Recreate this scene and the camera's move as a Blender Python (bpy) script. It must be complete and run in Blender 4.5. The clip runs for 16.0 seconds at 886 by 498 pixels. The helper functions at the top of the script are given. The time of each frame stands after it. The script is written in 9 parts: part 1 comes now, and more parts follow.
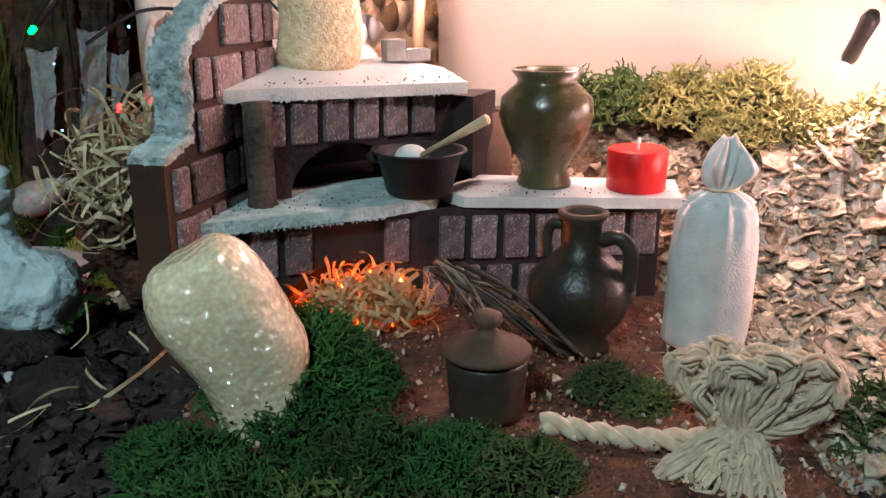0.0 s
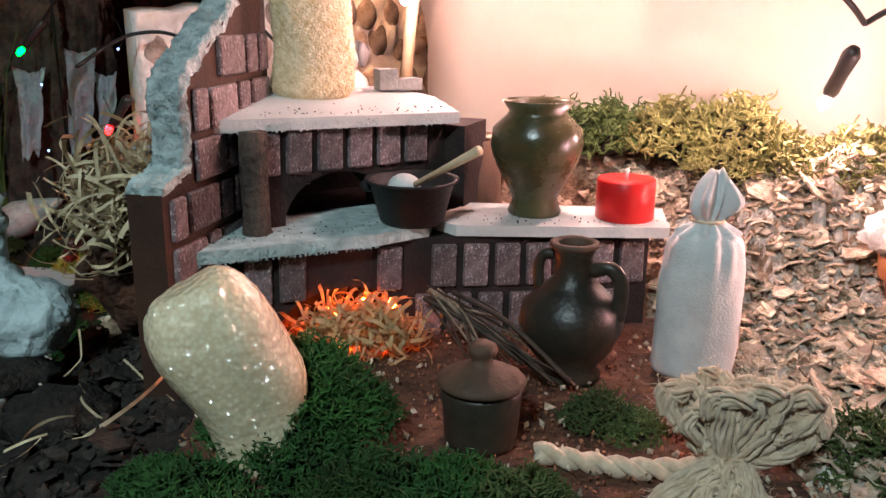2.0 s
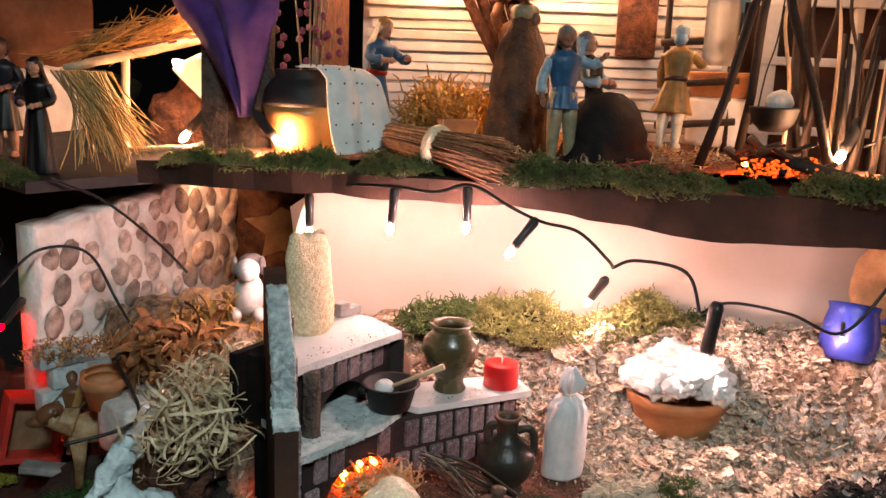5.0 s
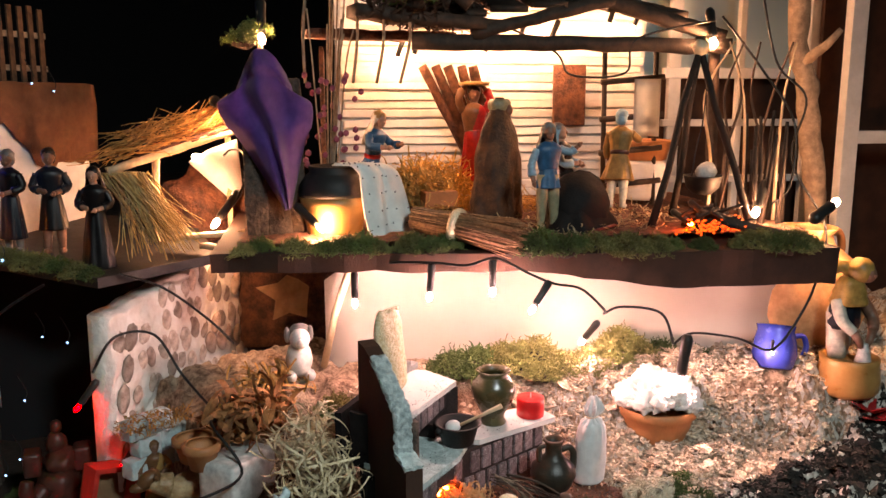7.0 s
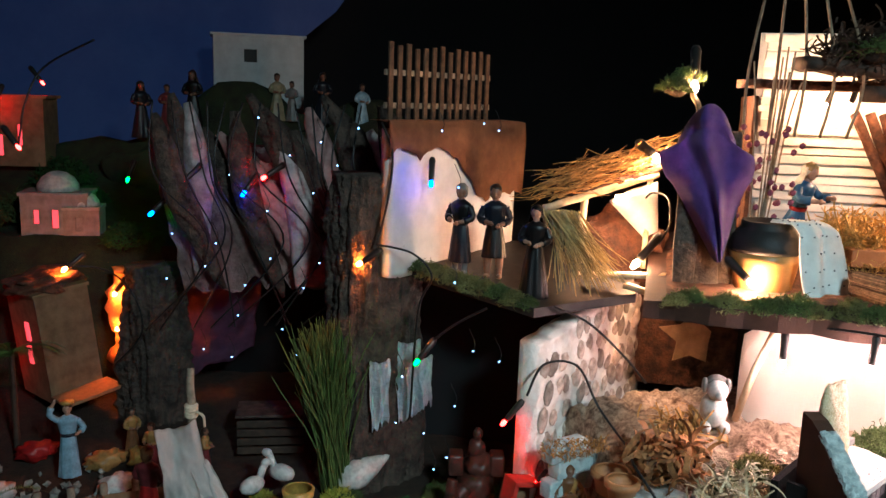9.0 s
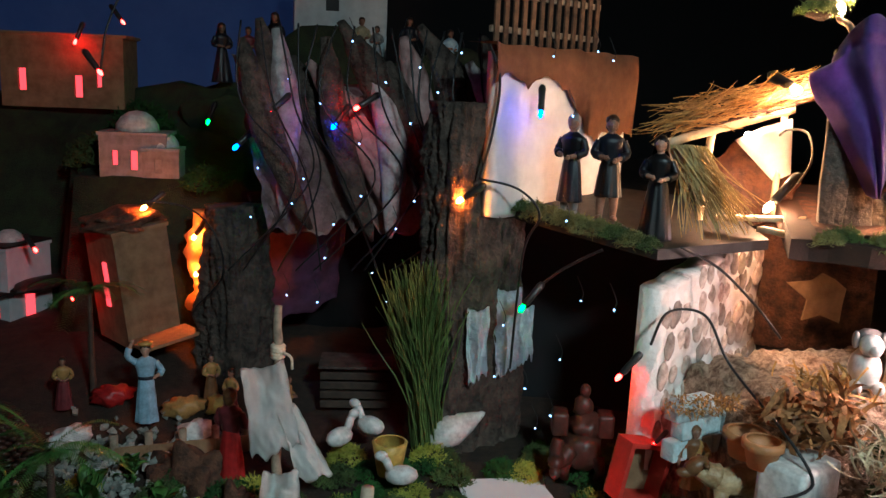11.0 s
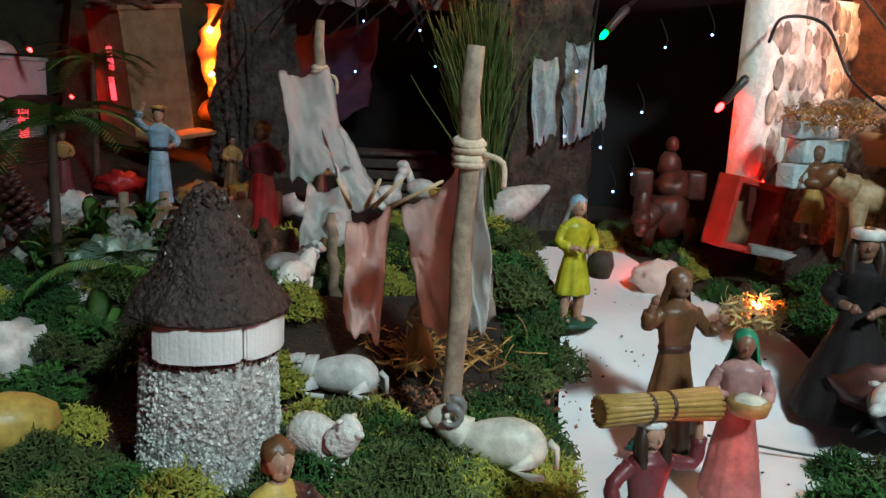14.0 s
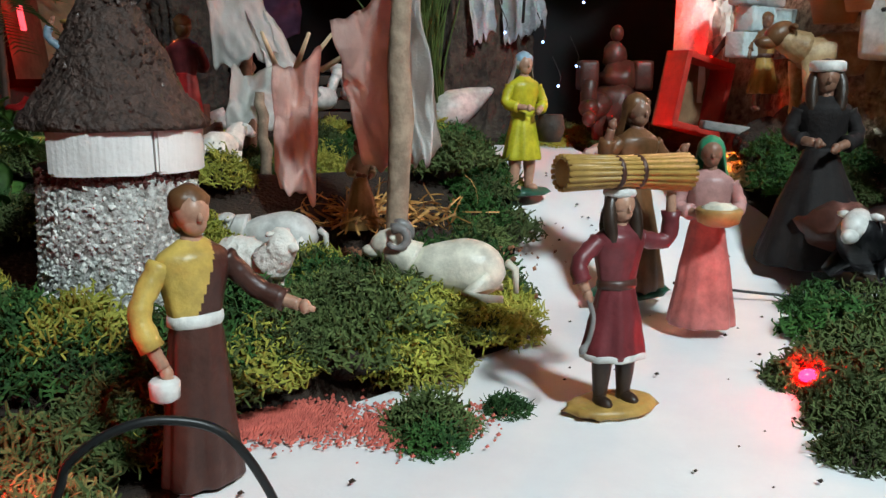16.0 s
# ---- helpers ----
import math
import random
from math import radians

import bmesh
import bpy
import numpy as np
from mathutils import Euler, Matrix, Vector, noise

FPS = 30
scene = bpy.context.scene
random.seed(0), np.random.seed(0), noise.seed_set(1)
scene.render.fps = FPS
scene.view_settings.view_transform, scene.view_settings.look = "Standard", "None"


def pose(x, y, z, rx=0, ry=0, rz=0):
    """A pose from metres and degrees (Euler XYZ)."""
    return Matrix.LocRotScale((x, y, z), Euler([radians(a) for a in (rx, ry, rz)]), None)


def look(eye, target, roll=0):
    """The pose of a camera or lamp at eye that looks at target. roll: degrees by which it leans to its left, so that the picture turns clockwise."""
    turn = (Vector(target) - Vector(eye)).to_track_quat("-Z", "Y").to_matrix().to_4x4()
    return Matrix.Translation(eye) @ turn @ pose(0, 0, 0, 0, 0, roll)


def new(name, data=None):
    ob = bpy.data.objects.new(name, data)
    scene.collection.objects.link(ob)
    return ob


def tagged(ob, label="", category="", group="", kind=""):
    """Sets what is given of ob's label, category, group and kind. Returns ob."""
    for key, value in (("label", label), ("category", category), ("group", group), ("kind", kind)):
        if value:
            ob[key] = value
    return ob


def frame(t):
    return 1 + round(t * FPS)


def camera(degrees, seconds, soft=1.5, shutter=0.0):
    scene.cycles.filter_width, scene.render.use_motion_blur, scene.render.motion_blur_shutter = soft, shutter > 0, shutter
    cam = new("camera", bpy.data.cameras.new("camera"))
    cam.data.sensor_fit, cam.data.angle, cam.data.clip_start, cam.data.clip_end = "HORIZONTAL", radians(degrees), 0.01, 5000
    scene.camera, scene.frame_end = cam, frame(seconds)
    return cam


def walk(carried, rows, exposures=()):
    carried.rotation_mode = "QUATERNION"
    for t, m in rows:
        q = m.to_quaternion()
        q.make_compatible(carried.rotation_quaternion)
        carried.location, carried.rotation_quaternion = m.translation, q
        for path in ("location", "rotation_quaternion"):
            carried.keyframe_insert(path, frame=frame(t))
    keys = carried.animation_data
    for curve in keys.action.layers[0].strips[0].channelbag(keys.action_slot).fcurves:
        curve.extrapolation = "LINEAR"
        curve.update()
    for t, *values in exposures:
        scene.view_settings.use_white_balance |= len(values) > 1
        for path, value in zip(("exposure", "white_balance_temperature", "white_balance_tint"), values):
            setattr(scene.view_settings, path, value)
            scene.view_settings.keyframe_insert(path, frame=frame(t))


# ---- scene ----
cam = camera(55.7, 16.0)
METRES, EYE, TILT, LEAN, TURN = 1.4, 0.33, -17.0, 0.0, 0.0
ROWS = [
    (0.0, 0.0, 0.0, 0.0, -0.0, 0.0, -0.0),
    (0.5, 0.0023, -0.0008, -0.0012, -0.63, -0.04, 0.08),
    (1.0, 0.0024, 0.0003, -0.0009, -0.69, -0.05, 0.02),
    (1.5, 0.0027, 0.0001, 0.0004, -0.85, 0.35, -0.02),
    (2.0, -0.0039, -0.004, 0.0041, -1.26, 1.13, -0.2),
    (2.5, -0.0145, -0.0222, 0.0118, -2.62, 2.27, -0.29),
    (3.0, -0.0384, -0.0483, 0.025, -5.34, 3.85, 0.54),
    (3.5, -0.0711, -0.0806, 0.0425, -9.77, 4.77, 1.56),
    (4.0, -0.1084, -0.1151, 0.0552, -16.02, 4.4, 2.53),
    (6.5, -0.3379, -0.1836, 0.1194, -35.92, 2.8, 10.0),
    (7.0, -0.3732, -0.2016, 0.1278, -36.56, 3.26, 10.34),
    (7.5, -0.4028, -0.2103, 0.1302, -36.02, 3.96, 10.06),
    (8.0, -0.4317, -0.2064, 0.1424, -30.62, 4.48, 8.59),
    (8.5, -0.4522, -0.1993, 0.1582, -22.4, 5.64, 6.06),
    (9.0, -0.465, -0.1884, 0.1685, -15.45, 6.24, 2.84),
    (11.5, -0.4891, -0.0893, 0.1036, -9.85, 5.64, 0.47),
    (12.0, -0.4894, -0.078, 0.069, -7.57, 6.0, -0.49),
    (12.5, -0.5053, -0.0581, 0.038, -7.43, 6.28, -0.67),
    (13.0, -0.5222, -0.0353, 0.0104, -8.05, 6.25, -0.51),
    (13.5, -0.5292, -0.002, -0.0219, -10.24, 6.58, -0.38),
    (14.0, -0.5212, 0.0266, -0.0587, -12.2, 5.47, 1.04),
    (14.5, -0.5081, 0.0529, -0.0865, -13.64, 4.33, 2.49),
    (15.0, -0.5012, 0.0647, -0.1032, -14.89, 4.4, 3.38),
    (15.5, -0.5061, 0.0614, -0.1136, -15.28, 4.94, 4.25),
    (16.0, -0.5136, 0.0646, -0.1236, -15.52, 5.13, 4.4),
]
walk(cam, [(t, pose(0, 0, EYE, TILT, LEAN, TURN) @ pose(METRES * x, METRES * y, METRES * z, 90 + pitch, roll, yaw)) for t, x, y, z, yaw, pitch, roll in ROWS],
     exposures=[(0.0, -0.08, 6200, 3), (2.0, -0.08, 6450, 8), (3.5, -0.18, 6550, 9), (4.0, -0.12, 6700, 11), (6.5, 0.06, 7250, 15), (7.3, 0.14, 7150, 14), (8.2, 0.30, 6400, 5), (9.0, 0.46, 5950, -1),
                (11.5, 0.62, 6100, -1), (12.5, 0.72, 6350, 0), (13.5, 0.86, 6500, 5), (14.5, 1.10, 6550, 6), (15.0, 1.26, 6700, 10), (16.0, 1.26, 6750, 12)])

# ---------------------------------------------------------------- world, light
world = bpy.data.worlds.new("night_room")
scene.world = world
world.use_nodes = True
world.node_tree.nodes["Background"].inputs[0].default_value = (0.35, 0.5, 0.62, 1)
world.node_tree.nodes["Background"].inputs[1].default_value = 0.005

room = bpy.data.lights.new("room_lamp", "AREA")
room.energy, room.size, room.color = 5.4, 0.16, (0.77, 0.96, 1.03)
room_lamp = new("room_lamp", room)
room_lamp.matrix_world = look((-0.32, -0.66, 1.12), (-0.28, 0.25, 0.0))
room.spread = radians(118)
BULB = 1300.0

# ---------------------------------------------------------------- helpers
V = Vector
rng = np.random.default_rng(7)


def mat(name, col, col2=None, rough=0.75, scale=60.0, bump=0.3, metal=0.0, fine=420.0, emit=0.0, ecol=None, dist=0.0015, spec=0.4, vary=0.12, islands=False, sheen=0.0, brush=None, cells=0.0):
    """Painted or natural surface: two colours by a noise, a fine relief, a slight change from piece to piece."""
    m = bpy.data.materials.new(name)
    m.use_nodes = True
    n, l = m.node_tree.nodes, m.node_tree.links
    b = n["Principled BSDF"]
    b.inputs["Roughness"].default_value, b.inputs["Metallic"].default_value = rough, metal
    b.inputs["Specular IOR Level"].default_value = spec
    if sheen:
        b.inputs["Sheen Weight"].default_value = sheen
    co = n.new("ShaderNodeTexCoord")
    a = n.new("ShaderNodeTexNoise")
    a.inputs["Scale"].default_value, a.inputs["Detail"].default_value, a.inputs["Roughness"].default_value = scale, 6, 0.65
    l.new(co.outputs["Object"], a.inputs["Vector"])
    ramp = n.new("ShaderNodeValToRGB")
    c2 = col2 or tuple(0.72 * c for c in col)
    ramp.color_ramp.elements[0].position, ramp.color_ramp.elements[0].color = 0.36, (*c2, 1)
    ramp.color_ramp.elements[1].position, ramp.color_ramp.elements[1].color = 0.64, (*col, 1)
    l.new(a.outputs["Fac"], ramp.inputs["Fac"])
    tone = ramp.outputs["Color"]
    if brush:
        # pale paint dragged dry over the high spots
        mp = n.new("ShaderNodeMapping")
        mp.inputs["Scale"].default_value, mp.inputs["Rotation"].default_value = (1, 1, 0.55), (0.6, 0.5, 0.4)
        br = n.new("ShaderNodeTexNoise")
        br.inputs["Scale"].default_value, br.inputs["Detail"].default_value, br.inputs["Roughness"].default_value = 780, 6, 0.8
        l.new(co.outputs["Object"], mp.inputs["Vector"]), l.new(mp.outputs["Vector"], br.inputs["Vector"])
        cut = n.new("ShaderNodeMapRange")
        cut.inputs["From Min"].default_value, cut.inputs["From Max"].default_value = 0.55, 0.62
        l.new(br.outputs["Fac"], cut.inputs["Value"])
        mx = n.new("ShaderNodeMix")
        mx.data_type = "RGBA"
        l.new(cut.outputs["Result"], mx.inputs[0]), l.new(tone, mx.inputs[6])
        mx.inputs[7].default_value = (*brush, 1)
        tone = mx.outputs[2]
    hs = n.new("ShaderNodeHueSaturation")
    rnd = n.new("ShaderNodeNewGeometry") if islands else n.new("ShaderNodeObjectInfo")
    mr = n.new("ShaderNodeMapRange")
    mr.inputs["To Min"].default_value, mr.inputs["To Max"].default_value = 1 - vary, 1 + vary
    l.new(rnd.outputs["Random Per Island" if islands else "Random"], mr.inputs["Value"])
    l.new(mr.outputs["Result"], hs.inputs["Value"])
    l.new(tone, hs.inputs["Color"])
    l.new(hs.outputs["Color"], b.inputs["Base Color"])
    f = n.new("ShaderNodeTexNoise")
    f.inputs["Scale"].default_value, f.inputs["Detail"].default_value = fine, 4
    l.new(co.outputs["Object"], f.inputs["Vector"])
    if cells:
        f = n.new("ShaderNodeTexVoronoi")
        f.inputs["Scale"].default_value = cells
        l.new(co.outputs["Object"], f.inputs["Vector"])
    if bump:
        bp = n.new("ShaderNodeBump")
        bp.inputs["Strength"].default_value, bp.inputs["Distance"].default_value = bump, dist
        l.new(f.outputs["Distance" if cells else "Fac"], bp.inputs["Height"])
        l.new(bp.outputs["Normal"], b.inputs["Normal"])
    rr = n.new("ShaderNodeMapRange")
    rr.inputs["To Min"].default_value, rr.inputs["To Max"].default_value = max(0.03, rough - 0.1), min(1, rough + 0.1)
    l.new(a.outputs["Fac"], rr.inputs["Value"])
    l.new(rr.outputs["Result"], b.inputs["Roughness"])
    if emit:
        b.inputs["Emission Color"].default_value = (*(ecol or col), 1)
        b.inputs["Emission Strength"].default_value = emit
    return m


def mesh_of(name, bm, mats, smooth=True):
    me = bpy.data.meshes.new(name)
    bm.to_mesh(me)
    bm.free()
    for m in (mats if isinstance(mats, (list, tuple)) else [mats]):
        me.materials.append(m)
    if smooth:
        me.shade_smooth()
    return me


def part(name, bm, material, parent, label="", smooth=True):
    ob = new(name, mesh_of(name, bm, material, smooth))
    ob.parent = parent
    if label:
        ob["label"] = label
    return ob


def thing(name, label, cat, m=None, group="", kind=""):
    ob = new(name)
    ob.empty_display_size = 0.01
    if m is not None:
        ob.matrix_world = m
    return tagged(ob, label, cat, group, kind)


def solo(name, bm, material, label, cat, m=None, group="", kind="", smooth=True):
    ob = new(name, mesh_of(name, bm, material, smooth))
    if m is not None:
        ob.matrix_world = m
    return tagged(ob, label, cat, group, kind)


def at(x, y, z, rz=0, rx=0, ry=0, s=1):
    return pose(x, y, z, rx, ry, rz) @ Matrix.Scale(s, 4)


def wob(x, y, z=0.0, f=30.0):
    return noise.noise((x * f, y * f, z * f))


def add_box(bm, c, s, m=None, bevel=0.0, idx=0):
    r = bmesh.ops.create_cube(bm, size=1, matrix=Matrix.Translation(c) @ Matrix.Diagonal((*s, 1)))
    vs = r["verts"]
    fs = {f for v in vs for f in v.link_faces}
    if bevel:
        es = {e for v in vs for e in v.link_edges}
        rb = bmesh.ops.bevel(bm, geom=list(es), offset=bevel, segments=2, affect="EDGES", profile=0.6)
        fs = {f for f in fs if f.is_valid} | set(rb["faces"])
        vs = {v for f in fs for v in f.verts}
    for f in fs:
        if f.is_valid:
            f.material_index = idx
    if m is not None:
        bmesh.ops.transform(bm, matrix=m, verts=[v for v in vs if v.is_valid])
    return bm


def add_lathe(bm, prof, seg=28, m=None, idx=0, flute=0, depth=0.0, sx=1.0, sy=1.0, bumpy=0.0, cap=True):
    rings = []
    for r, z in prof:
        ring = []
        for k in range(seg):
            a = 2 * math.pi * k / seg
            rr = r * (1 + depth * math.cos(flute * a)) if flute else r
            if bumpy:
                rr *= 1 + bumpy * noise.noise((3 * math.cos(a), 3 * math.sin(a), z * 60))
            p = V((rr * math.cos(a) * sx, rr * math.sin(a) * sy, z))
            ring.append(bm.verts.new(m @ p if m is not None else p))
        rings.append(ring)
    for a, b in zip(rings, rings[1:]):
        for k in range(seg):
            f = bm.faces.new((a[k], a[(k + 1) % seg], b[(k + 1) % seg], b[k]))
            f.material_index = idx
    if cap:
        for ring, flip in ((rings[0], True), (rings[-1], False)):
            f = bm.faces.new(list(reversed(ring)) if flip else ring)
            f.material_index = idx
    return bm


def add_tube(bm, pts, rad, seg=8, idx=0, cap=True):
    pts = [V(p) for p in pts]
    rad = rad if isinstance(rad, (list, tuple)) else [rad] * len(pts)
    rings, side = [], None
    for i, p in enumerate(pts):
        d = (pts[min(i + 1, len(pts) - 1)] - pts[max(i - 1, 0)]).normalized()
        if side is None:
            side = d.orthogonal().normalized()
        side = (side - d * side.dot(d)).normalized()
        o = d.cross(side)
        rings.append([bm.verts.new(p + rad[i] * (math.cos(2 * math.pi * k / seg) * side + math.sin(2 * math.pi * k / seg) * o)) for k in range(seg)])
    for a, b in zip(rings, rings[1:]):
        for k in range(seg):
            f = bm.faces.new((a[k], a[(k + 1) % seg], b[(k + 1) % seg], b[k]))
            f.material_index = idx
    if cap:
        for ring in (list(reversed(rings[0])), rings[-1]):
            f = bm.faces.new(ring)
            f.material_index = idx
    return bm


def add_ball(bm, c, r, m=None, idx=0, sub=2, rough=0.0, f=40.0):
    """An ellipsoid, if wanted uneven. r: one radius or three."""
    r = r if isinstance(r, (list, tuple)) else (r, r, r)
    res = bmesh.ops.create_icosphere(bm, subdivisions=sub, radius=1)
    for v in res["verts"]:
        k = 1 + rough * noise.noise(v.co * 2.2 + V(c) * f)
        p = V((v.co.x * r[0] * k, v.co.y * r[1] * k, v.co.z * r[2] * k))
        if m is not None:
            p = m @ p
        v.co = p + V(c)
    for fc in {fc for v in res["verts"] for fc in v.link_faces}:
        fc.material_index = idx
    return bm


def curve(pts, n=12):
    """A smooth line through the points."""
    pts = [V(p) for p in pts]
    out = []
    for i in range(len(pts) - 1):
        p0, p1, p2, p3 = pts[max(i - 1, 0)], pts[i], pts[i + 1], pts[min(i + 2, len(pts) - 1)]
        for k in range(n):
            t = k / n
            out.append(0.5 * (2 * p1 + (p2 - p0) * t + (2 * p0 - 5 * p1 + 4 * p2 - p3) * t * t + (3 * p1 - p0 - 3 * p2 + p3) * t ** 3))
    return out + [pts[-1]]


def add_poly(bm, pts, z0, z1, idx=0, wav=0.0):
    """An upright prism over a ground polygon."""
    lo = [bm.verts.new((x, y, z0)) for x, y in pts]
    hi = [bm.verts.new((x, y, z1 + wav * wob(x, y, 0, 90))) for x, y in pts]
    n = len(pts)
    for k in range(n):
        f = bm.faces.new((lo[k], lo[(k + 1) % n], hi[(k + 1) % n], hi[k]))
        f.material_index = idx
    bm.faces.new(list(reversed(lo))).material_index = idx
    bm.faces.new(hi).material_index = idx
    return bm


def raw(name, verts, faces, material):
    me = bpy.data.meshes.new(name)
    me.from_pydata(verts, [], faces)
    me.materials.append(material)
    return me


def strands(name, material, roots, dirs, length, width, curl, seg=3, sides=3, taper=0.4):
    """Many thin bent tubes in one mesh (sides 2: flat ribbons)."""
    n = len(roots)
    p = np.array(roots, float)
    d = np.array(dirs, float)
    d /= np.linalg.norm(d, axis=1)[:, None]
    verts, rows = [], []
    L = np.array(length).reshape(-1, 1) * np.ones((n, 1)) / seg
    for s in range(seg + 1):
        side = np.cross(d, np.array([0.31, 0.52, 0.79]) + 0.0 * d)
        side /= np.linalg.norm(side, axis=1)[:, None] + 1e-9
        up = np.cross(d, side)
        w = np.array(width).reshape(-1, 1) * np.ones((n, 1)) * (1 - (1 - taper) * s / seg)
        for k in range(sides):
            a = 2 * math.pi * k / sides
            verts.append(p + w * (math.cos(a) * side + math.sin(a) * up))
        p = p + d * L
        d = d + curl * rng.normal(size=(n, 3))
        d /= np.linalg.norm(d, axis=1)[:, None]
    vs = np.concatenate(verts)
    faces = []
    ring = lambda s, k: (s * sides + k) * n
    base = np.arange(n)
    for s in range(seg):
        for k in range(sides if sides > 2 else 1):
            k2 = (k + 1) % sides
            faces.append(np.stack([ring(s, k) + base, ring(s, k2) + base, ring(s + 1, k2) + base, ring(s + 1, k) + base], 1))
    fs = np.concatenate(faces)
    return raw(name, vs.tolist(), fs.tolist(), material)


def sm(a, b, t):
    t = min(1.0, max(0.0, (t - a) / (b - a)))
    return t * t * (3 - 2 * t)


def curls(name, m, c, r, n, bend, sweep, wd, label, cat, seg=16, flat=1.0):
    """Many ribbons, each rolled along an arc of its own. bend: radii of the arcs, sweep: how far they run round."""
    a = rng.normal(size=(n, 3))
    a /= np.linalg.norm(a, axis=1)[:, None]
    mid = np.array(c) + a * rng.uniform(0.15, 1, (n, 1)) ** 0.6 * np.array(r)
    w = rng.normal(size=(n, 3)) * np.array([1, 1, flat])
    w /= np.linalg.norm(w, axis=1)[:, None]
    u = np.cross(w, rng.normal(size=(n, 3)))
    u /= np.linalg.norm(u, axis=1)[:, None]
    v = np.cross(w, u)
    R, S = rng.uniform(*bend, (n, 1)), rng.uniform(*sweep, (n, 1))
    pitch, half, grow = rng.normal(0, 0.35, (n, 1)) * R, wd * rng.uniform(0.6, 1.3, (n, 1)), rng.uniform(-0.45, 0.45, (n, 1))
    verts = []
    for k in range(seg + 1):
        t = k / seg - 0.5
        q = mid - u * R * 0.7 + R * (1 + grow * t) * (np.cos(S * t) * u + np.sin(S * t) * v) + pitch * t * S * w
        tilt = w + 0.5 * np.sin(3 * t + S) * u
        for sgn in (-1, 1):
            p = q + sgn * half * tilt
            p[:, 2] = np.maximum(p[:, 2], c[2] - r[2] * 0.95)
            verts.append(p)
    base = np.arange(n)
    fs = np.concatenate([np.stack([(2 * k) * n + base, (2 * k + 1) * n + base, (2 * k + 3) * n + base, (2 * k + 2) * n + base], 1) for k in range(seg)])
    me = raw(name, np.concatenate(verts).tolist(), fs.tolist(), m)
    me.shade_smooth()
    return tagged(new(name, me), label, cat, kind="stuff")


# the stable's own directions: s along its front edge, d into it
P0, U0, V0 = (-0.165, 0.655), (0.864, -0.504), (0.504, 0.864)


def hut(s, d, z=0.0):
    return V((P0[0] + s * U0[0] + d * V0[0], P0[1] + s * U0[1] + d * V0[1], z))


def hut_d(x, y):
    return (x - P0[0]) * V0[0] + (y - P0[1]) * V0[1]


HUT = -30.26


def low(x, y):
    """Height of the low ground with the white path and the town behind it."""
    z = 0.055 * sm(0.5, 0.66, y) + 0.03 * sm(0.68, 0.95, y) + 0.05 * sm(1.0, 1.35, y) + 0.2 * sm(1.45, 1.8, y)
    return z


def high(x, y):
    """Height of the bark ledge with the kitchen."""
    d = hut_d(x, y)
    return 0.17 + 0.075 * sm(-0.055, 0.03, d) + 0.01 * sm(0.12, 0.2, x) - 0.02 * sm(-0.12, -0.2, x)


# ---------------------------------------------------------------- materials
M = {}
M["soil"] = mat("brown_soil", (0.045, 0.028, 0.018), (0.02, 0.014, 0.01), 0.95, 70, 0.8, dist=0.004)
M["bark"] = mat("cork_bark", (0.52, 0.38, 0.26), (0.13, 0.075, 0.045), 0.9, 110, 1.0, dist=0.003, fine=420)
M["lichen"] = mat("pale_grey_lichen", (0.74, 0.70, 0.62), (0.36, 0.32, 0.27), 0.9, 150, 1.0, dist=0.003, fine=520)
M["flake"] = mat("lichen_flakes", (0.70, 0.60, 0.47), (0.36, 0.25, 0.16), 0.9, 260, 0.7, islands=True, vary=0.55)
# flaked and darkbark: dark bark tones, deepened further to hold the ledge's shade
M["flaked"] = mat("shade_deepened_flakes", (0.044, 0.037, 0.028), (0.010, 0.008, 0.007), 0.9, 260, 0.7, islands=True, vary=0.6)
M["redbark"] = mat("red_brown_cork", (0.17, 0.07, 0.038), (0.05, 0.024, 0.016), 0.9, 60, 0.9, dist=0.004, fine=240)
M["greybark"] = mat("grey_bark", (0.11, 0.078, 0.06), (0.028, 0.021, 0.017), 0.9, 45, 1.0, dist=0.005, fine=180)
M["darkbark"] = mat("shade_deepened_bark", (0.034, 0.026, 0.020), (0.007, 0.006, 0.005), 0.9, 70, 1.0, dist=0.005, fine=220)
M["moss"] = mat("green_moss", (0.10, 0.14, 0.04), (0.045, 0.07, 0.018), 0.85, 40, 0, vary=0.35)
M["mossd"] = mat("dark_green_moss", (0.040, 0.125, 0.022), (0.012, 0.045, 0.010), 0.85, 40, 0, vary=0.3)
M["mossy"] = mat("yellow_green_moss", (0.25, 0.25, 0.085), (0.12, 0.11, 0.035), 0.85, 40, 0, vary=0.3)
M["mossb"] = mat("bright_yellow_green_moss", (0.42, 0.41, 0.07), (0.24, 0.26, 0.035), 0.85, 40, 0, vary=0.3)
M["white"] = mat("white_paint", (0.80, 0.79, 0.76), (0.66, 0.65, 0.62), 0.7, 30, 0.25)
M["snow"] = mat("white_paper_path", (0.80, 0.80, 0.80), (0.72, 0.72, 0.73), 0.6, 12, 0.12)
M["shelf"] = mat("chalky_white_board", (0.64, 0.76, 0.74), (0.34, 0.44, 0.43), 0.85, 90, 0.9, dist=0.002)
M["brick"] = mat("painted_brick", (0.23, 0.17, 0.175), (0.10, 0.068, 0.07), 0.6, 130, 0.9, fine=300, vary=0.35, brush=(0.62, 0.57, 0.57))
M["mortar"] = mat("dark_mortar", (0.035, 0.02, 0.018), (0.018, 0.012, 0.011), 0.85, 80, 0.6)
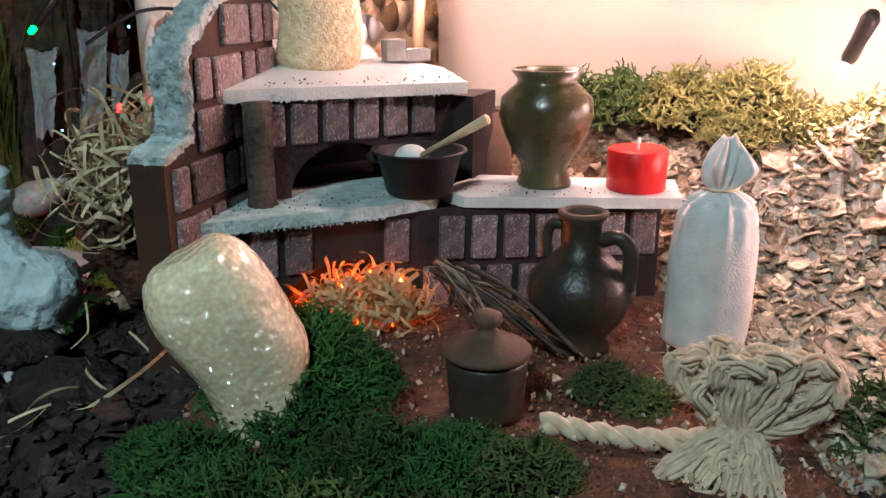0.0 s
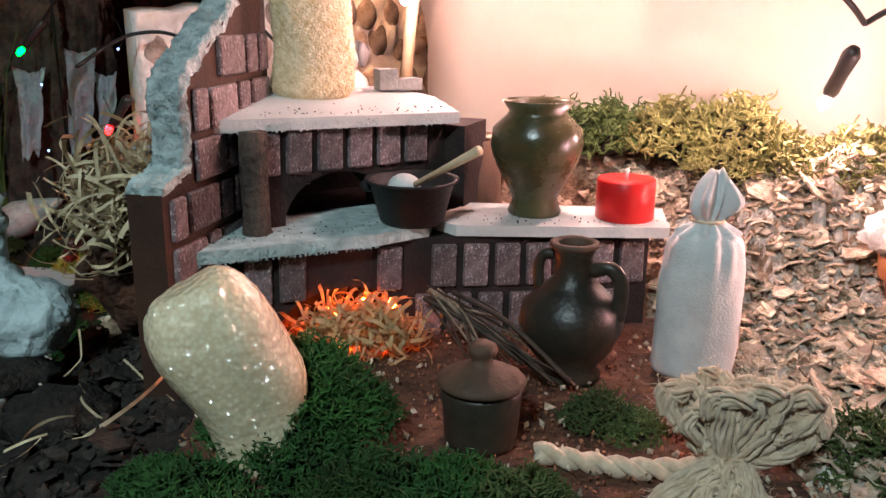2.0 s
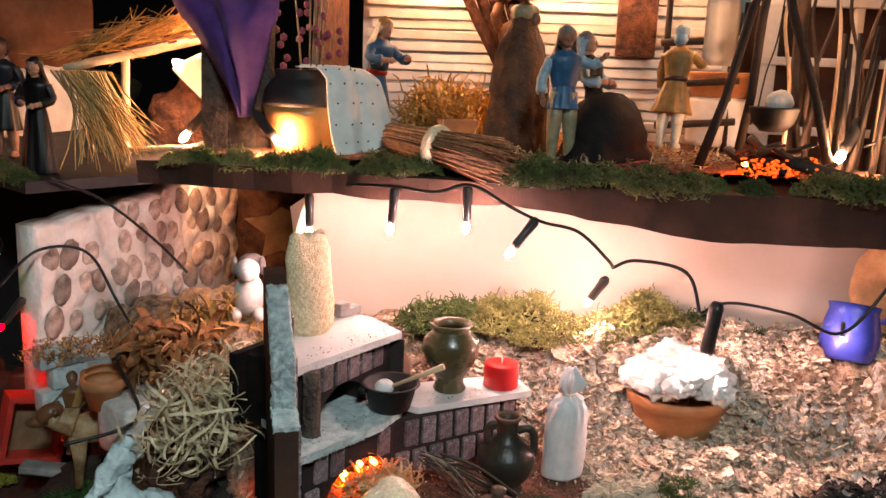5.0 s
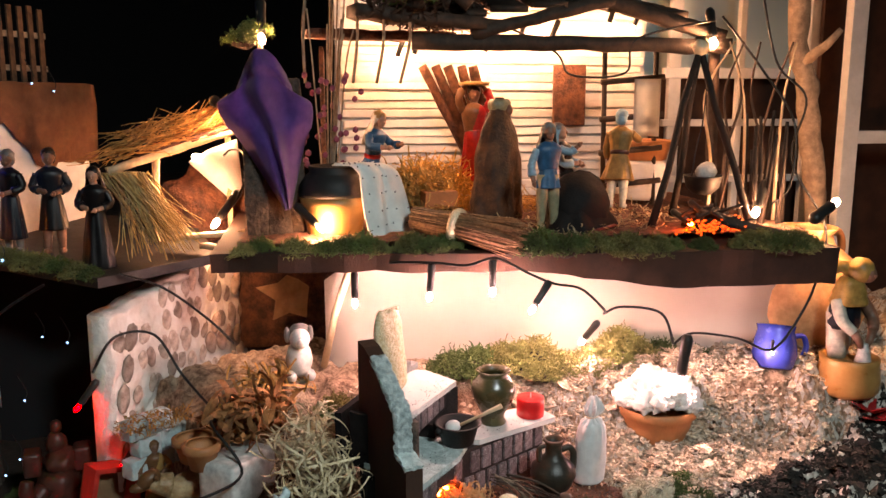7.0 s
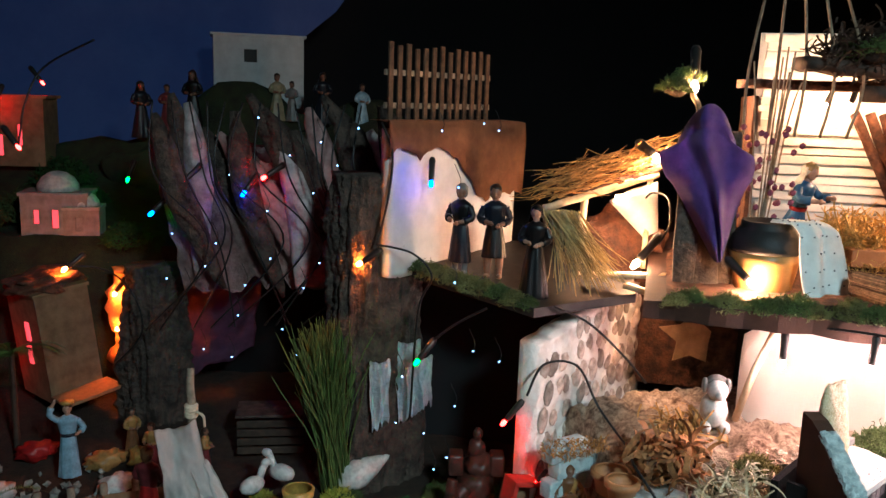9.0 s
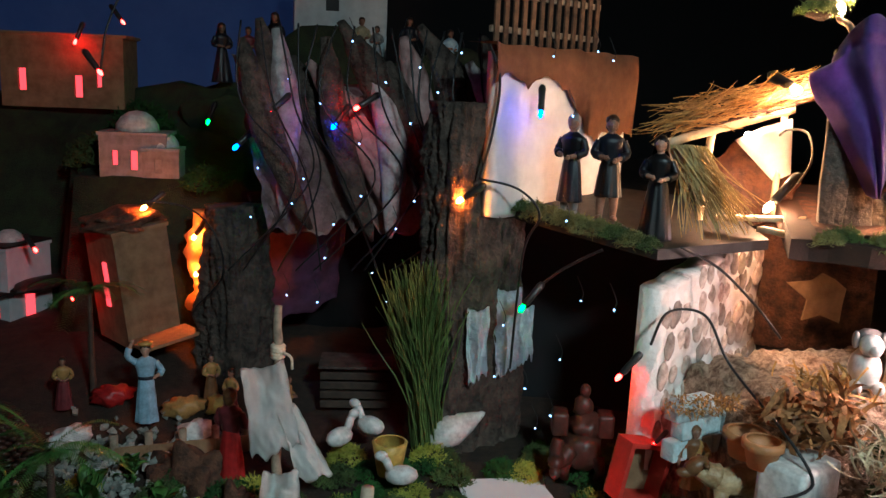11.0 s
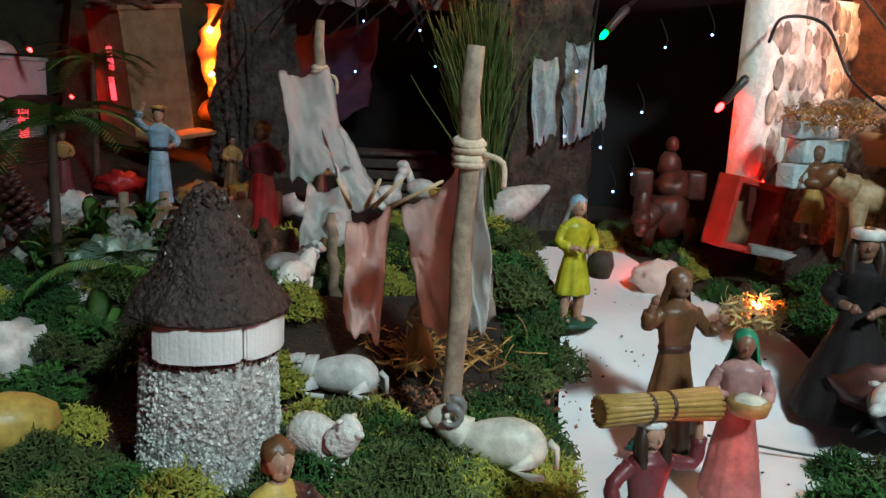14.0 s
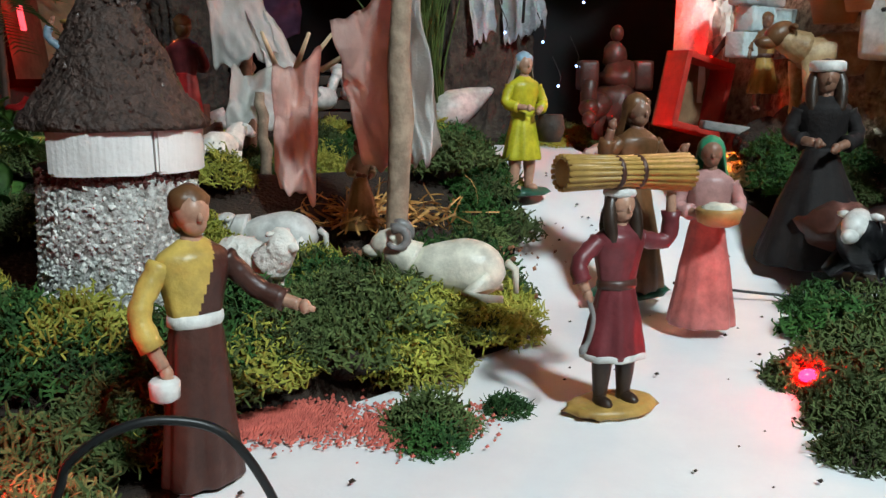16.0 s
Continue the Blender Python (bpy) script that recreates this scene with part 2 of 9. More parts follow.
M["cyan"] = mat("pale_blue_cork_edge", (0.52, 0.60, 0.59), (0.22, 0.27, 0.27), 0.85, 110, 1.0, dist=0.004, fine=220)
M["card"] = mat("brown_card", (0.058, 0.024, 0.013), (0.028, 0.012, 0.007), 0.8, 25, 0.3)
M["sackcloth"] = mat("white_sack_cloth", (0.72, 0.73, 0.72), (0.60, 0.61, 0.60), 0.9, 80, 0.3, fine=900)
M["jute"] = mat("grain_in_clear_film", (0.80, 0.66, 0.40), (0.66, 0.48, 0.24), 0.42, 300, 0.25, cells=430, dist=0.0008, spec=0.5)
jc = M["jute"].node_tree.nodes["Principled BSDF"]
jt = M["jute"].node_tree
seeds = jt.nodes.new("ShaderNodeTexVoronoi")
seeds.inputs["Scale"].default_value = 560
sr = jt.nodes.new("ShaderNodeValToRGB")
sr.color_ramp.elements[0].position, sr.color_ramp.elements[0].color = 0.15, (0.92, 0.82, 0.58, 1)
sr.color_ramp.elements[1].position, sr.color_ramp.elements[1].color = 0.70, (0.80, 0.64, 0.40, 1)
film = jt.nodes.new("ShaderNodeTexVoronoi")
film.feature = "SMOOTH_F1"
film.inputs["Scale"].default_value, film.inputs["Smoothness"].default_value = 300, 0.45
fb = jt.nodes.new("ShaderNodeBump")
fb.inputs["Strength"].default_value, fb.inputs["Distance"].default_value = 1.0, 0.0042
jo = jt.nodes.new("ShaderNodeTexCoord")
jt.links.new(jo.outputs["Object"], seeds.inputs["Vector"]), jt.links.new(jo.outputs["Object"], film.inputs["Vector"])
jt.links.new(seeds.outputs["Distance"], sr.inputs["Fac"]), jt.links.new(sr.outputs["Color"], jc.inputs["Base Color"])
jt.links.new(film.outputs["Distance"], fb.inputs["Height"]), jt.links.new(fb.outputs["Normal"], jc.inputs["Coat Normal"])
jc.inputs["Coat Weight"].default_value, jc.inputs["Coat Roughness"].default_value = 1.0, 0.13
jc.inputs["Coat IOR"].default_value = 1.9
M["weave"] = mat("woven_reed", (0.82, 0.70, 0.48), (0.60, 0.44, 0.22), 0.5, 260, 0.9, fine=700)
M["olive"] = mat("olive_glaze", (0.10, 0.085, 0.035), (0.06, 0.05, 0.022), 0.28, 30, 0.15, spec=0.6)
M["dkclay"] = mat("dark_clay", (0.060, 0.042, 0.028), (0.024, 0.022, 0.017), 0.40, 34, 0.25)
M["brclay"] = mat("brown_clay", (0.14, 0.075, 0.045), (0.085, 0.05, 0.033), 0.7, 50, 0.3)
M["terra"] = mat("terracotta", (0.50, 0.22, 0.09), (0.38, 0.16, 0.06), 0.55, 40, 0.25)
M["honey"] = mat("honey_glaze", (0.55, 0.30, 0.10), (0.42, 0.20, 0.06), 0.3, 30, 0.15)
M["red"] = mat("red_wax", (0.72, 0.02, 0.02), (0.62, 0.015, 0.015), 0.35, 40, 0.05)
M["black"] = mat("black_iron", (0.012, 0.011, 0.011), (0.02, 0.018, 0.016), 0.58, 60, 0.2)
M["cable"] = mat("black_cable", (0.012, 0.013, 0.013), None, 0.4, 40, 0.0)
M["socket"] = mat("dark_green_socket", (0.03, 0.03, 0.028), None, 0.35, 40, 0.0)
M["wood"] = mat("grey_stick", (0.36, 0.27, 0.19), (0.18, 0.13, 0.09), 0.8, 80, 0.7, fine=200)
M["dkwood"] = mat("dark_wood", (0.07, 0.042, 0.028), (0.03, 0.02, 0.014), 0.7, 60, 0.6, fine=200)
M["pale"] = mat("pale_wood", (0.72, 0.56, 0.36), (0.55, 0.40, 0.24), 0.6, 60, 0.3)
M["straw"] = mat("straw", (0.62, 0.48, 0.22), (0.42, 0.30, 0.12), 0.6, 200, 0, islands=True, vary=0.35)
M["strawo"] = mat("orange_straw", (0.60, 0.33, 0.10), (0.38, 0.18, 0.05), 0.6, 200, 0, islands=True, vary=0.35)
M["strawg"] = mat("pale_raffia", (0.72, 0.60, 0.40), (0.46, 0.35, 0.19), 0.55, 200, 0, islands=True, vary=0.3)
M["wool"] = mat("undyed_wool", (0.78, 0.63, 0.46), (0.56, 0.42, 0.28), 0.95, 220, 0.3, fine=1500, sheen=0.3, vary=0.1)
M["plaster"] = mat("cream_backing_board", (0.82, 0.76, 0.66), (0.78, 0.70, 0.58), 0.8, 8, 0.1)
M["stonew"] = mat("white_stone_wall", (0.90, 0.85, 0.79), (0.74, 0.66, 0.58), 0.85, 40, 0.8, dist=0.003, fine=150)
M["pebble"] = mat("brown_painted_stone", (0.66, 0.54, 0.45), (0.27, 0.19, 0.145), 0.75, 70, 0.5, vary=0.5)
M["purple"] = mat("purple_felt", (0.19, 0.09, 0.40), (0.13, 0.06, 0.29), 0.95, 60, 0.3, fine=900, sheen=0.3)
M["linen"] = mat("white_linen", (0.78, 0.78, 0.74), (0.68, 0.68, 0.64), 0.85, 60, 0.3, fine=900)
M["rose"] = mat("dusty_rose_cloth", (0.80, 0.58, 0.51), (0.68, 0.46, 0.40), 0.85, 50, 0.3, fine=700)
M["blue"] = mat("blue_glaze", (0.05, 0.08, 0.48), (0.035, 0.05, 0.36), 0.25, 40, 0.1, spec=0.6)
M["teal"] = mat("pale_teal_wall", (0.70, 0.82, 0.78), (0.64, 0.76, 0.72), 0.6, 6, 0.05)
# sky paper emits faintly in place of lamp light that doesn't reach it
M["sky"] = mat("blue_night_paper_with_glow", (0.03, 0.045, 0.14), (0.06, 0.085, 0.2), 0.8, 3, 0.05, emit=1.0, ecol=(0.003, 0.006, 0.020))
# near-black colour that holds the darkness round and inside the display
M["dark"] = mat("near_black_for_darkness", (0.012, 0.012, 0.013), (0.008, 0.008, 0.009), 0.9, 4, 0.05)
M["stone"] = mat("grey_stone", (0.34, 0.33, 0.31), (0.20, 0.19, 0.18), 0.8, 50, 0.5)
M["silo"] = mat("white_crumb_plaster", (0.66, 0.66, 0.62), (0.16, 0.14, 0.12), 0.9, 260, 1.0, dist=0.004, fine=380)
M["thatch"] = mat("dark_crumb_roof", (0.075, 0.045, 0.035), (0.03, 0.02, 0.016), 0.6, 220, 1.0, dist=0.004, fine=300)
M["house"] = mat("ochre_house_wall", (0.32, 0.19, 0.10), (0.20, 0.11, 0.055), 0.8, 40, 0.4)
M["palm"] = mat("palm_green", (0.10, 0.24, 0.05), (0.05, 0.13, 0.03), 0.5, 60, 0.1)
M["warm"] = mat("lit_bulb_warm", (1, 0.7, 0.4), None, 0.3, 10, 0, emit=BULB, ecol=(1, 0.57, 0.54))
M["amberw"] = mat("lit_bulb_golden", (1, 0.7, 0.4), None, 0.3, 10, 0, emit=BULB, ecol=(1, 0.50, 0.27))
M["ledw"] = mat("lit_led_cold_white", (0.8, 0.9, 1), None, 0.3, 10, 0, emit=6.0, ecol=(0.22, 0.45, 1))
M["ledr"] = mat("lit_led_red", (1, 0.05, 0.05), None, 0.3, 10, 0, emit=150, ecol=(1, 0.0012, 0.0022))
M["ledg"] = mat("lit_led_green", (0.05, 1, 0.4), None, 0.3, 10, 0, emit=34, ecol=(0.001, 1, 0.020))
M["ledb"] = mat("lit_led_blue", (0.1, 0.5, 1), None, 0.3, 10, 0, emit=70, ecol=(0.001, 0.03, 1))
M["ledf"] = mat("lit_led_fire_orange", (1, 0.3, 0.05), None, 0.3, 10, 0, emit=480, ecol=(1, 0.105, 0.008))
M["ledo"] = mat("lit_led_amber", (1, 0.4, 0.05), None, 0.3, 10, 0, emit=620, ecol=(1, 0.17, 0.02))
M["shaving"] = mat("thin_wood_shaving", (0.82, 0.62, 0.36), (0.60, 0.40, 0.18), 0.6, 200, 0, islands=True, vary=0.3)
st_ = M["shaving"].node_tree
glow_through = st_.nodes.new("ShaderNodeBsdfTranslucent")
glow_through.inputs["Color"].default_value = (0.80, 0.52, 0.26, 1)
both = st_.nodes.new("ShaderNodeMixShader")
both.inputs[0].default_value = 0.45
st_.links.new(st_.nodes["Principled BSDF"].outputs[0], both.inputs[1]), st_.links.new(glow_through.outputs[0], both.inputs[2])
st_.links.new(both.outputs[0], st_.nodes["Material Output"].inputs["Surface"])
for key, c in dict(skin=(0.55, 0.30, 0.20), skind=(0.28, 0.14, 0.09), hair=(0.04, 0.022, 0.014), maroon=(0.17, 0.03, 0.035), dkbrown=(0.075, 0.028, 0.02),
                   yellow=(0.55, 0.50, 0.03), yelcl=(0.62, 0.42, 0.10), pink=(0.62, 0.17, 0.15), rosecl=(0.50, 0.26, 0.24), brown=(0.17, 0.075, 0.03), green=(0.03, 0.26, 0.13),
                   dkgreen=(0.015, 0.10, 0.06), lblue=(0.30, 0.48, 0.60), bluev=(0.035, 0.13, 0.26), navy=(0.012, 0.015, 0.024), blackf=(0.006, 0.006, 0.007), wred=(0.42, 0.02, 0.02),
                   creamf=(0.72, 0.68, 0.56), tan=(0.42, 0.24, 0.08), khaki=(0.34, 0.31, 0.19), ochre=(0.50, 0.30, 0.08), grey=(0.22, 0.21, 0.20), whitef=(0.74, 0.73, 0.69)).items():
    M[key] = mat("painted_" + key, c, tuple(0.58 * v for v in c), 0.40, 90, 0.2, vary=0.06)

M["coal"] = mat("matt_black_cloth_paint", (0.016, 0.012, 0.011), (0.008, 0.006, 0.006), 0.75, 90, 0.3, spec=0.25)

# ---------------------------------------------------------------- setting: ground, ledge, backings
def sheet(xs, ys, fz):
    bm = bmesh.new()
    g = [[bm.verts.new((x, y, fz(x, y))) for x in xs] for y in ys]
    for j in range(len(ys) - 1):
        for i in range(len(xs) - 1):
            bm.faces.new((g[j][i], g[j][i + 1], g[j + 1][i + 1], g[j + 1][i]))
    return bm, g


def ticks(*stretches):
    out = []
    for a, b, st in stretches:
        n = max(1, round((b - a) / st))
        out += [a + (b - a) * k / n for k in range(n)]
    return out + [stretches[-1][1]]


def path_edge(y):
    left = -0.734 + 0.196 * sm(0.31, 0.47, y) + 0.078 * sm(0.46, 0.75, y)
    right = -0.40 + 0.13 * sm(0.32, 0.46, y) - 0.06 * sm(0.52, 0.7, y) - 0.02 * sm(0.7, 0.8, y)
    return left, right


def low_rough(x, y):
    r = 0.006 * wob(x, y, 1, 22) + 0.003 * wob(x, y, 2, 70)
    cushion = 0.028 * sm(0.0, 0.05, path_edge(y)[0] - x) * sm(0.345, 0.41, y) * (1 - sm(0.62, 0.75, y)) * sm(-0.95, -0.85, x)
    return low(x, y) + cushion + r * sm(0.3, 0.9, abs(x + 0.45) * 2 + abs(y - 0.5)) - 0.006


bm, _ = sheet(ticks((-3, -1.3, 0.2), (-1.3, 0.1, 0.012), (0.1, 3, 0.3)), ticks((-1.5, 0.1, 0.2), (0.1, 1.1, 0.012), (1.1, 2.0, 0.03), (2.0, 3.5, 0.4)), low_rough)
ground = solo("ground", bm, M["soil"], "dark brown earth of the display with a rise towards the back", "ground", kind="structure")


def plate(x, y):
    """Cracked lichen plates on the bark."""
    k = sm(0.125, 0.15, x) * sm(0.02, 0.16, wob(x, y, 21, 13) + 0.25)
    if k <= 0:
        return 0.0
    p = V((x * 95 + 0.8 * wob(x, y, 2, 60), y * 95 + 0.8 * wob(x, y, 6, 60), 0))
    d = noise.voronoi(p)[0]
    return k * 0.0042 * sm(0.0, 0.28, d[1] - d[0])


def bark_h(x, y):
    edge = -0.205 + 0.03 * wob(y, 3, 0, 14) + (0.02 if y > 0.5 else 0)
    r = 0.009 * wob(x, y, 0, 28) + 0.006 * abs(wob(x, y, 4, 60)) + 0.003 * wob(x, y, 8, 150)
    calm = 0.25 + 0.75 * max(sm(0.10, 0.18, x), sm(0.43, 0.48, y), sm(-0.10, -0.14, x))
    crack = max(0.0, 0.22 - abs(wob(x * 1.0, y * 1.4, 11, 18))) * 0.05
    z = high(x, y) + calm * (r - crack) + plate(x, y) + 0.020 * wob(x, y, 31, 13) * sm(0.17, 0.24, x) * sm(0.335, 0.29, y) - 0.06 * sm(1.0, 0.8, ((x + 0.055) / 0.085) ** 2 + ((y - 0.455) / 0.068) ** 2)
    return z - 0.2 * (1 - sm(edge - 0.035, edge + 0.005, x)) - 0.16 * (1 - sm(0.10, 0.155, y + 0.015 * wob(x, 1, 0, 20)))


bm, g = sheet(ticks((-0.29, 0.11, 0.0032), (0.11, 0.36, 0.0018), (0.36, 0.62, 0.005), (0.62, 0.95, 0.015)), ticks((0.09, 0.23, 0.0034), (0.23, 0.56, 0.0020), (0.56, 0.8, 0.01)), bark_h)
# faces at the left and front take the bark with shade in its colour
for f in bm.faces:
    c = f.calc_center_median()
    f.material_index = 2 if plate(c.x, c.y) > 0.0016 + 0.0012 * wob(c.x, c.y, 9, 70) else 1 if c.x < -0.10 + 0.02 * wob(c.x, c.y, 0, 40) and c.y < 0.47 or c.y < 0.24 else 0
ledge = solo("bark_ledge", bm, [M["bark"], M["darkbark"], M["lichen"]], "ledge of rough tan cork bark under the miniature kitchen", "bark ledge", kind="structure")

# loose flakes of bark and lichen on the ledge; left and front ones coloured for shade
flake_sets = {"flake": ([], []), "flaked": ([], [])}
for k in range(15000):
    x, y = (random.uniform(-0.22, 0.62), random.uniform(0.13, 0.60)) if k % 5 < 3 else (random.uniform(0.11, 0.4), random.uniform(0.25, 0.56))
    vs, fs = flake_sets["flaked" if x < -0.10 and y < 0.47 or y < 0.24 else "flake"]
    if -0.10 < x < 0.13 and 0.2 < y < 0.40 and random.random() < 0.85:
        continue
    if -0.12 < x < 0.12 and 0.34 < y < 0.47:
        continue
    z, r = bark_h(x, y), random.uniform(0.0018, 0.0052) * (2.1 if k % 23 == 0 else 1)
    t = Euler((random.gauss(0, 0.38), random.gauss(0, 0.38), random.uniform(0, 6.3))).to_matrix()
    n, b = 6, len(vs)
    rs = [r * random.uniform(0.6, 1.25) for _ in range(n)]
    for h in (0.0, 0.0012):
        for i in range(n):
            a = 6.283 * i / n
            vs.append(tuple(V((x, y, z + 0.0015)) + t @ V((rs[i] * math.cos(a), rs[i] * math.sin(a), h + 0.001 * math.sin(2 * a)))))
    fs.append(tuple(range(b + n, b + 2 * n)))
    fs += [(b + i, b + (i + 1) % n, b + n + (i + 1) % n, b + n + i) for i in range(n)]
for key, lab in (("flake", "loose tan and grey flakes of bark and lichen"), ("flaked", "dark flakes of bark and lichen, their colour deepened for shade")):
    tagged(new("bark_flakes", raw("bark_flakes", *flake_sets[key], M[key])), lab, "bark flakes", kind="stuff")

# floor of reddish ground cork in the kitchen
bm, _ = sheet(ticks((-0.11, 0.145, 0.004)), ticks((0.205, 0.44, 0.004)), lambda x, y: 0.1755 + 0.0016 * wob(x, y, 5, 160) + 0.002 * wob(x, y, 5, 40) - 0.012 * sm(0.85, 1.0, max(abs(x - 0.017) / 0.13, abs(y - 0.325) / 0.12)))
solo("kitchen_floor", bm, M["redbark"], "kitchen floor strewn with reddish ground cork", "floor", kind="structure")

# white paper path
bm = bmesh.new()
rows_ = []
for y in ticks((0.12, 0.84, 0.012)):
    a, b = path_edge(y)
    a, b = a + 0.008 * wob(y, 1, 0, 30), b + 0.008 * wob(y, 7, 0, 30)
    rows_.append([bm.verts.new((a + (b - a) * k / 20, y, low(0, y) + 0.002 + 0.0008 * wob(a + (b - a) * k / 20, y, 0, 12))) for k in range(21)])
for a, b in zip(rows_, rows_[1:]):
    for k in range(20):
        bm.faces.new((a[k], a[k + 1], b[k + 1], b[k]))
solo("path", bm, M["snow"], "smooth white paper path winding up through moss", "path", kind="structure")

# backings: night sky paper, added room shell whose near-black colour stands for darkness
def slab(name, mtl, label, cat, c, s, rz=0.0):
    bm = add_box(bmesh.new(), (0, 0, 0), s, bevel=0.002)
    return solo(name, bm, mtl, label, cat, at(*c, rz), kind="structure", smooth=False)


bm = bmesh.new()
edge_ = [(-2.25, -0.2), (-0.62, -0.2), (-0.56, 0.5), (-0.50, 0.66), (-0.42, 0.76), (-0.30, 0.86), (-0.20, 1.0), (-0.05, 1.4), (-2.25, 1.4)]
add_poly(bm, edge_, 0.0, 0.012)
bmesh.ops.rotate(bm, cent=(0, 0, 0), matrix=Matrix.Rotation(radians(90), 3, "X"), verts=bm.verts)
solo("backdrop", bm, M["sky"], "deep blue night-sky paper, given a faint glow, with a slanting edge behind the town", "backdrop", at(0, 2.2, 0), kind="structure", smooth=False)
slab("wall_north", M["dark"], "room wall coloured near black to stand for darkness", "wall", (1.2, 2.6, 0.9), (5.0, 0.05, 3.0))
slab("wall_east", M["dark"], "side wall of the room coloured near black to stand for darkness", "wall", (2.2, 0.8, 0.9), (0.05, 5.0, 3.0))
slab("wall_west", M["dark"], "side wall of the room coloured near black to stand for darkness", "wall", (-2.6, 0.8, 0.9), (0.05, 5.0, 3.0))
slab("wall_south", M["dark"], "unseen room wall behind the viewer, coloured near black for darkness", "wall", (0, -1.6, 0.9), (5.0, 0.05, 3.0))
slab("ceiling", M["dark"], "unseen ceiling of the room, coloured near black for darkness", "ceiling", (0, 0.5, 2.3), (5.4, 4.8, 0.05))

# cream board behind the lower grotto, curving up under the upper floor
bm = bmesh.new()
prev = None
pts = [(0.118, 0.118), (0.16, 0.115), (0.3, 0.10), (0.45, 0.09), (0.6, 0.09), (0.74, 0.08)]
for s, d in pts:
    col = []
    for z, dd in ((0.20, -0.01), (0.25, 0.0), (0.31, 0.0), (0.36, -0.005), (0.388, -0.02)):
        top = 0.0 if s > 0.13 else -0.03
        col.append(bm.verts.new(hut(s, d + dd, z + (top if z > 0.35 else 0))))
    if prev:
        for a, b, c, e in zip(prev, col, col[1:], prev[1:]):
            bm.faces.new((a, b, c, e))
    prev = col
bmesh.ops.solidify(bm, geom=bm.faces[:], thickness=0.004)
solo("grotto_backing", bm, M["plaster"], "cream cardboard sheet at the back of the lit grotto", "backing board", kind="structure")

# upper floor board
bm = bmesh.new()
top_, bot_ = [], []
n = 40
for k in range(n + 1):
    s = -0.005 + 0.735 * k / n
    front = 0.008 * wob(s, 0, 0, 20) - 0.022 * sm(0.25, 0.45, s)
    zt = 0.412 - 0.006 * sm(0.0, 0.3, s)
    zb = zt - 0.022 - 0.022 * sm(0.35, 0.55, s) - 0.004 * wob(s, 3, 0, 25)
    top_.append((bm.verts.new(hut(s, front, zt)), bm.verts.new(hut(s, 0.5, zt + 0.01))))
    bot_.append((bm.verts.new(hut(s, front + 0.004, zb)), bm.verts.new(hut(s, 0.5, zb))))
for k in range(n):
    (a, b), (c, e) = top_[k], top_[k + 1]
    (f, h), (i, j) = bot_[k], bot_[k + 1]
    bm.faces.new((a, c, e, b)), bm.faces.new((f, h, j, i)), bm.faces.new((a, f, i, c)), bm.faces.new((b, e, j, h))
bm.faces.new((top_[0][0], top_[0][1], bot_[0][1], bot_[0][0])), bm.faces.new((top_[n][0], bot_[n][0], bot_[n][1], top_[n][1]))
solo("upper_floor", bm, M["card"], "thick dark brown board carrying the stable", "floor", kind="structure", smooth=False)

# floor of grit on the board
bm, _ = sheet(ticks((0.02, 0.72, 0.006)), ticks((0.03, 0.49, 0.006)), lambda s, d: 0.418 + 0.003 * wob(s, d, 0, 50) + 0.002 * wob(s, d, 2, 130))
for v in bm.verts:
    v.co = hut(v.co.x, v.co.y, v.co.z)
solo("stable_floor", bm, M["redbark"], "stable floor strewn with brown grit", "floor", kind="structure")

# ---------------------------------------------------------------- moss
def moss_mesh(name, m, r, n, h):
    a, q = rng.uniform(0, 6.283, n), np.sqrt(rng.uniform(0, 1, n))
    x, y = r * q * np.cos(a), r * q * np.sin(a)
    z = h * (1 - q ** 2) * rng.uniform(0.4, 1.1, n)
    d = np.stack([x / r + rng.normal(0, 0.7, n), y / r + rng.normal(0, 0.7, n), rng.uniform(0.1, 1.3, n)], 1)
    return strands(name, m, np.stack([x, y, z], 1), d, rng.uniform(0.007, 0.014, n), 0.0009, 1.05, seg=4, sides=3, taper=0.55)


def fine_roots(n=1500, r=0.027, h=0.02):
    a, q = rng.uniform(0, 6.283, n), np.sqrt(rng.uniform(0, 1, n))
    x, y = r * q * np.cos(a), r * q * np.sin(a)
    z = h * (1 - q ** 2) * rng.uniform(0.55, 1, n)
    return np.stack([x, y, z], 1), np.stack([x / r + rng.normal(0, 0.5, n), y / r + rng.normal(0, 0.5, n), rng.uniform(0.3, 1.4, n)], 1)


MOSS = {k: [moss_mesh("moss", M[k], 0.027, 560, 0.022) for _ in range(3)] for k in ("moss", "mossd", "mossy", "mossb")}
MOUND = {k: mesh_of("mound", add_ball(bmesh.new(), (0, 0, 0.002), (0.017, 0.017, 0.010), sub=2, rough=0.3), M["soil"]) for k in MOSS}


FINE = [strands("moss", M["mossd"], *fine_roots()[:2], rng.uniform(0.005, 0.011, 1500), 0.00055, 0.8, seg=3, sides=3, taper=0.6) for _ in range(3)]
MOSS["fine"], MOUND["fine"] = FINE, MOUND["mossd"]


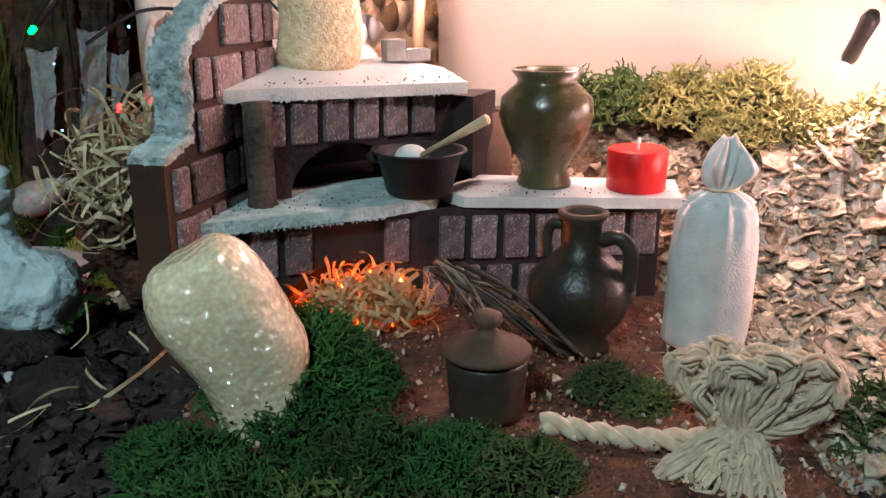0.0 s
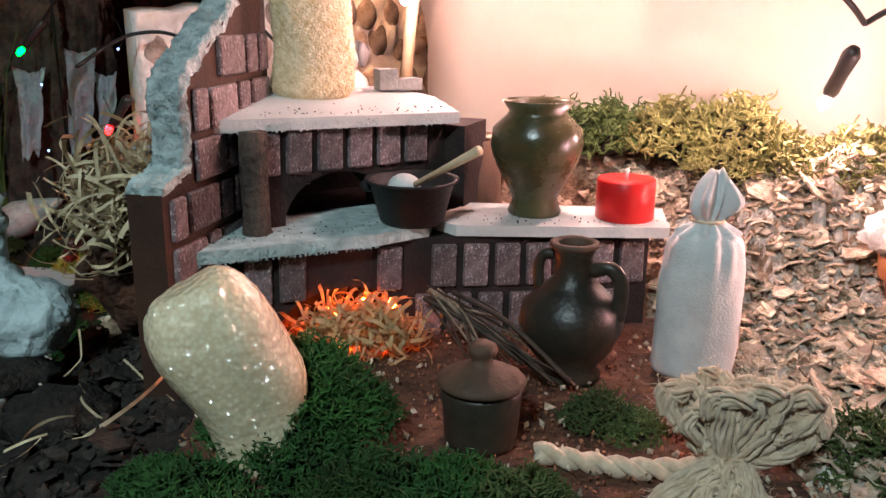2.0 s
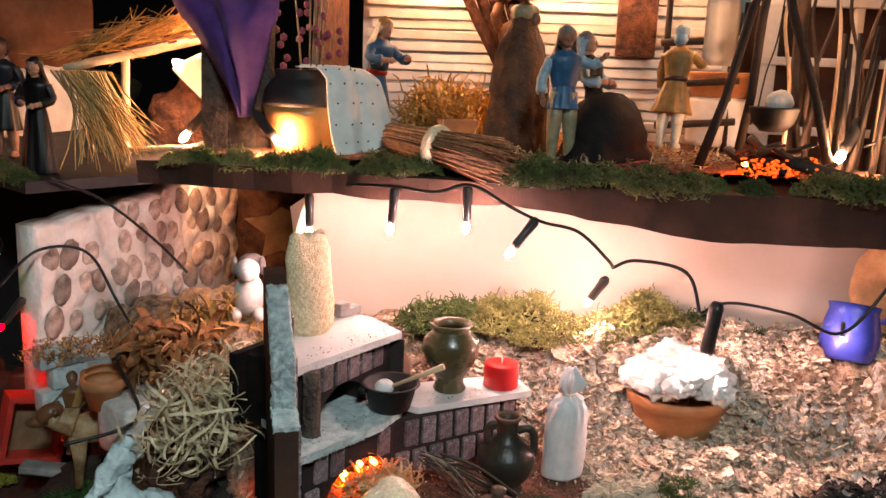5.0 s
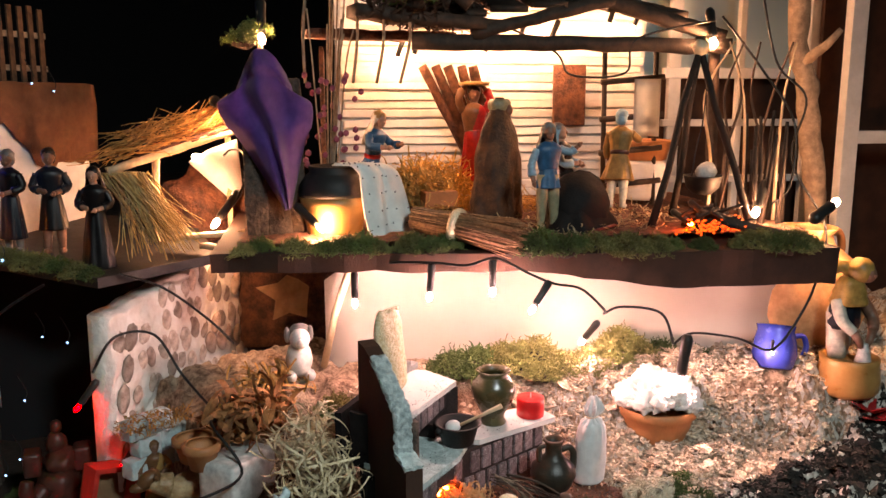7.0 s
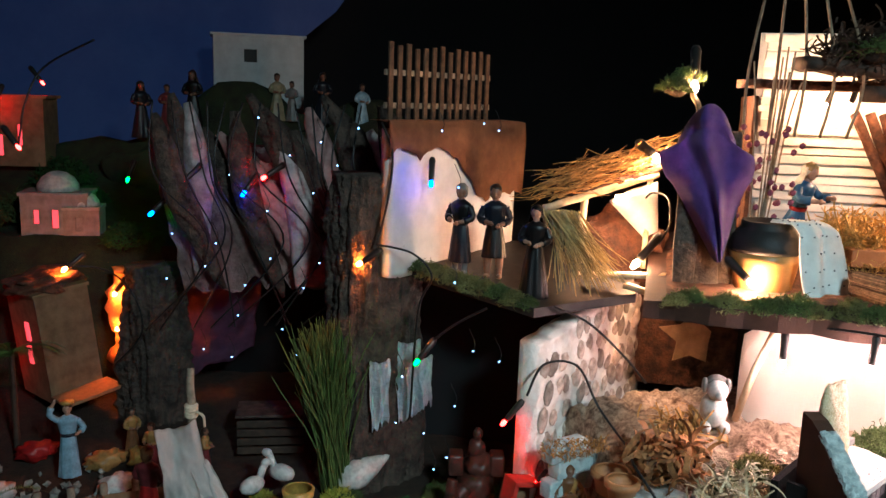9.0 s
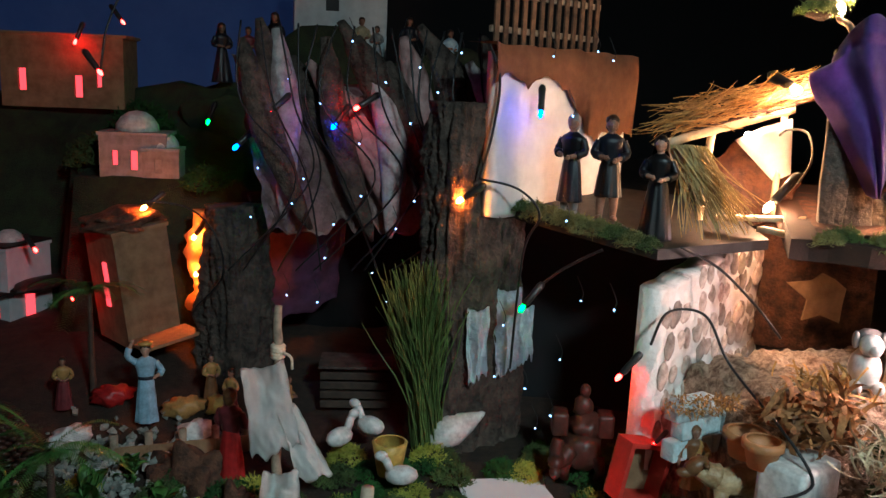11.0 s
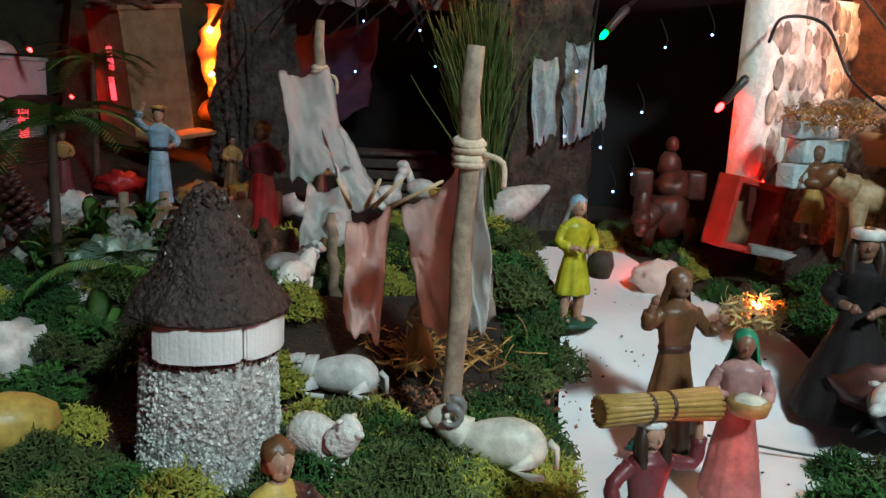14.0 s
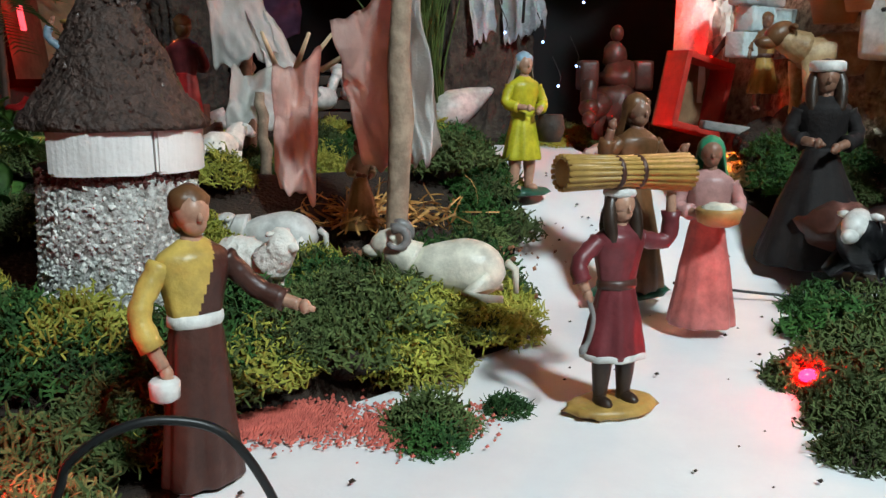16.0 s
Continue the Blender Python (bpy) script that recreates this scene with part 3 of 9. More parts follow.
def moss(x, y, z, kind="moss", s=1.0):
    ob = new("moss_clump", random.choice(MOSS[kind]))
    ob.matrix_world = at(x, y, z - 0.002, random.uniform(0, 360), random.uniform(-10, 10), random.uniform(-10, 10), s)
    tagged(ob, {"moss": "springy clump of green moss", "mossd": "dense clump of dark green moss", "mossy": "springy clump of yellow-green moss", "mossb": "springy clump of bright yellow-green moss", "fine": "soft dense clump of fine dark green moss"}[kind], "moss", kind="stuff")
    under = new("mound", MOUND[kind])
    under.parent = ob
    return ob


# kitchen front and rear edge
for x, y, z, k, s in [(-0.052, 0.292, 0.196, "fine", 1.0), (-0.040, 0.285, 0.190, "fine", 0.85), (-0.066, 0.282, 0.186, "fine", 0.8), (-0.045, 0.262, 0.178, "mossd", 0.7), (-0.052, 0.275, 0.186, "fine", 0.8), (-0.02, 0.25, 0.176, "mossd", 0.75), (-0.03, 0.24, 0.178, "fine", 0.7), (0.004, 0.247, 0.174, "fine", 0.85),
                      (-0.085, 0.245, 0.176, "mossd", 0.75), (-0.07, 0.222, 0.172, "fine", 1.0), (-0.035, 0.222, 0.168, "moss", 0.85), (0.0, 0.222, 0.165, "moss", 0.8),
                      (0.022, 0.24, 0.176, "moss", 0.7), (0.032, 0.246, 0.178, "moss", 0.5), (-0.1, 0.262, 0.172, "fine", 0.6), (0.066, 0.305, 0.178, "moss", 0.55), (0.078, 0.296, 0.176, "moss", 0.5),
                      (0.16, 0.275, 0.176, "moss", 0.8), (0.17, 0.25, 0.172, "moss", 0.8), (0.19, 0.285, 0.178, "moss", 0.6),
                      (0.085, 0.545, 0.255, "moss", 1.15), (0.115, 0.535, 0.258, "moss", 1.1), (0.15, 0.52, 0.258, "mossy", 1.2), (0.185, 0.505, 0.260, "mossy", 1.25),
                      (0.205, 0.48, 0.25, "mossy", 1.0), (0.24, 0.465, 0.25, "mossy", 1.1), (0.17, 0.48, 0.248, "mossy", 0.8), (0.275, 0.46, 0.255, "mossy", 1.25),
                      (0.31, 0.45, 0.25, "mossy", 1.2), (0.345, 0.435, 0.245, "moss", 1.2), (0.38, 0.41, 0.24, "moss", 1.0), (0.41, 0.39, 0.235, "moss", 0.8), (0.30, 0.47, 0.268, "mossy", 1.0),
                      (-0.10, 0.545, 0.22, "moss", 1.0), (-0.07, 0.56, 0.235, "mossy", 0.9), (-0.12, 0.52, 0.20, "moss", 0.9), (-0.15, 0.50, 0.19, "moss", 0.8)]:
    moss(x, y, z, k, s)
# along the front of the upper floor
for k in range(36):
    s = 0.03 + 0.67 * k / 35
    if 0.26 < s < 0.33 or random.random() < 0.2:
        continue
    p = hut(s, 0.018 - 0.022 * sm(0.25, 0.45, s) + random.uniform(-0.012, 0.012), 0.41 - 0.004 * sm(0.3, 0.6, s))
    moss(*p, random.choice(["moss", "moss", "mossy", "mossy"]), random.uniform(0.5, 0.95))

# ---------------------------------------------------------------- bulbs on cable
GLOW = {}
for k in ("warm", "amberw", "ledw", "ledr", "ledg", "ledb", "ledo", "ledf"):
    GLOW[k] = mesh_of("bulb", add_ball(bmesh.new(), (0, 0, 0), (0.0031, 0.0031, 0.0055) if k != "ledw" else 0.0012, sub=2), M[k])
SOCKET = mesh_of("socket", add_lathe(bmesh.new(), [(0.0028, -0.004), (0.0042, 0.0), (0.0040, 0.012), (0.0048, 0.026), (0.003, 0.03)], 12), M["socket"])


def bulb(p, way, kind="warm", size=1.0):
    """A lit bulb in its socket; way points from the bulb to the socket."""
    e = thing("string_light", {"warm": "lit warm white mini bulb in a dark socket", "amberw": "lit golden white mini bulb in a dark socket", "ledr": "lit red mini bulb in a dark socket", "ledg": "lit green mini bulb in a dark socket",
                               "ledb": "lit blue mini bulb in a dark socket", "ledo": "lit amber mini bulb in a dark socket", "ledf": "lit orange-red mini bulb in a dark socket"}[kind], "string light", group="string lights",
              m=Matrix.Translation(p) @ V(way).to_track_quat("Z", "Y").to_matrix().to_4x4() @ Matrix.Scale(size, 4))
    g = new("bulb", GLOW[kind])
    g.parent, g["label"] = e, "lit glass bulb"
    s = new("socket", SOCKET)
    s.parent, s.location = e, (0, 0, 0.0085)
    return e


def cable(*pts, r=0.0016):
    return solo("light_cable", add_tube(bmesh.new(), curve(pts, 8), r, 6), M["cable"], "thin black plastic cable of the string lights", "cable")


# ---------------------------------------------------------------- kitchen: the oven
BRICK = {}


def brick_mesh(w, h, d=0.004):
    key = (round(w, 4), round(h, 4))
    if key not in BRICK:
        bm = add_box(bmesh.new(), (0, 0, 0), (w, d, h), bevel=0.0)
        bmesh.ops.bevel(bm, geom=[e for e in bm.edges], offset=0.0009, segments=1, affect="EDGES")
        BRICK[key] = mesh_of("brick", bm, M["brick"], False)
    return BRICK[key]


def brick_at(parent, p, rz, w, h, tilt=0.0):
    b = new("brick", brick_mesh(w, h))
    b.parent = parent
    b.matrix_local = pose(p[0], p[1], p[2], 0, tilt, rz)
    return b


oven = thing("brick_oven", "miniature brick oven with two arched openings and a chimney", "oven", at(0, 0, 0))


def arch_wall(a, b, z0, z1, thick, mid, half, spring, rise, name):
    """An upright wall from a to b with one arched opening; bricks stand on its outer face."""
    a, b = V(a), V(b)
    L = (b - a).length
    dr = (b - a) / L
    nrm = V((dr.y, -dr.x))
    rz = math.degrees(math.atan2(dr.y, dr.x))

    def under(s):
        q = (s - mid) / half if half else 9
        return z0 if abs(q) >= 1 else spring + rise * math.sqrt(1 - q * q)

    bm = bmesh.new()
    n = 150
    for k in range(n):
        s = L * (k + 0.5) / n
        lo = under(s)
        if z1 - lo > 0.001:
            c = a + dr * s - nrm * thick / 2
            add_box(bm, (c.x, c.y, (lo + z1) / 2), (L / n * 1.002, thick, z1 - lo), m=Matrix.Translation((c.x, c.y, 0)) @ Matrix.Rotation(radians(rz), 4, "Z") @ Matrix.Translation((-c.x, -c.y, 0)))
    bmesh.ops.remove_doubles(bm, verts=bm.verts, dist=0.0001)
    part(name, bm, M["mortar"], oven, "dark mortar wall", False)
    return a, dr, nrm, rz, L, under


def clad(info, z0, z1, w, h, gap=0.003):
    a, dr, nrm, rz, L, under = info
    row, z = 0, z0 + h / 2
    while z + h / 2 <= z1 + 0.001:
        s = w / 2 + (0.0 if row % 2 == 0 else w / 2)
        while s < L:
            ww = min(w, 2 * (L - s)) - gap
            if ww > 0.003 and max(under(s - ww / 2), under(s), under(s + ww / 2)) < z - h / 2 + 0.004:
                p = a + dr * s + nrm * 0.0005
                brick_at(oven, (p.x, p.y, z), rz + random.uniform(-2, 2), ww, h - gap, random.uniform(-2, 2))
            s += w
        row, z = row + 1, z + h


ZS = 0.226
lw = arch_wall((-0.100, 0.372), (-0.012, 0.407), 0.172, ZS, 0.03, 0.058, 0.035, 0.178, 0.026, "front_wall")
clad(lw, 0.172, ZS, 0.0165, 0.0262, 0.0036)
lr = arch_wall((-0.012, 0.407), (0.112, 0.418), 0.172, ZS, 0.03, 0, 0, 0, 0, "side_wall")
clad(lr, 0.172, ZS, 0.0165, 0.0262, 0.0036)
uw = arch_wall((-0.090, 0.398), (0.006, 0.458), ZS + 0.005, 0.2815, 0.03, 0.048, 0.031, ZS + 0.006, 0.025, "upper_wall")
clad(uw, ZS + 0.0305, 0.2815, 0.0170, 0.0245, 0.0036)
# lining plates added in near black, the openings' inner shade put into colour
OVEN_DARK = mat("oven_dark_lining", (0.012, 0.010, 0.009), (0.006, 0.005, 0.005), 0.95, 60, 0.5, spec=0.1)
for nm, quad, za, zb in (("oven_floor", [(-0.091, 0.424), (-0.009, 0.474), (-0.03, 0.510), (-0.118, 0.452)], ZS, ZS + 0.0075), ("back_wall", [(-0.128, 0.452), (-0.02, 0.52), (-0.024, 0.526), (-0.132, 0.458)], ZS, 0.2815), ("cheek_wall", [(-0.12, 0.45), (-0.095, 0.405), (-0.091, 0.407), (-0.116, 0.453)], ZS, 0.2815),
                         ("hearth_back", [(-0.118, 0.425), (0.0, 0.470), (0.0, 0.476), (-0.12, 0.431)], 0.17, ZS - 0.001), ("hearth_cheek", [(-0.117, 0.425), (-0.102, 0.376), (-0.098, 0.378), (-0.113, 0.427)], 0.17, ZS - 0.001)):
    part(nm, add_poly(bmesh.new(), quad, za, zb), OVEN_DARK, oven, smooth=False)
# rough grey post at the end of the upper wall
bm = add_lathe(bmesh.new(), [(0.0075, 0.228), (0.0068, 0.235), (0.0064, 0.26), (0.0066, 0.2815)], 24, m=Matrix.Translation((-0.0865, 0.3925, 0)), bumpy=0.35)
part("post", bm, M["greybark"], oven, "rough grey post", True)
bm = bmesh.new()
add_poly(bm, [(0.004, 0.459), (0.016, 0.451), (0.03, 0.485), (0.016, 0.49)], ZS, 0.2770)
part("pier", bm, M["mortar"], oven, smooth=False)


def rim_slab(name, pts, z0, z1, m, label):
    """A thin board with a crumbled edge."""
    out = []
    for (x0, y0), (x1, y1) in zip(pts, pts[1:] + pts[:1]):
        for k in range(10):
            t = k / 10
            x, y = x0 + (x1 - x0) * t, y0 + (y1 - y0) * t
            out.append((x + 0.0013 * wob(x, y, 3, 260), y + 0.0013 * wob(x, y, 9, 260)))
    return part(name, add_poly(bmesh.new(), out, z0, z1, wav=0.0004), m, oven, label, False)


rim_slab("hearth_shelf", [(-0.110, 0.357), (-0.028, 0.392), (-0.004, 0.41), (0.004, 0.46), (-0.022, 0.516), (-0.118, 0.455), (-0.104, 0.40)], ZS, ZS + 0.006, M["shelf"], "chalky pale hearth shelf")
rim_slab("side_shelf", [(-0.002, 0.424), (0.010, 0.408), (0.119, 0.405), (0.126, 0.448), (0.02, 0.462)], ZS + 0.001, ZS + 0.0065, M["white"], "white side shelf")
mantel = rim_slab("mantel_shelf", [(-0.1035, 0.3875), (0.0128, 0.4505), (0.0, 0.484), (-0.03, 0.502), (-0.090, 0.462)], 0.2800, 0.2860, M["white"], "white mantel shelf rising towards the back")


def mantel_rise(x, y):
    """The mantel slab climbs from its front edge and a little towards the chimney."""
    return 0.13 * max(0.0, -0.478 * (x + 0.1035) + 0.878 * (y - 0.3875)) - 0.02 * (x + 0.045)


for v in mantel.data.vertices:
    v.co.z += mantel_rise(v.co.x, v.co.y)

# chimney slab: narrow above, broad below, its sloping front edge of pale blue cork
CH = Matrix.Translation((-0.1207, 0.339, 0)) @ Matrix.Rotation(math.atan2(0.978, 0.21), 4, "Z")
front_edge = [(0.0, 0.168), (0.0, 0.262), (0.023, 0.2675), (0.0255, 0.285), (0.026, 0.305), (0.044, 0.317), (0.085, 0.341)]
bm = bmesh.new()
prof = front_edge + [(0.100, 0.347), (0.118, 0.349), (0.118, 0.168)]
fr = [bm.verts.new(CH @ V((s, 0.0095, z))) for s, z in prof]
bk = [bm.verts.new(CH @ V((s, -0.0065, z))) for s, z in prof]
n = len(prof)
for k in range(n):
    bm.faces.new((fr[k], fr[(k + 1) % n], bk[(k + 1) % n], bk[k]))
bm.faces.new(fr), bm.faces.new(list(reversed(bk)))
bmesh.ops.recalc_face_normals(bm, faces=bm.faces)
part("chimney", bm, M["card"], oven, "dark brown chimney slab", False)
bm = bmesh.new()
cor = curve([(s, 0, z) for s, z in front_edge[2:]], 14)
prev = None
for i, p in enumerate(cor):
    tg = (cor[min(i + 1, len(cor) - 1)] - cor[max(i - 1, 0)]).normalized()
    nv = V((-tg.z, 0, tg.x))
    row = []
    for k in range(15):
        w = 0.0087 * (k / 7 - 1)
        q = p + V((0, w + 0.0015, 0)) + nv * (0.0032 if 0 < k < 14 else -0.002)
        q += nv * (0.0022 * noise.noise(q * 300) + 0.0016 * noise.noise(q * 700)) + V((0, 0.0012 * noise.noise(q * 260), 0))
        row.append(bm.verts.new(CH @ q))
    if prev:
        for a, b, c, d in zip(prev, prev[1:], row[1:], row):
            bm.faces.new((a, b, c, d))
    prev = row
bmesh.ops.recalc_face_normals(bm, faces=bm.faces)
part("chimney_edge", bm, M["cyan"], oven, "crumbly pale blue cork edge")
bm = add_box(bmesh.new(), (0, 0, 0), (0.025, 0.0175, 0.004))
bmesh.ops.subdivide_edges(bm, edges=bm.edges[:], cuts=9, use_grid_fill=True)
for v in bm.verts:
    v.co += V((wob(v.co.y, v.co.z, 1, 300), wob(v.co.x, v.co.z, 2, 300), wob(v.co.x, v.co.y, 3, 300))) * 0.0012
bmesh.ops.transform(bm, matrix=CH @ Matrix.Translation((0.0125, 0.0015, 0.2665)) @ Matrix.Rotation(-0.24, 4, "Y"), verts=bm.verts)
part("chimney_step", bm, M["shelf"], oven, "chalky pale top of the chimney foot", False)
rz = math.degrees(math.atan2(0.978, 0.21))
z = 0.183
row = 0
while z < 0.330:
    lim = next((s0 + (s1 - s0) * (z + 0.006 - z0) / (z1 - z0) for (s0, z0), (s1, z1) in zip(front_edge[1:], front_edge[2:]) if z0 <= z + 0.006 < z1), 0.0)
    s = lim + 0.004
    k = 0
    while s < 0.116:
        w = (0.015 if (k + row) % 2 else 0.033) * random.uniform(0.92, 1.08)
        w = min(w, 0.117 - s)
        if w > 0.006:
            p = CH @ V((s + w / 2, -0.0070, 0))
            brick_at(oven, (p.x, p.y, z + random.uniform(-0.0006, 0.0006)), rz + random.uniform(-1.2, 1.2), w - 0.0034, 0.0185, random.uniform(-1.5, 1.5))
        s, k = s + w, k + 1
    z, row = z + 0.0222, row + 1

# wood shavings glowing in the hearth, with a lit amber bulb inside
def nest(name, m, c, r, n, ln, wd, label, cat, curl=0.55, flat=0.6, seg=6):
    a = rng.normal(size=(n, 3))
    a /= np.linalg.norm(a, axis=1)[:, None]
    rad = rng.uniform(0.2, 1, (n, 1)) ** 0.5
    pts = np.array(c) + a * rad * np.array(r)
    pts[:, 2] = np.maximum(pts[:, 2], c[2] - r[2] * 0.7)
    d = rng.normal(size=(n, 3)) * np.array([1, 1, flat])
    me = strands(name, m, pts - 0.3 * ln * d / np.linalg.norm(d, axis=1)[:, None], d, rng.uniform(0.6, 1.2, n) * ln, wd, curl * 6 / seg, seg=seg, sides=2, taper=0.8)
    return tagged(new(name, me), label, cat, kind="stuff")


curls("wood_shavings", M["shaving"], (-0.034, 0.377, 0.1875), (0.032, 0.014, 0.0150), 340, (0.0035, 0.0090), (2.6, 6.6), 0.0009, "curled wood shavings piled in the hearth mouth", "wood shavings", 20)
bulb((-0.038, 0.414, 0.187), (0.2, 1, 0.4), "ledf")
bulb((-0.022, 0.424, 0.185), (0.1, 1, 0.3), "ledf")
bulb((-0.054, 0.408, 0.185), (0.1, 1, 0.3), "ledf")
bulb((-0.042, 0.381, 0.183), (0.2, 1, 0.1), "ledf", size=0.85)
bulb((-0.026, 0.384, 0.180), (0.2, 1, 0.1), "ledf", size=0.65)
tw = thing("twig_bundle", "loose bundle of thin dry twigs beside the hearth", "twigs", at(0, 0, 0))
for k in range(20):
    a = V((random.uniform(-0.006, 0.012), random.uniform(0.362, 0.374), random.uniform(0.203, 0.215)))
    b = V((random.uniform(0.012, 0.062), random.uniform(0.318, 0.356), random.uniform(0.179, 0.190)))
    part("twig", add_tube(bmesh.new(), curve([a, (a + b) / 2 + V((0, 0, random.uniform(-0.002, 0.008))), b], 4), 0.0006 if k % 7 else 0.0013, 5), M["dkwood"] if k % 3 else M["wood"], tw)


# crumbs on the kitchen floor and on the shelves
def scatter(name, n, where, r0, r1, m, label):
    vs, fs = [], []
    for _ in range(n):
        p, r, b = V(where()), random.uniform(r0, r1), len(vs)
        q = Euler((random.uniform(0, 6), random.uniform(0, 6), random.uniform(0, 6))).to_matrix()
        for c in ((1, 0, 0), (-1, 0, 0), (0, 0.8, 0), (0, -0.8, 0), (0, 0, 0.5), (0, 0, -0.5)):
            vs.append(tuple(p + q @ (V(c) * r * random.uniform(0.6, 1.2))))
        fs += [(b + x, b + y, b + z) for x, y, z in ((0, 2, 4), (2, 1, 4), (1, 3, 4), (3, 0, 4), (2, 0, 5), (1, 2, 5), (3, 1, 5), (0, 3, 5))]
    tagged(new(name, raw(name, vs, fs, m)), label, "crumbs", kind="stuff")


CRUMB = mat("red_brown_cork_crumbs", (0.34, 0.14, 0.07), (0.14, 0.06, 0.035), 0.85, 150, 0, islands=True, vary=0.6)
scatter("cork_crumbs", 3200, lambda: (random.uniform(-0.10, 0.14), random.uniform(0.215, 0.405), 0.1775), 0.0004, 0.0015, CRUMB, "reddish cork crumbs strewn over the kitchen floor")
scatter("cork_crumbs", 260, lambda: (random.uniform(-0.10, 0.14), random.uniform(0.215, 0.405), 0.1785), 0.0012, 0.0026, M["flake"], "pale bark chips strewn over the kitchen floor")
scatter("soot_crumbs", 70, lambda: (lambda t: (-0.105 + 0.10 * t + random.gauss(0, 0.004), 0.366 + 0.048 * t + abs(random.gauss(0, 0.012)), ZS + 0.0063))(random.random()), 0.0003, 0.0009, M["mortar"], "dark crumbs along the hearth shelf")
scatter("soot_crumbs", 60, lambda: (lambda t: (0.01 + 0.108 * t, 0.411 + abs(random.gauss(0, 0.012)), ZS + 0.0068))(random.random()), 0.0003, 0.0008, M["mortar"], "dark crumbs along the white side shelf")
scatter("soot_crumbs", 60, lambda: (lambda x, y: (x, y, 0.2862 + mantel_rise(x, y)))(*(lambda t: (-0.096 + 0.10 * t, 0.394 + 0.055 * t + abs(random.gauss(0, 0.010))))(random.random())), 0.0003, 0.0009, M["mortar"], "dark crumbs along the mantel shelf")
# crumbled mortar hanging along the lower edges of the shelves
scatter("mortar_crumbs", 420, lambda: (lambda t: (-0.110 + 0.082 * t, 0.3575 + 0.035 * t, ZS + random.uniform(-0.001, 0.004)))(random.random()), 0.0005, 0.0014, M["shelf"], "crumbled pale edge of the hearth shelf")
scatter("mortar_crumbs", 320, lambda: (lambda t: (-0.1035 + 0.1163 * t, 0.3875 + 0.063 * t, 0.2812 - 0.0023 * t + random.uniform(-0.0005, 0.005)))(random.random()), 0.0004, 0.0011, M["white"], "crumbled pale edge of the mantel shelf")

# ---------------------------------------------------------------- kitchen: vessels and sacks
def vessel(name, m, prof, x, y, z, label, cat, mtl, inner=True, seg=36):
    e = thing(name, label, cat, at(x, y, z))
    p = list(prof)
    if inner:
        rt, zt = p[-1]
        p += [(rt - 0.0012, zt + 0.0006), (rt - 0.0025, zt - 0.001)] + [(max(0.001, r - 0.0025), zz) for r, zz in reversed(prof[1:-1]) if r > 0.004] + [(0.001, prof[1][1] + 0.0015)]
    part("body", add_lathe(bmesh.new(), p, seg), mtl, e)
    return e


vessel("clay_jar", None, [(0.0, 0), (0.0135, 0), (0.0145, 0.002), (0.012, 0.007), (0.0125, 0.011), (0.021, 0.026), (0.0245, 0.037), (0.0235, 0.046), (0.016, 0.053), (0.0150, 0.055), (0.0190, 0.060)], 0.0535, 0.436, ZS + 0.0065,
       "olive green glazed clay jar on the shelf", "jar", M["olive"])
candle = thing("candle", "short red wax pillar candle on the white shelf", "candle", at(0.100, 0.426, ZS + 0.0065))
part("wax", add_lathe(bmesh.new(), [(0.0, 0), (0.0145, 0), (0.0153, 0.001), (0.0153, 0.0205), (0.0145, 0.0215), (0.004, 0.0205), (0.0, 0.0205)], 36), M["red"], candle)
part("wick", add_tube(bmesh.new(), [(0, 0, 0.02), (0.0003, 0, 0.0265)], 0.0009, 6), M["linen"], candle, "pale wick")

bowl = thing("cooking_pot", "black iron pot with a wooden spoon on the hearth shelf", "pot", at(-0.012, 0.416, ZS + 0.006))
part("body", add_lathe(bmesh.new(), [(0.0, 0), (0.014, 0), (0.0165, 0.002), (0.0215, 0.021), (0.0245, 0.0225), (0.0240, 0.0235), (0.0210, 0.0228), (0.0155, 0.004), (0.0, 0.003)], 32), M["black"], bowl)
part("handle", add_ball(bmesh.new(), (-0.022, 0.002, 0.019), (0.005, 0.004, 0.0035)), M["black"], bowl)
solo("wooden_spoon", add_tube(bmesh.new(), [(-0.004, 0.004, 0.016), (0.012, -0.012, 0.0280), (0.032, -0.031, 0.0425)], [0.0017, 0.0016, 0.0026], 8), M["pale"], "pale wooden spoon standing in the black pot", "spoon", at(-0.012, 0.416, ZS + 0.006))
solo("egg", add_ball(bmesh.new(), (0, 0, 0), (0.0085, 0.0075, 0.0065), sub=3), M["white"], "white egg in the black pot", "egg", at(-0.0160, 0.4190, ZS + 0.0245))

jug = thing("clay_jug", "dark brown two-handled clay jug on the kitchen floor", "jug", at(0.0605, 0.350, 0.1765))
part("body", add_lathe(bmesh.new(), [(0.0, 0), (0.014, 0), (0.0145, 0.003), (0.012, 0.006), (0.019, 0.015), (0.0235, 0.026), (0.022, 0.035), (0.0135, 0.043), (0.0085, 0.048), (0.0085, 0.058), (0.0105, 0.0625), (0.0095, 0.063), (0.0070, 0.058), (0.006, 0.05), (0.0, 0.05)], 36), M["dkclay"], jug)
part("handle", add_tube(bmesh.new(), curve([(0.008, -0.003, 0.051), (0.0145, -0.007, 0.0535), (0.0195, -0.009, 0.047), (0.0185, -0.010, 0.031)], 6), 0.0034, 10), M["dkclay"], jug)
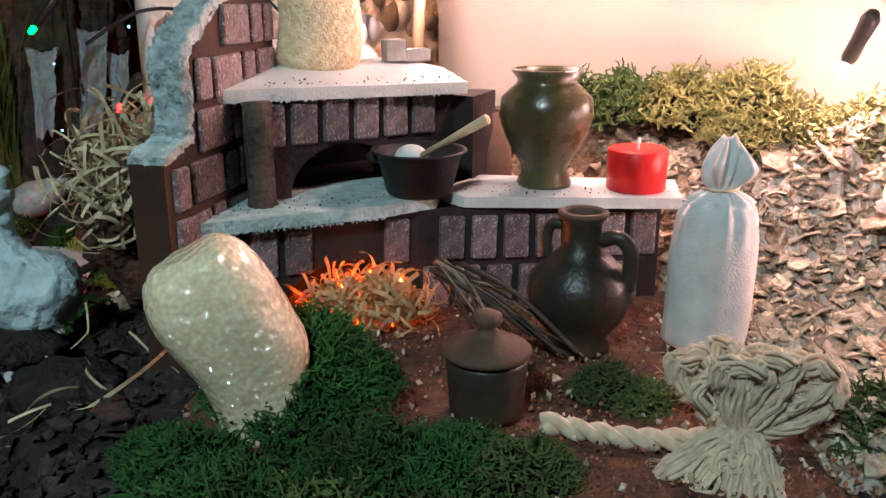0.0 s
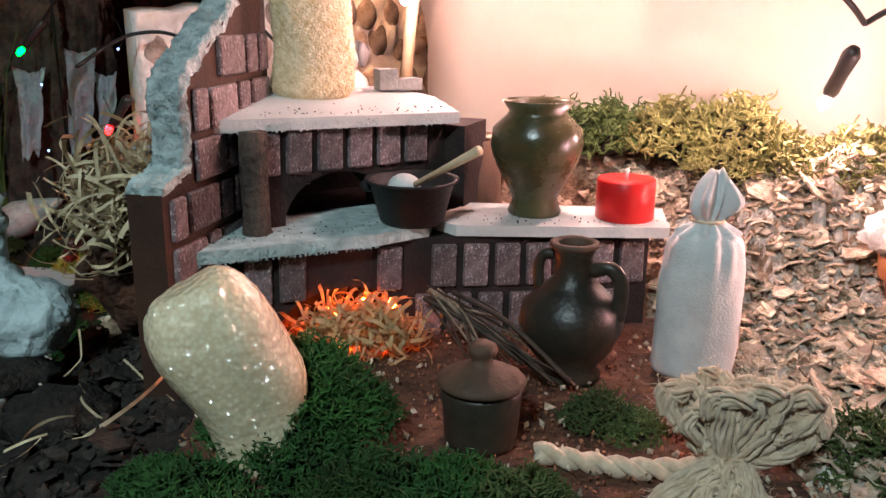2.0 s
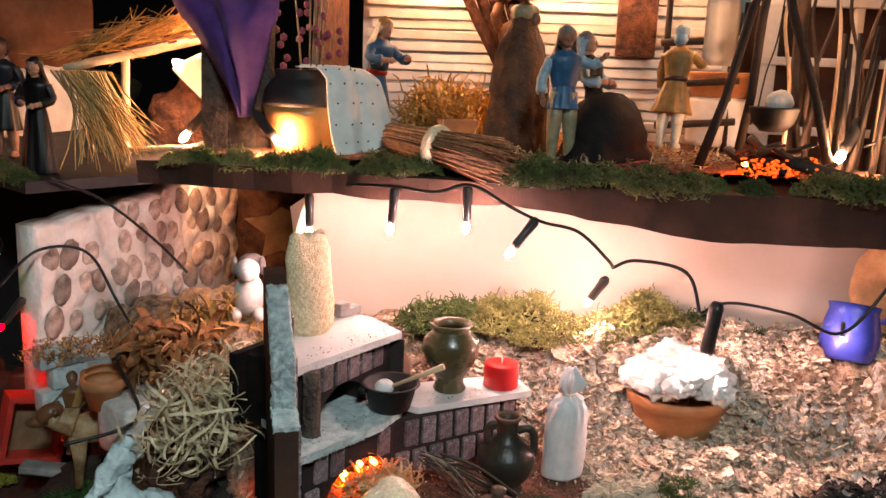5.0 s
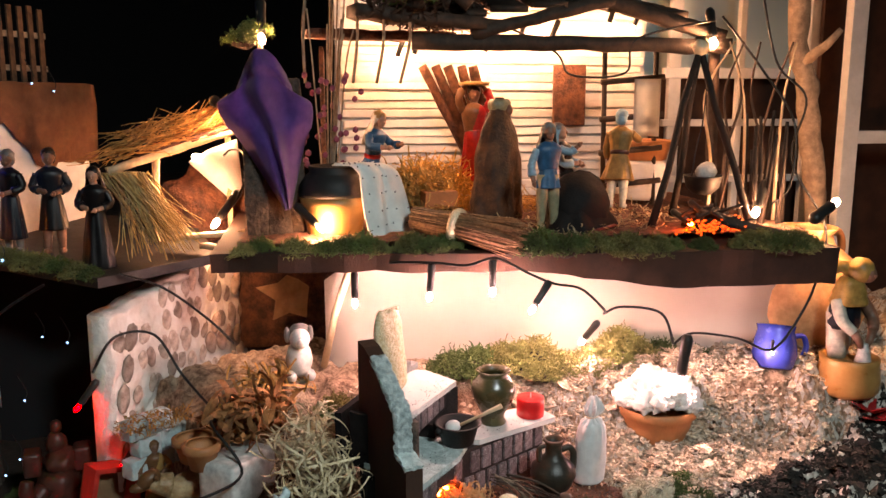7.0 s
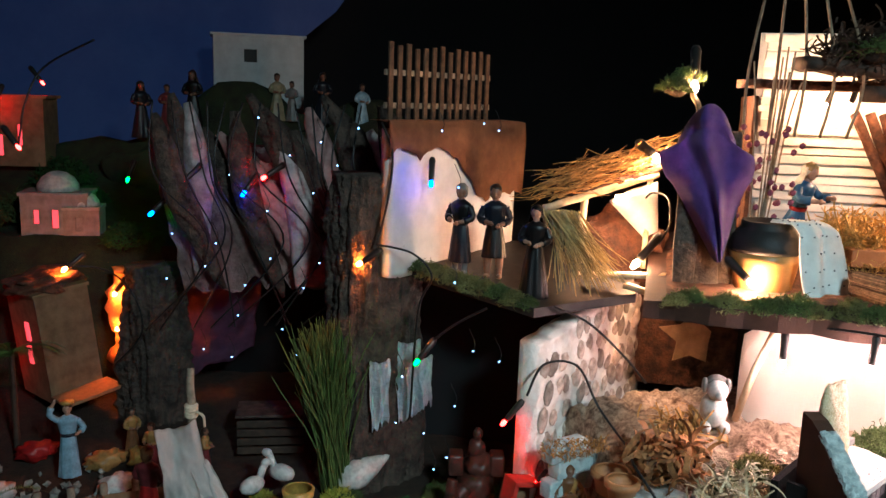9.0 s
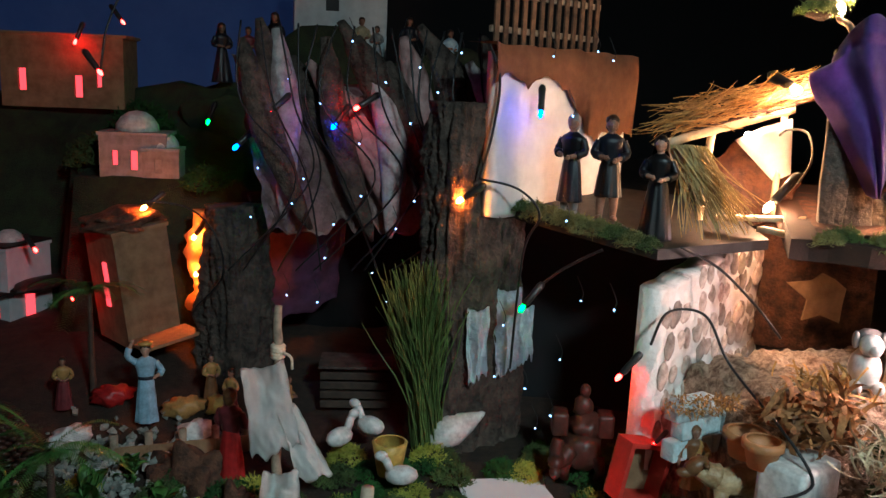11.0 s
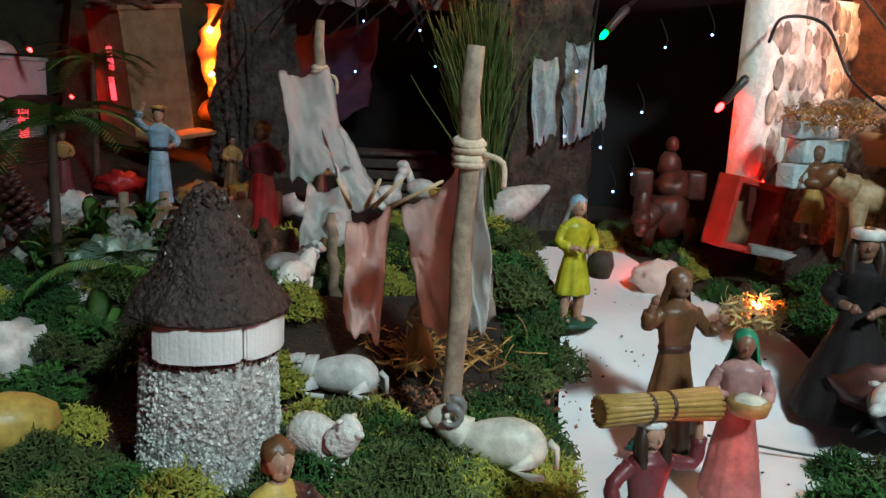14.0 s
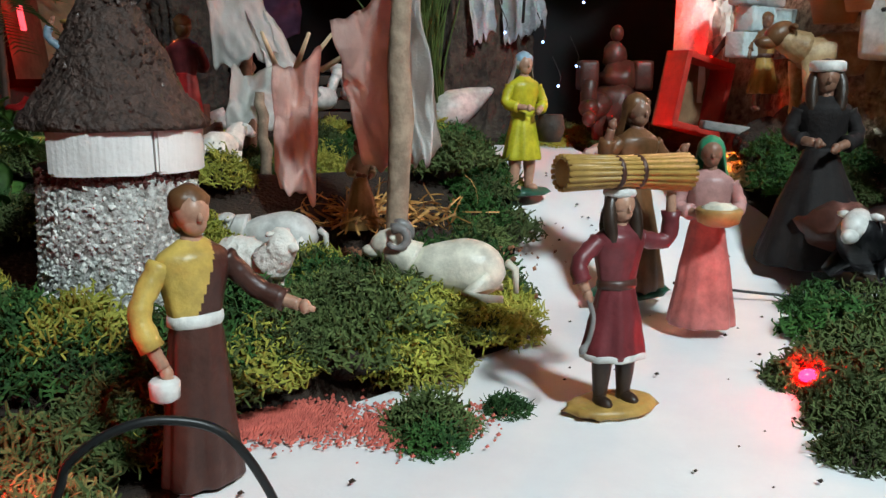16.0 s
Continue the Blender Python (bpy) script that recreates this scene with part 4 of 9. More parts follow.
part("handle", add_tube(bmesh.new(), curve([(-0.008, 0.004, 0.057), (-0.0125, 0.006, 0.056), (-0.0145, 0.007, 0.050), (-0.0140, 0.006, 0.041)], 6), 0.0026, 10), M["dkclay"], jug)
part("rim", add_lathe(bmesh.new(), [(0.0095, 0.0605), (0.0110, 0.0620), (0.0108, 0.0636), (0.0092, 0.0642), (0.0078, 0.0628), (0.0076, 0.0600)], 32, cap=False), M["brclay"], jug, "worn pale brown rim")

lid = thing("lidded_pot", "brown lidded clay pot at the edge of the moss", "pot", at(0.0165, 0.290, 0.176))
part("body", add_lathe(bmesh.new(), [(0.0, 0), (0.0135, 0), (0.0142, 0.003), (0.0150, 0.014), (0.0155, 0.022), (0.0145, 0.024), (0.0, 0.024)], 32), M["dkclay"], lid)
part("lid", add_lathe(bmesh.new(), [(0.0, 0.0245), (0.0165, 0.0245), (0.0172, 0.026), (0.016, 0.0275), (0.008, 0.0315), (0.0045, 0.033), (0.0035, 0.035), (0.0058, 0.0375), (0.0055, 0.040), (0.003, 0.0415), (0.0, 0.0418)], 32), M["brclay"], lid, "brown domed lid with a knob")


def sack(x, y, z, h, r, m, rz, lean, name, label, neck=True, rough=0.08):
    bm = bmesh.new()
    prof = [(0.0, 0), (0.62, 0.0), (0.9, 0.02), (1.0, 0.08), (1.02, 0.35), (0.97, 0.60), (0.88, 0.68), (0.6, 0.745), (0.36, 0.775), (0.34, 0.79), (0.50, 0.83), (0.56, 0.88), (0.42, 0.94), (0.2, 1.0), (0.0, 1.0)] if neck else \
        [(0.0, 0), (0.62, 0.0), (0.74, 0.02), (0.78, 0.07), (0.80, 0.15), (0.83, 0.26), (0.87, 0.36), (0.91, 0.46), (0.94, 0.55), (0.97, 0.64), (0.98, 0.73), (0.95, 0.81), (0.88, 0.88), (0.76, 0.94), (0.62, 0.98), (0.46, 1.0), (0.0, 1.0)]
    add_lathe(bm, [(p.x, p.y) for p in curve([(a * r, b * h, 0) for a, b in prof[1:-1]], 9)] if not neck else [(p.x, p.y) for p in curve([(a * r, b * h, 0) for a, b in prof[1:-1]], 5)], 90 if neck else 150, sy=0.75)
    for v in bm.verts:
        k = noise.noise(V((v.co.x * 60, v.co.y * 60, v.co.z * 45 + z * 90)))
        v.co += v.co.normalized() * k * r * rough
        if not neck:
            a = math.atan2(v.co.y, v.co.x)
            box = 1 + 0.09 * (1 - math.cos(4 * a)) * 0.5
            v.co.x, v.co.y = v.co.x * box, v.co.y * box
            v.co.x += 0.05 * r * math.sin(v.co.z / h * 5.2) - 0.20 * r * sm(0.50, 0.0, v.co.z / h) + 0.10 * r * math.exp(-((v.co.z / h - 0.42) / 0.2) ** 2)
            q = v.co.copy()
            v.co += q.normalized() * r * (0.05 * abs(noise.noise(q * 120)) + 0.016 * noise.noise(q * 330 + V((3, 1, 5))) + 0.012 * abs(noise.noise(q * 560)))
        if neck and v.co.z > 0.72 * h:
            a = math.atan2(v.co.y, v.co.x)
            u = sm(0.76, 0.90, v.co.z / h)
            f = 1 + 0.16 * math.cos(9 * a + 3 * k) + 0.22 * u * math.cos(3 * a + 1.2) + 0.12 * u * math.sin(5 * a)
            v.co.x, v.co.y = v.co.x * f + 0.10 * r * u, v.co.y * f
            v.co.z += 0.06 * h * u * noise.noise(V((math.cos(a) * 1.7, math.sin(a) * 1.7, 3)))
        if neck:
            a = math.atan2(v.co.y, v.co.x)
            fold = (0.05 * math.cos(7 * a + 4 * k) + 0.04 * math.sin(11 * a)) * sm(0.45, 0.72, v.co.z / h) * sm(0.80, 0.70, v.co.z / h)
            dent = 0.05 * noise.noise(V((v.co.x * 90, v.co.y * 90, v.co.z * 55))) + 0.10 * noise.noise(V((math.cos(a), math.sin(a), v.co.z * 28 + 7)))
            v.co.x, v.co.y = v.co.x * (1 + fold + dent), v.co.y * (1 + fold + dent)
    bmesh.ops.remove_doubles(bm, verts=bm.verts, dist=0.00005)
    if not neck:
        return solo(name, bm, m, label, "sack", at(x, y, z, rz, lean[0], lean[1]))
    e = thing(name, label, "sack", at(x, y, z, rz, lean[0], lean[1]))
    for nm, lo in (("gathered_top", True), ("body", False)):
        piece = bm.copy()
        gone = [f for f in piece.faces if (f.calc_center_median().z < 0.782 * h) == lo]
        bmesh.ops.delete(piece, geom=gone, context="FACES")
        part(nm, piece, m, e, "gathered cloth top" if lo else "")
    bm.free()
    part("tie", add_lathe(bmesh.new(), [(r * 0.37, 0.776 * h), (r * 0.42, 0.782 * h), (r * 0.37, 0.789 * h)], 24, sy=0.8), M["wool"], e, "thin pale string")
    return e


sack(0.118, 0.352, 0.176, 0.094, 0.0185, M["sackcloth"], 0, (0, 1), "flour_sack", "white cloth sack tied at the neck beside the oven", True, 0.045)
sack(-0.0590, 0.2765, 0.1730, 0.080, 0.0222, M["jute"], 10, (6, -19), "glossy_sack", "plump cream grain sack in clear shiny film by the oven", False, 0.13)
ss = thing("straw_sack", "flat upright straw-coloured woven sack on the mantel shelf", "sack", at(-0.0665, 0.4600, 0.2905, 20))
bm = bmesh.new()
rings = [(0.0, 0)] + [(1.0 - 0.25 * (1 - sm(-1, 4, k)), 0.00165 * k) for k in range(50)] + [(0.0, 0.0826)]
add_lathe(bm, [(max(0.001, r) * 0.0225, z) for r, z in rings], 120)
for v in bm.verts:
    t = v.co.z / 0.082
    a = math.atan2(v.co.y, v.co.x)
    row = round(v.co.z / 0.00165)
    f = 1 + 0.030 * math.sin(24 * a + 3.1416 * (row // 2)) + 0.014 * (row % 2) + 0.06 * noise.noise(v.co * 60)
    v.co.x = v.co.x * f * (1.04 - 0.10 * math.sin(3.0 * t)) * (1 - 0.22 * sm(0.75, 1.0, t)) + 0.0016 * math.sin(t * 5)
    v.co.y = v.co.y * f * (0.60 * max(0.0, 1 - t) ** 0.7 + 0.10)
    v.co.z += 0.002 * math.sin(v.co.x * 300) * t
part("body", bm, M["weave"], ss)
part("top_seam", add_tube(bmesh.new(), [(-0.0165 + 0.0033 * k, 0.0004 * (k % 2), 0.0822 + 0.0012 * math.sin(k * 1.7)) for k in range(11)], 0.0016, 8), M["weave"], ss, "stitched top seam")
bm = bmesh.new()
add_box(bm, (0, 0, 0.006), (0.012, 0.010, 0.012), bevel=0.001), add_box(bm, (0.013, 0, 0.003), (0.016, 0.010, 0.007), bevel=0.001)
solo("stone_step", bm, M["stone"], "small rough grey stone steps on the mantel shelf", "steps", at(-0.028, 0.487, 0.2930, 25), smooth=False)

# tassel of undyed wool with its twisted cord
tas = thing("wool_tassel", "fluffy beige wool tassel with a twisted cord", "tassel", at(0.1020, 0.261, 0.1815))
strand_ends = []


def yarn(name, pts, r, k, wave=0.0011):
    pts = [p + V((noise.noise(p * 180 + V((k, 0, 0))), noise.noise(p * 180 + V((0, k, 0))), noise.noise(p * 180 + V((0, 0, k))))) * wave * min(1, i / 4) for i, p in enumerate(pts)]
    strand_ends.append(pts)
    bm = bmesh.new()
    for q in range(11):
        ph, off, st = q * 2.4, r * (0.35 + 0.65 * (q % 4) / 3), 0.16 + 0.06 * (q % 3)
        line = []
        for i, p in enumerate(pts):
            d = (pts[min(i + 1, len(pts) - 1)] - pts[max(i - 1, 0)]).normalized()
            o1 = d.orthogonal().normalized()
            o2 = d.cross(o1)
            line.append(p + (o1 * math.cos(ph + st * i) + o2 * math.sin(ph + st * i)) * off * (1 + 0.5 * noise.noise(p * 150 + V((q, 0, 0)))))
        add_tube(bm, line, 0.00085, 5)
    part(name, bm, M["wool"], tas)


for k in range(19):
    a = math.radians(16 + 118 * (k + random.uniform(0, 1)) / 19)
    ln = random.uniform(0.0250, 0.0310) * (1 + 0.22 * max(0, math.cos(a)))
    q = V((math.cos(a) * ln * 1.1, random.uniform(-0.010, 0.014), math.sin(a) * ln * 1.02 + 0.003))
    o = V((-math.sin(a), random.uniform(-0.5, 0.5), math.cos(a))).normalized() * random.uniform(0.0036, 0.0068)
    side = V((0, 0.004 * math.sin(k), 0))
    yarn("yarn_loop", curve([(0, 0, 0), q * 0.4 + o * 0.6 + side, q * 0.8 + o, q * 1.0 + o * 0.4, q * 0.97 - o * 0.9, q * 0.7 - o, q * 0.35 - o * 0.5, (0.001, 0, 0.001)], 5), 0.0027, k, 0.0022)
for k in range(18):
    a = math.radians(random.uniform(188, 300))
    ln = random.uniform(0.026, 0.042)
    q = V((math.cos(a) * ln, math.sin(a) * ln * 0.75 - 0.004, -0.011 - random.uniform(0, 0.006)))
    yarn("yarn_end", curve([(0, 0, 0.002), q * 0.35 + V((0, -0.003, 0.0085)), q * 0.75 + V((0, 0, 0.006)), q], 6), 0.0028, 50 + k, 0.0018)
part("knot", add_ball(bmesh.new(), (0, -0.002, 0.001), (0.0075, 0.0065, 0.0065), rough=0.3, f=90), M["wool"], tas)
for ph in (0, 3.14):
    pts = [(-0.066 + 0.066 * t / 30, 0.010 - 0.010 * t / 30 + 0.0020 * math.cos(t * 0.8 + ph), 0.0005 - 0.004 * math.sin(t / 30 * 3.1) + 0.0020 * math.sin(t * 0.8 + ph)) for t in range(31)]
    part("cord_strand", add_tube(bmesh.new(), pts, 0.0025, 9), M["wool"], tas)
# stray wool fibres
rt = []
for pts in strand_ends:
    for _ in range(60):
        p = random.choice(pts[3:])
        rt.append(p + V((random.gauss(0, 0.0013), random.gauss(0, 0.0013), random.gauss(0, 0.0013))))
n = len(rt)
out = np.array(rt) * np.array([14, 6, 14]) + rng.normal(0, 0.7, (n, 3))
o = new("fibre", strands("fibre", M["wool"], np.array(rt), out, rng.uniform(0.004, 0.010, n), 0.00012, 0.6, seg=4, sides=3))
o.parent, o["kind"] = tas, "stuff"
amber = thing("amber_jar", "small brown glazed jar behind the shelf", "jar", at(0.022, 0.492, 0.214))
part("body", add_lathe(bmesh.new(), [(0.0, 0), (0.014, 0), (0.019, 0.012), (0.018, 0.03), (0.012, 0.042), (0.013, 0.05), (0.011, 0.05), (0.01, 0.042), (0.0, 0.03)], 28), M["brclay"], amber)

# ---------------------------------------------------------------- figurines: one plain painted mesh each
def figurine(name, label, p, h, rz, robe, top, skin="skin", hair="hair", veil=None, base=None, legs=None, flare=0.17, arms=None, sash=None, extra=None, lean=0.0, sleeve=None, long_hair=False, trim=None, knee=0.25, cuff=None):
    """A painted nativity figure. Body measures in parts of its height; it faces -y before rz."""
    keys, bm = [], bmesh.new()
    ph = (abs(p[0]) * 37 + abs(p[1]) * 53) % 6.28

    def ix(k):
        if k not in keys:
            keys.append(k)
        return keys.index(k)

    def skirt(prof, key, folds, sy, seg=56, lo=None, hi=None):
        """A turned shape whose folds deepen towards its lower end."""
        rings = []
        z0, z1 = prof[0][1], prof[-1][1]
        for r, z in prof:
            k = folds * (0.25 + 0.75 * max(0.0, (z1 - z) / (z1 - z0)))
            ring = []
            for i in range(seg):
                a = 6.2832 * i / seg
                w = math.sin(7 * a + ph + 2.5 * z) + 0.7 * math.sin(11 * a - ph * 2 - 3 * z) + 0.5 * math.sin(4 * a + 2 * ph)
                rr = r * (1 + k * w)
                ring.append(bm.verts.new((rr * math.cos(a), rr * math.sin(a) * sy, z)))
            rings.append(ring)
        for a, b in zip(rings, rings[1:]):
            for i in range(seg):
                bm.faces.new((a[i], a[(i + 1) % seg], b[(i + 1) % seg], b[i])).material_index = ix(key)
        bm.faces.new(list(reversed(rings[0]))).material_index = ix(key)
        bm.faces.new(rings[-1]).material_index = ix(key)

    if base:
        add_lathe(bm, [(0.0, 0), (0.16, 0), (0.178, 0.015), (0.165, 0.036), (0.14, 0.043), (0.0, 0.044)], 28, idx=ix(base), sx=1.25, sy=0.8, bumpy=0.2)
    hem = 0.02
    if legs:
        hem = knee
        for sx in (-0.062, 0.062):
            add_tube(bm, [(sx, 0.005, 0.03), (sx, 0.005, 0.08), (sx, 0, 0.18), (sx * 0.9, 0, 0.34), (sx * 0.75, 0, knee + 0.12)], [0.032, 0.031, 0.042, 0.055, 0.056], 12, idx=ix(legs))
            add_ball(bm, (sx * 1.1, -0.028, 0.052), (0.034, 0.064, 0.028), idx=ix(legs), sub=2)
    f0 = flare
    skirt([(f0 * 0.97, hem), (f0 * 1.0, hem + 0.008), (f0 * 0.97, hem + (0.53 - hem) * 0.12), (f0 * 0.97 + (0.09 - f0) * 0.25, hem + (0.53 - hem) * 0.36), (f0 + (0.09 - f0) * 0.5, hem + (0.53 - hem) * 0.6), (f0 + (0.09 - f0) * 0.78, hem + (0.53 - hem) * 0.82), (0.092, 0.53), (0.080, 0.575), (0.078, 0.59)], robe, 0.058, 0.74)
    if trim:
        skirt([(f0 * 1.0, hem - 0.004), (f0 * 1.035, hem + 0.004), (f0 * 1.025, hem + 0.022), (f0 * 0.99, hem + 0.026)], trim, 0.045, 0.74)
    skirt([(q.x, q.y) for q in curve([(0.080, 0.565, 0), (0.092, 0.60, 0), (0.102, 0.65, 0), (0.116, 0.71, 0), (0.124, 0.755, 0), (0.112, 0.79, 0), (0.075, 0.815, 0), (0.045, 0.835, 0)], 4)], top, 0.018, 0.62, 72)
    add_tube(bm, [(0, 0.004, 0.80), (0, 0.0, 0.86)], [0.036, 0.034], 14, idx=ix(skin))
    if sash:
        skirt([(0.084, 0.553), (0.093, 0.560), (0.096, 0.575), (0.093, 0.592), (0.084, 0.598)], sash, 0.02, 0.72, 40)
    # head: skull, jaw, nose
    add_ball(bm, (0, -0.004, 0.922), (0.056, 0.063, 0.064), idx=ix(skin), sub=3)
    add_ball(bm, (0, -0.020, 0.888), (0.041, 0.042, 0.044), idx=ix(skin), sub=3)
    add_tube(bm, [(0, -0.060, 0.925), (0, -0.070, 0.902), (0, -0.060, 0.894)], [0.006, 0.011, 0.008], 8, idx=ix(skin))
    if hair:
        add_ball(bm, (0, 0.010, 0.946), (0.064, 0.066, 0.060), idx=ix(hair), sub=3, rough=0.18, f=30)
        add_ball(bm, (0, 0.030, 0.900), (0.058, 0.042, 0.058), idx=ix(hair), sub=3, rough=0.18, f=50)
        if long_hair:
            for sx in (-1, 1):
                add_tube(bm, curve([(sx * 0.045, 0.0, 0.95), (sx * 0.062, -0.012, 0.90), (sx * 0.066, -0.028, 0.83), (sx * 0.058, -0.045, 0.755)], 5), [0.022 + 0.008 * math.sin(k / 15 * 3.0) for k in range(15)] + [0.012], 10, idx=ix(hair))
            add_ball(bm, (0, 0.045, 0.83), (0.07, 0.03, 0.10), idx=ix(hair), sub=3, rough=0.2, f=30)
    if veil:
        add_ball(bm, (0, 0.016, 0.934), (0.068, 0.068, 0.072), idx=ix(veil), sub=3)
        rows = []
        for r, z, dy in ((0.066, 0.945, 0.012), (0.072, 0.90, 0.018), (0.082, 0.85, 0.026), (0.10, 0.79, 0.034), (0.108, 0.72, 0.042), (0.104, 0.67, 0.046)):
            rows.append([bm.verts.new((r * math.cos(a) * (1 + 0.05 * math.sin(5 * a + 9 * z)), r * math.sin(a) * 0.72 + dy, z)) for a in [math.radians(-28 + 236 * k / 26) for k in range(27)]])
        for a, b in zip(rows, rows[1:]):
            for k in range(26):
                bm.faces.new((b[k], b[k + 1], a[k + 1], a[k])).material_index = ix(veil)
    arms = arms or (((-0.12, 0.0, 0.77), (-0.15, -0.02, 0.65), (-0.05, -0.13, 0.62)), ((0.12, 0.0, 0.77), (0.15, -0.02, 0.65), (0.05, -0.13, 0.60)))
    if sleeve:
        for f in bm.faces:
            c = f.calc_center_median()
            if f.material_index == keys.index(top) and c.z > 0.57 and c.x < 0.045 - 0.30 * (0.80 - c.z):
                f.material_index = ix(sleeve)
    for j, a in enumerate(arms):
        a = [V((a[0][0] * 0.88, a[0][1], a[0][2] - 0.005))] + [V(q) for q in a[1:]]
        pts = curve(a, 7)
        n = len(pts) - 1
        cut = max(3, int(n * 0.8))
        key = cuff or (sleeve if sleeve and j == 0 else top)
        add_tube(bm, pts[:cut + 1], [0.041 - 0.010 * math.sin(1.7 * k / cut) + 0.010 * (k / cut) ** 2 + 0.003 * math.sin(k * 2.3 + ph) for k in range(cut + 1)], 14, idx=ix(key))
        add_tube(bm, pts[cut - 1:], [0.024 - 0.004 * k / (n - cut + 1) for k in range(n - cut + 2)], 10, idx=ix(skin))
        d = (pts[-1] - pts[-2]).normalized()
        add_ball(bm, pts[-1] + d * 0.018, (0.021, 0.023, 0.027), idx=ix(skin), sub=2)
        add_tube(bm, [pts[-1] + d * 0.02, pts[-1] + d * 0.05 + V((0, -0.006, 0.0))], [0.017, 0.009], 8, idx=ix(skin))
    if extra:
        extra(bm, ix)
    bmesh.ops.scale(bm, vec=(h, h, h), verts=bm.verts)
    return solo(name, bm, [M[k] for k in keys], label, "figurine", at(p[0], p[1], p[2], rz, lean), group="nativity figurines")


# ---------------------------------------------------------------- stable on the upper floor
FL = 0.419
# back wall of whitewashed boards
bw = thing("wall_stable", "whitewashed board wall at the back of the stable", "wall", at(*hut(0.15, 0.455, 0.40), HUT), kind="structure")
part("panel", add_box(bmesh.new(), (0.25, 0.012, 0.17), (0.52, 0.008, 0.36)), M["white"], bw, smooth=False)
for k in range(24):
    plank = new("plank", mesh_of("plank", add_box(bmesh.new(), (0, 0, 0), (0.5 + random.uniform(-0.01, 0.01), 0.006, 0.0125), bevel=0.0015), M["white"], False))
    plank.parent, plank.matrix_local = bw, pose(0.25, 0.003 + random.uniform(-0.003, 0.002), 0.01 + 0.0145 * k + random.uniform(-0.0012, 0.0012), random.uniform(-14, 14), random.uniform(-0.7, 0.7), random.uniform(-0.5, 0.5))
side = thing("wall_stable_side", "dark side board of the stable", "wall", at(*hut(0.12, 0.24, 0.41), HUT), kind="structure")
part("panel", add_box(bmesh.new(), (0, 0.1, 0.12), (0.006, 0.2, 0.24), bevel=0.001), M["redbark"], side, smooth=False)

# roof: dark bark slabs over a front beam and two sloping rafters
roof = thing("stable_roof", "low roof of dark bark strips on rough beams", "roof", at(0, 0, 0))


def strip(name, a, b, w, t, m, parent, label=""):
    """A rough strip of bark or wood from a to b."""
    a, b = V(a), V(b)
    bm = bmesh.new()
    add_box(bm, (0, 0, 0), (1, 1, 1))
    bmesh.ops.subdivide_edges(bm, edges=[e for e in bm.edges if abs((e.verts[0].co - e.verts[1].co).x) > 0.5], cuts=14, use_grid_fill=True)
    q = (b - a).to_track_quat("X", "Z").to_matrix().to_4x4()
    L = (b - a).length
    for v in bm.verts:
        f = v.co.x * 9
        v.co = V(((v.co.x + 0.5) * L, v.co.y * w * (1 + 0.25 * wob(f, a.x * 40, v.co.y)), v.co.z * t * (1 + 0.35 * wob(f, a.y * 40, v.co.z + 5)) + 0.15 * t * wob(f * 0.6, a.x * 30, 2)))
    bmesh.ops.transform(bm, matrix=Matrix.Translation(a) @ q, verts=bm.verts)
    return part(name, bm, m, parent, label)


strip("front_beam", hut(0.24, 0.205, 0.655), hut(0.68, 0.195, 0.652), 0.018, 0.020, M["dkwood"], roof)
strip("rafter", hut(0.32, 0.20, 0.665), hut(0.515, 0.20, 0.712), 0.02, 0.016, M["dkwood"], roof)
strip("rafter", hut(0.50, 0.20, 0.712), hut(0.672, 0.20, 0.664), 0.02, 0.018, M["dkwood"], roof)
for k in range(7):
    s = 0.27 + 0.055 * k
    strip("bark_strip", hut(s - 0.01, 0.20 + random.uniform(-0.01, 0.01), 0.708 - 0.12 * abs(s - 0.47)), hut(s + 0.02, 0.50, 0.745), 0.05, 0.008, M["dkwood"], roof)
strip("bark_strip", hut(0.16, 0.17, 0.69), hut(0.36, 0.22, 0.675), 0.05, 0.016, M["dkwood"], roof)
strip("bark_strip", hut(0.10, 0.22, 0.665), hut(0.30, 0.27, 0.665), 0.05, 0.012, M["redbark"], roof)
strip("bark_strip", hut(0.30, 0.18, 0.70), hut(0.36, 0.17, 0.78), 0.03, 0.02, M["dkwood"], roof)
strip("corner_post", hut(0.667, 0.20, 0.42), hut(0.66, 0.20, 0.66), 0.012, 0.012, M["dkwood"], roof)
bm = bmesh.new()
for k in range(5):
    add_tube(bm, curve([hut(0.37 + 0.01 * k, 0.43, 0.42), hut(0.345 + 0.012 * k, 0.42, 0.5), hut(0.275 + 0.02 * k, 0.40, 0.63)], 6), 0.008, 7)
for v in bm.verts:
    v.co += V((wob(*v.co, 120), wob(v.co.y, v.co.z, v.co.x, 120), 0)) * 0.003
solo("bark_prop", bm, M["redbark"], "split bark prop leaning on the stable wall", "bark")
solo("cork_piece", add_box(bmesh.new(), (0, 0, 0), (0.055, 0.01, 0.10), bevel=0.003), M["redbark"], "piece of orange-brown cork fixed to the stable wall", "cork", at(*hut(0.525, 0.445, 0.585), HUT))

# lights of the stable
for s, d, z in ((0.255, 0.34, 0.640), (0.335, 0.30, 0.655), (0.425, 0.385, 0.665), (0.56, 0.36, 0.69)):
    bulb(hut(s, d, z), (0.1, -0.3, 1), "amberw")
for s, d, z in ((0.235, 0.415, 0.640), (0.375, 0.415, 0.648), (0.48, 0.410, 0.668), (0.61, 0.39, 0.69)):
    bulb(hut(s, d, z), (0.1, -0.5, 1), "amberw")
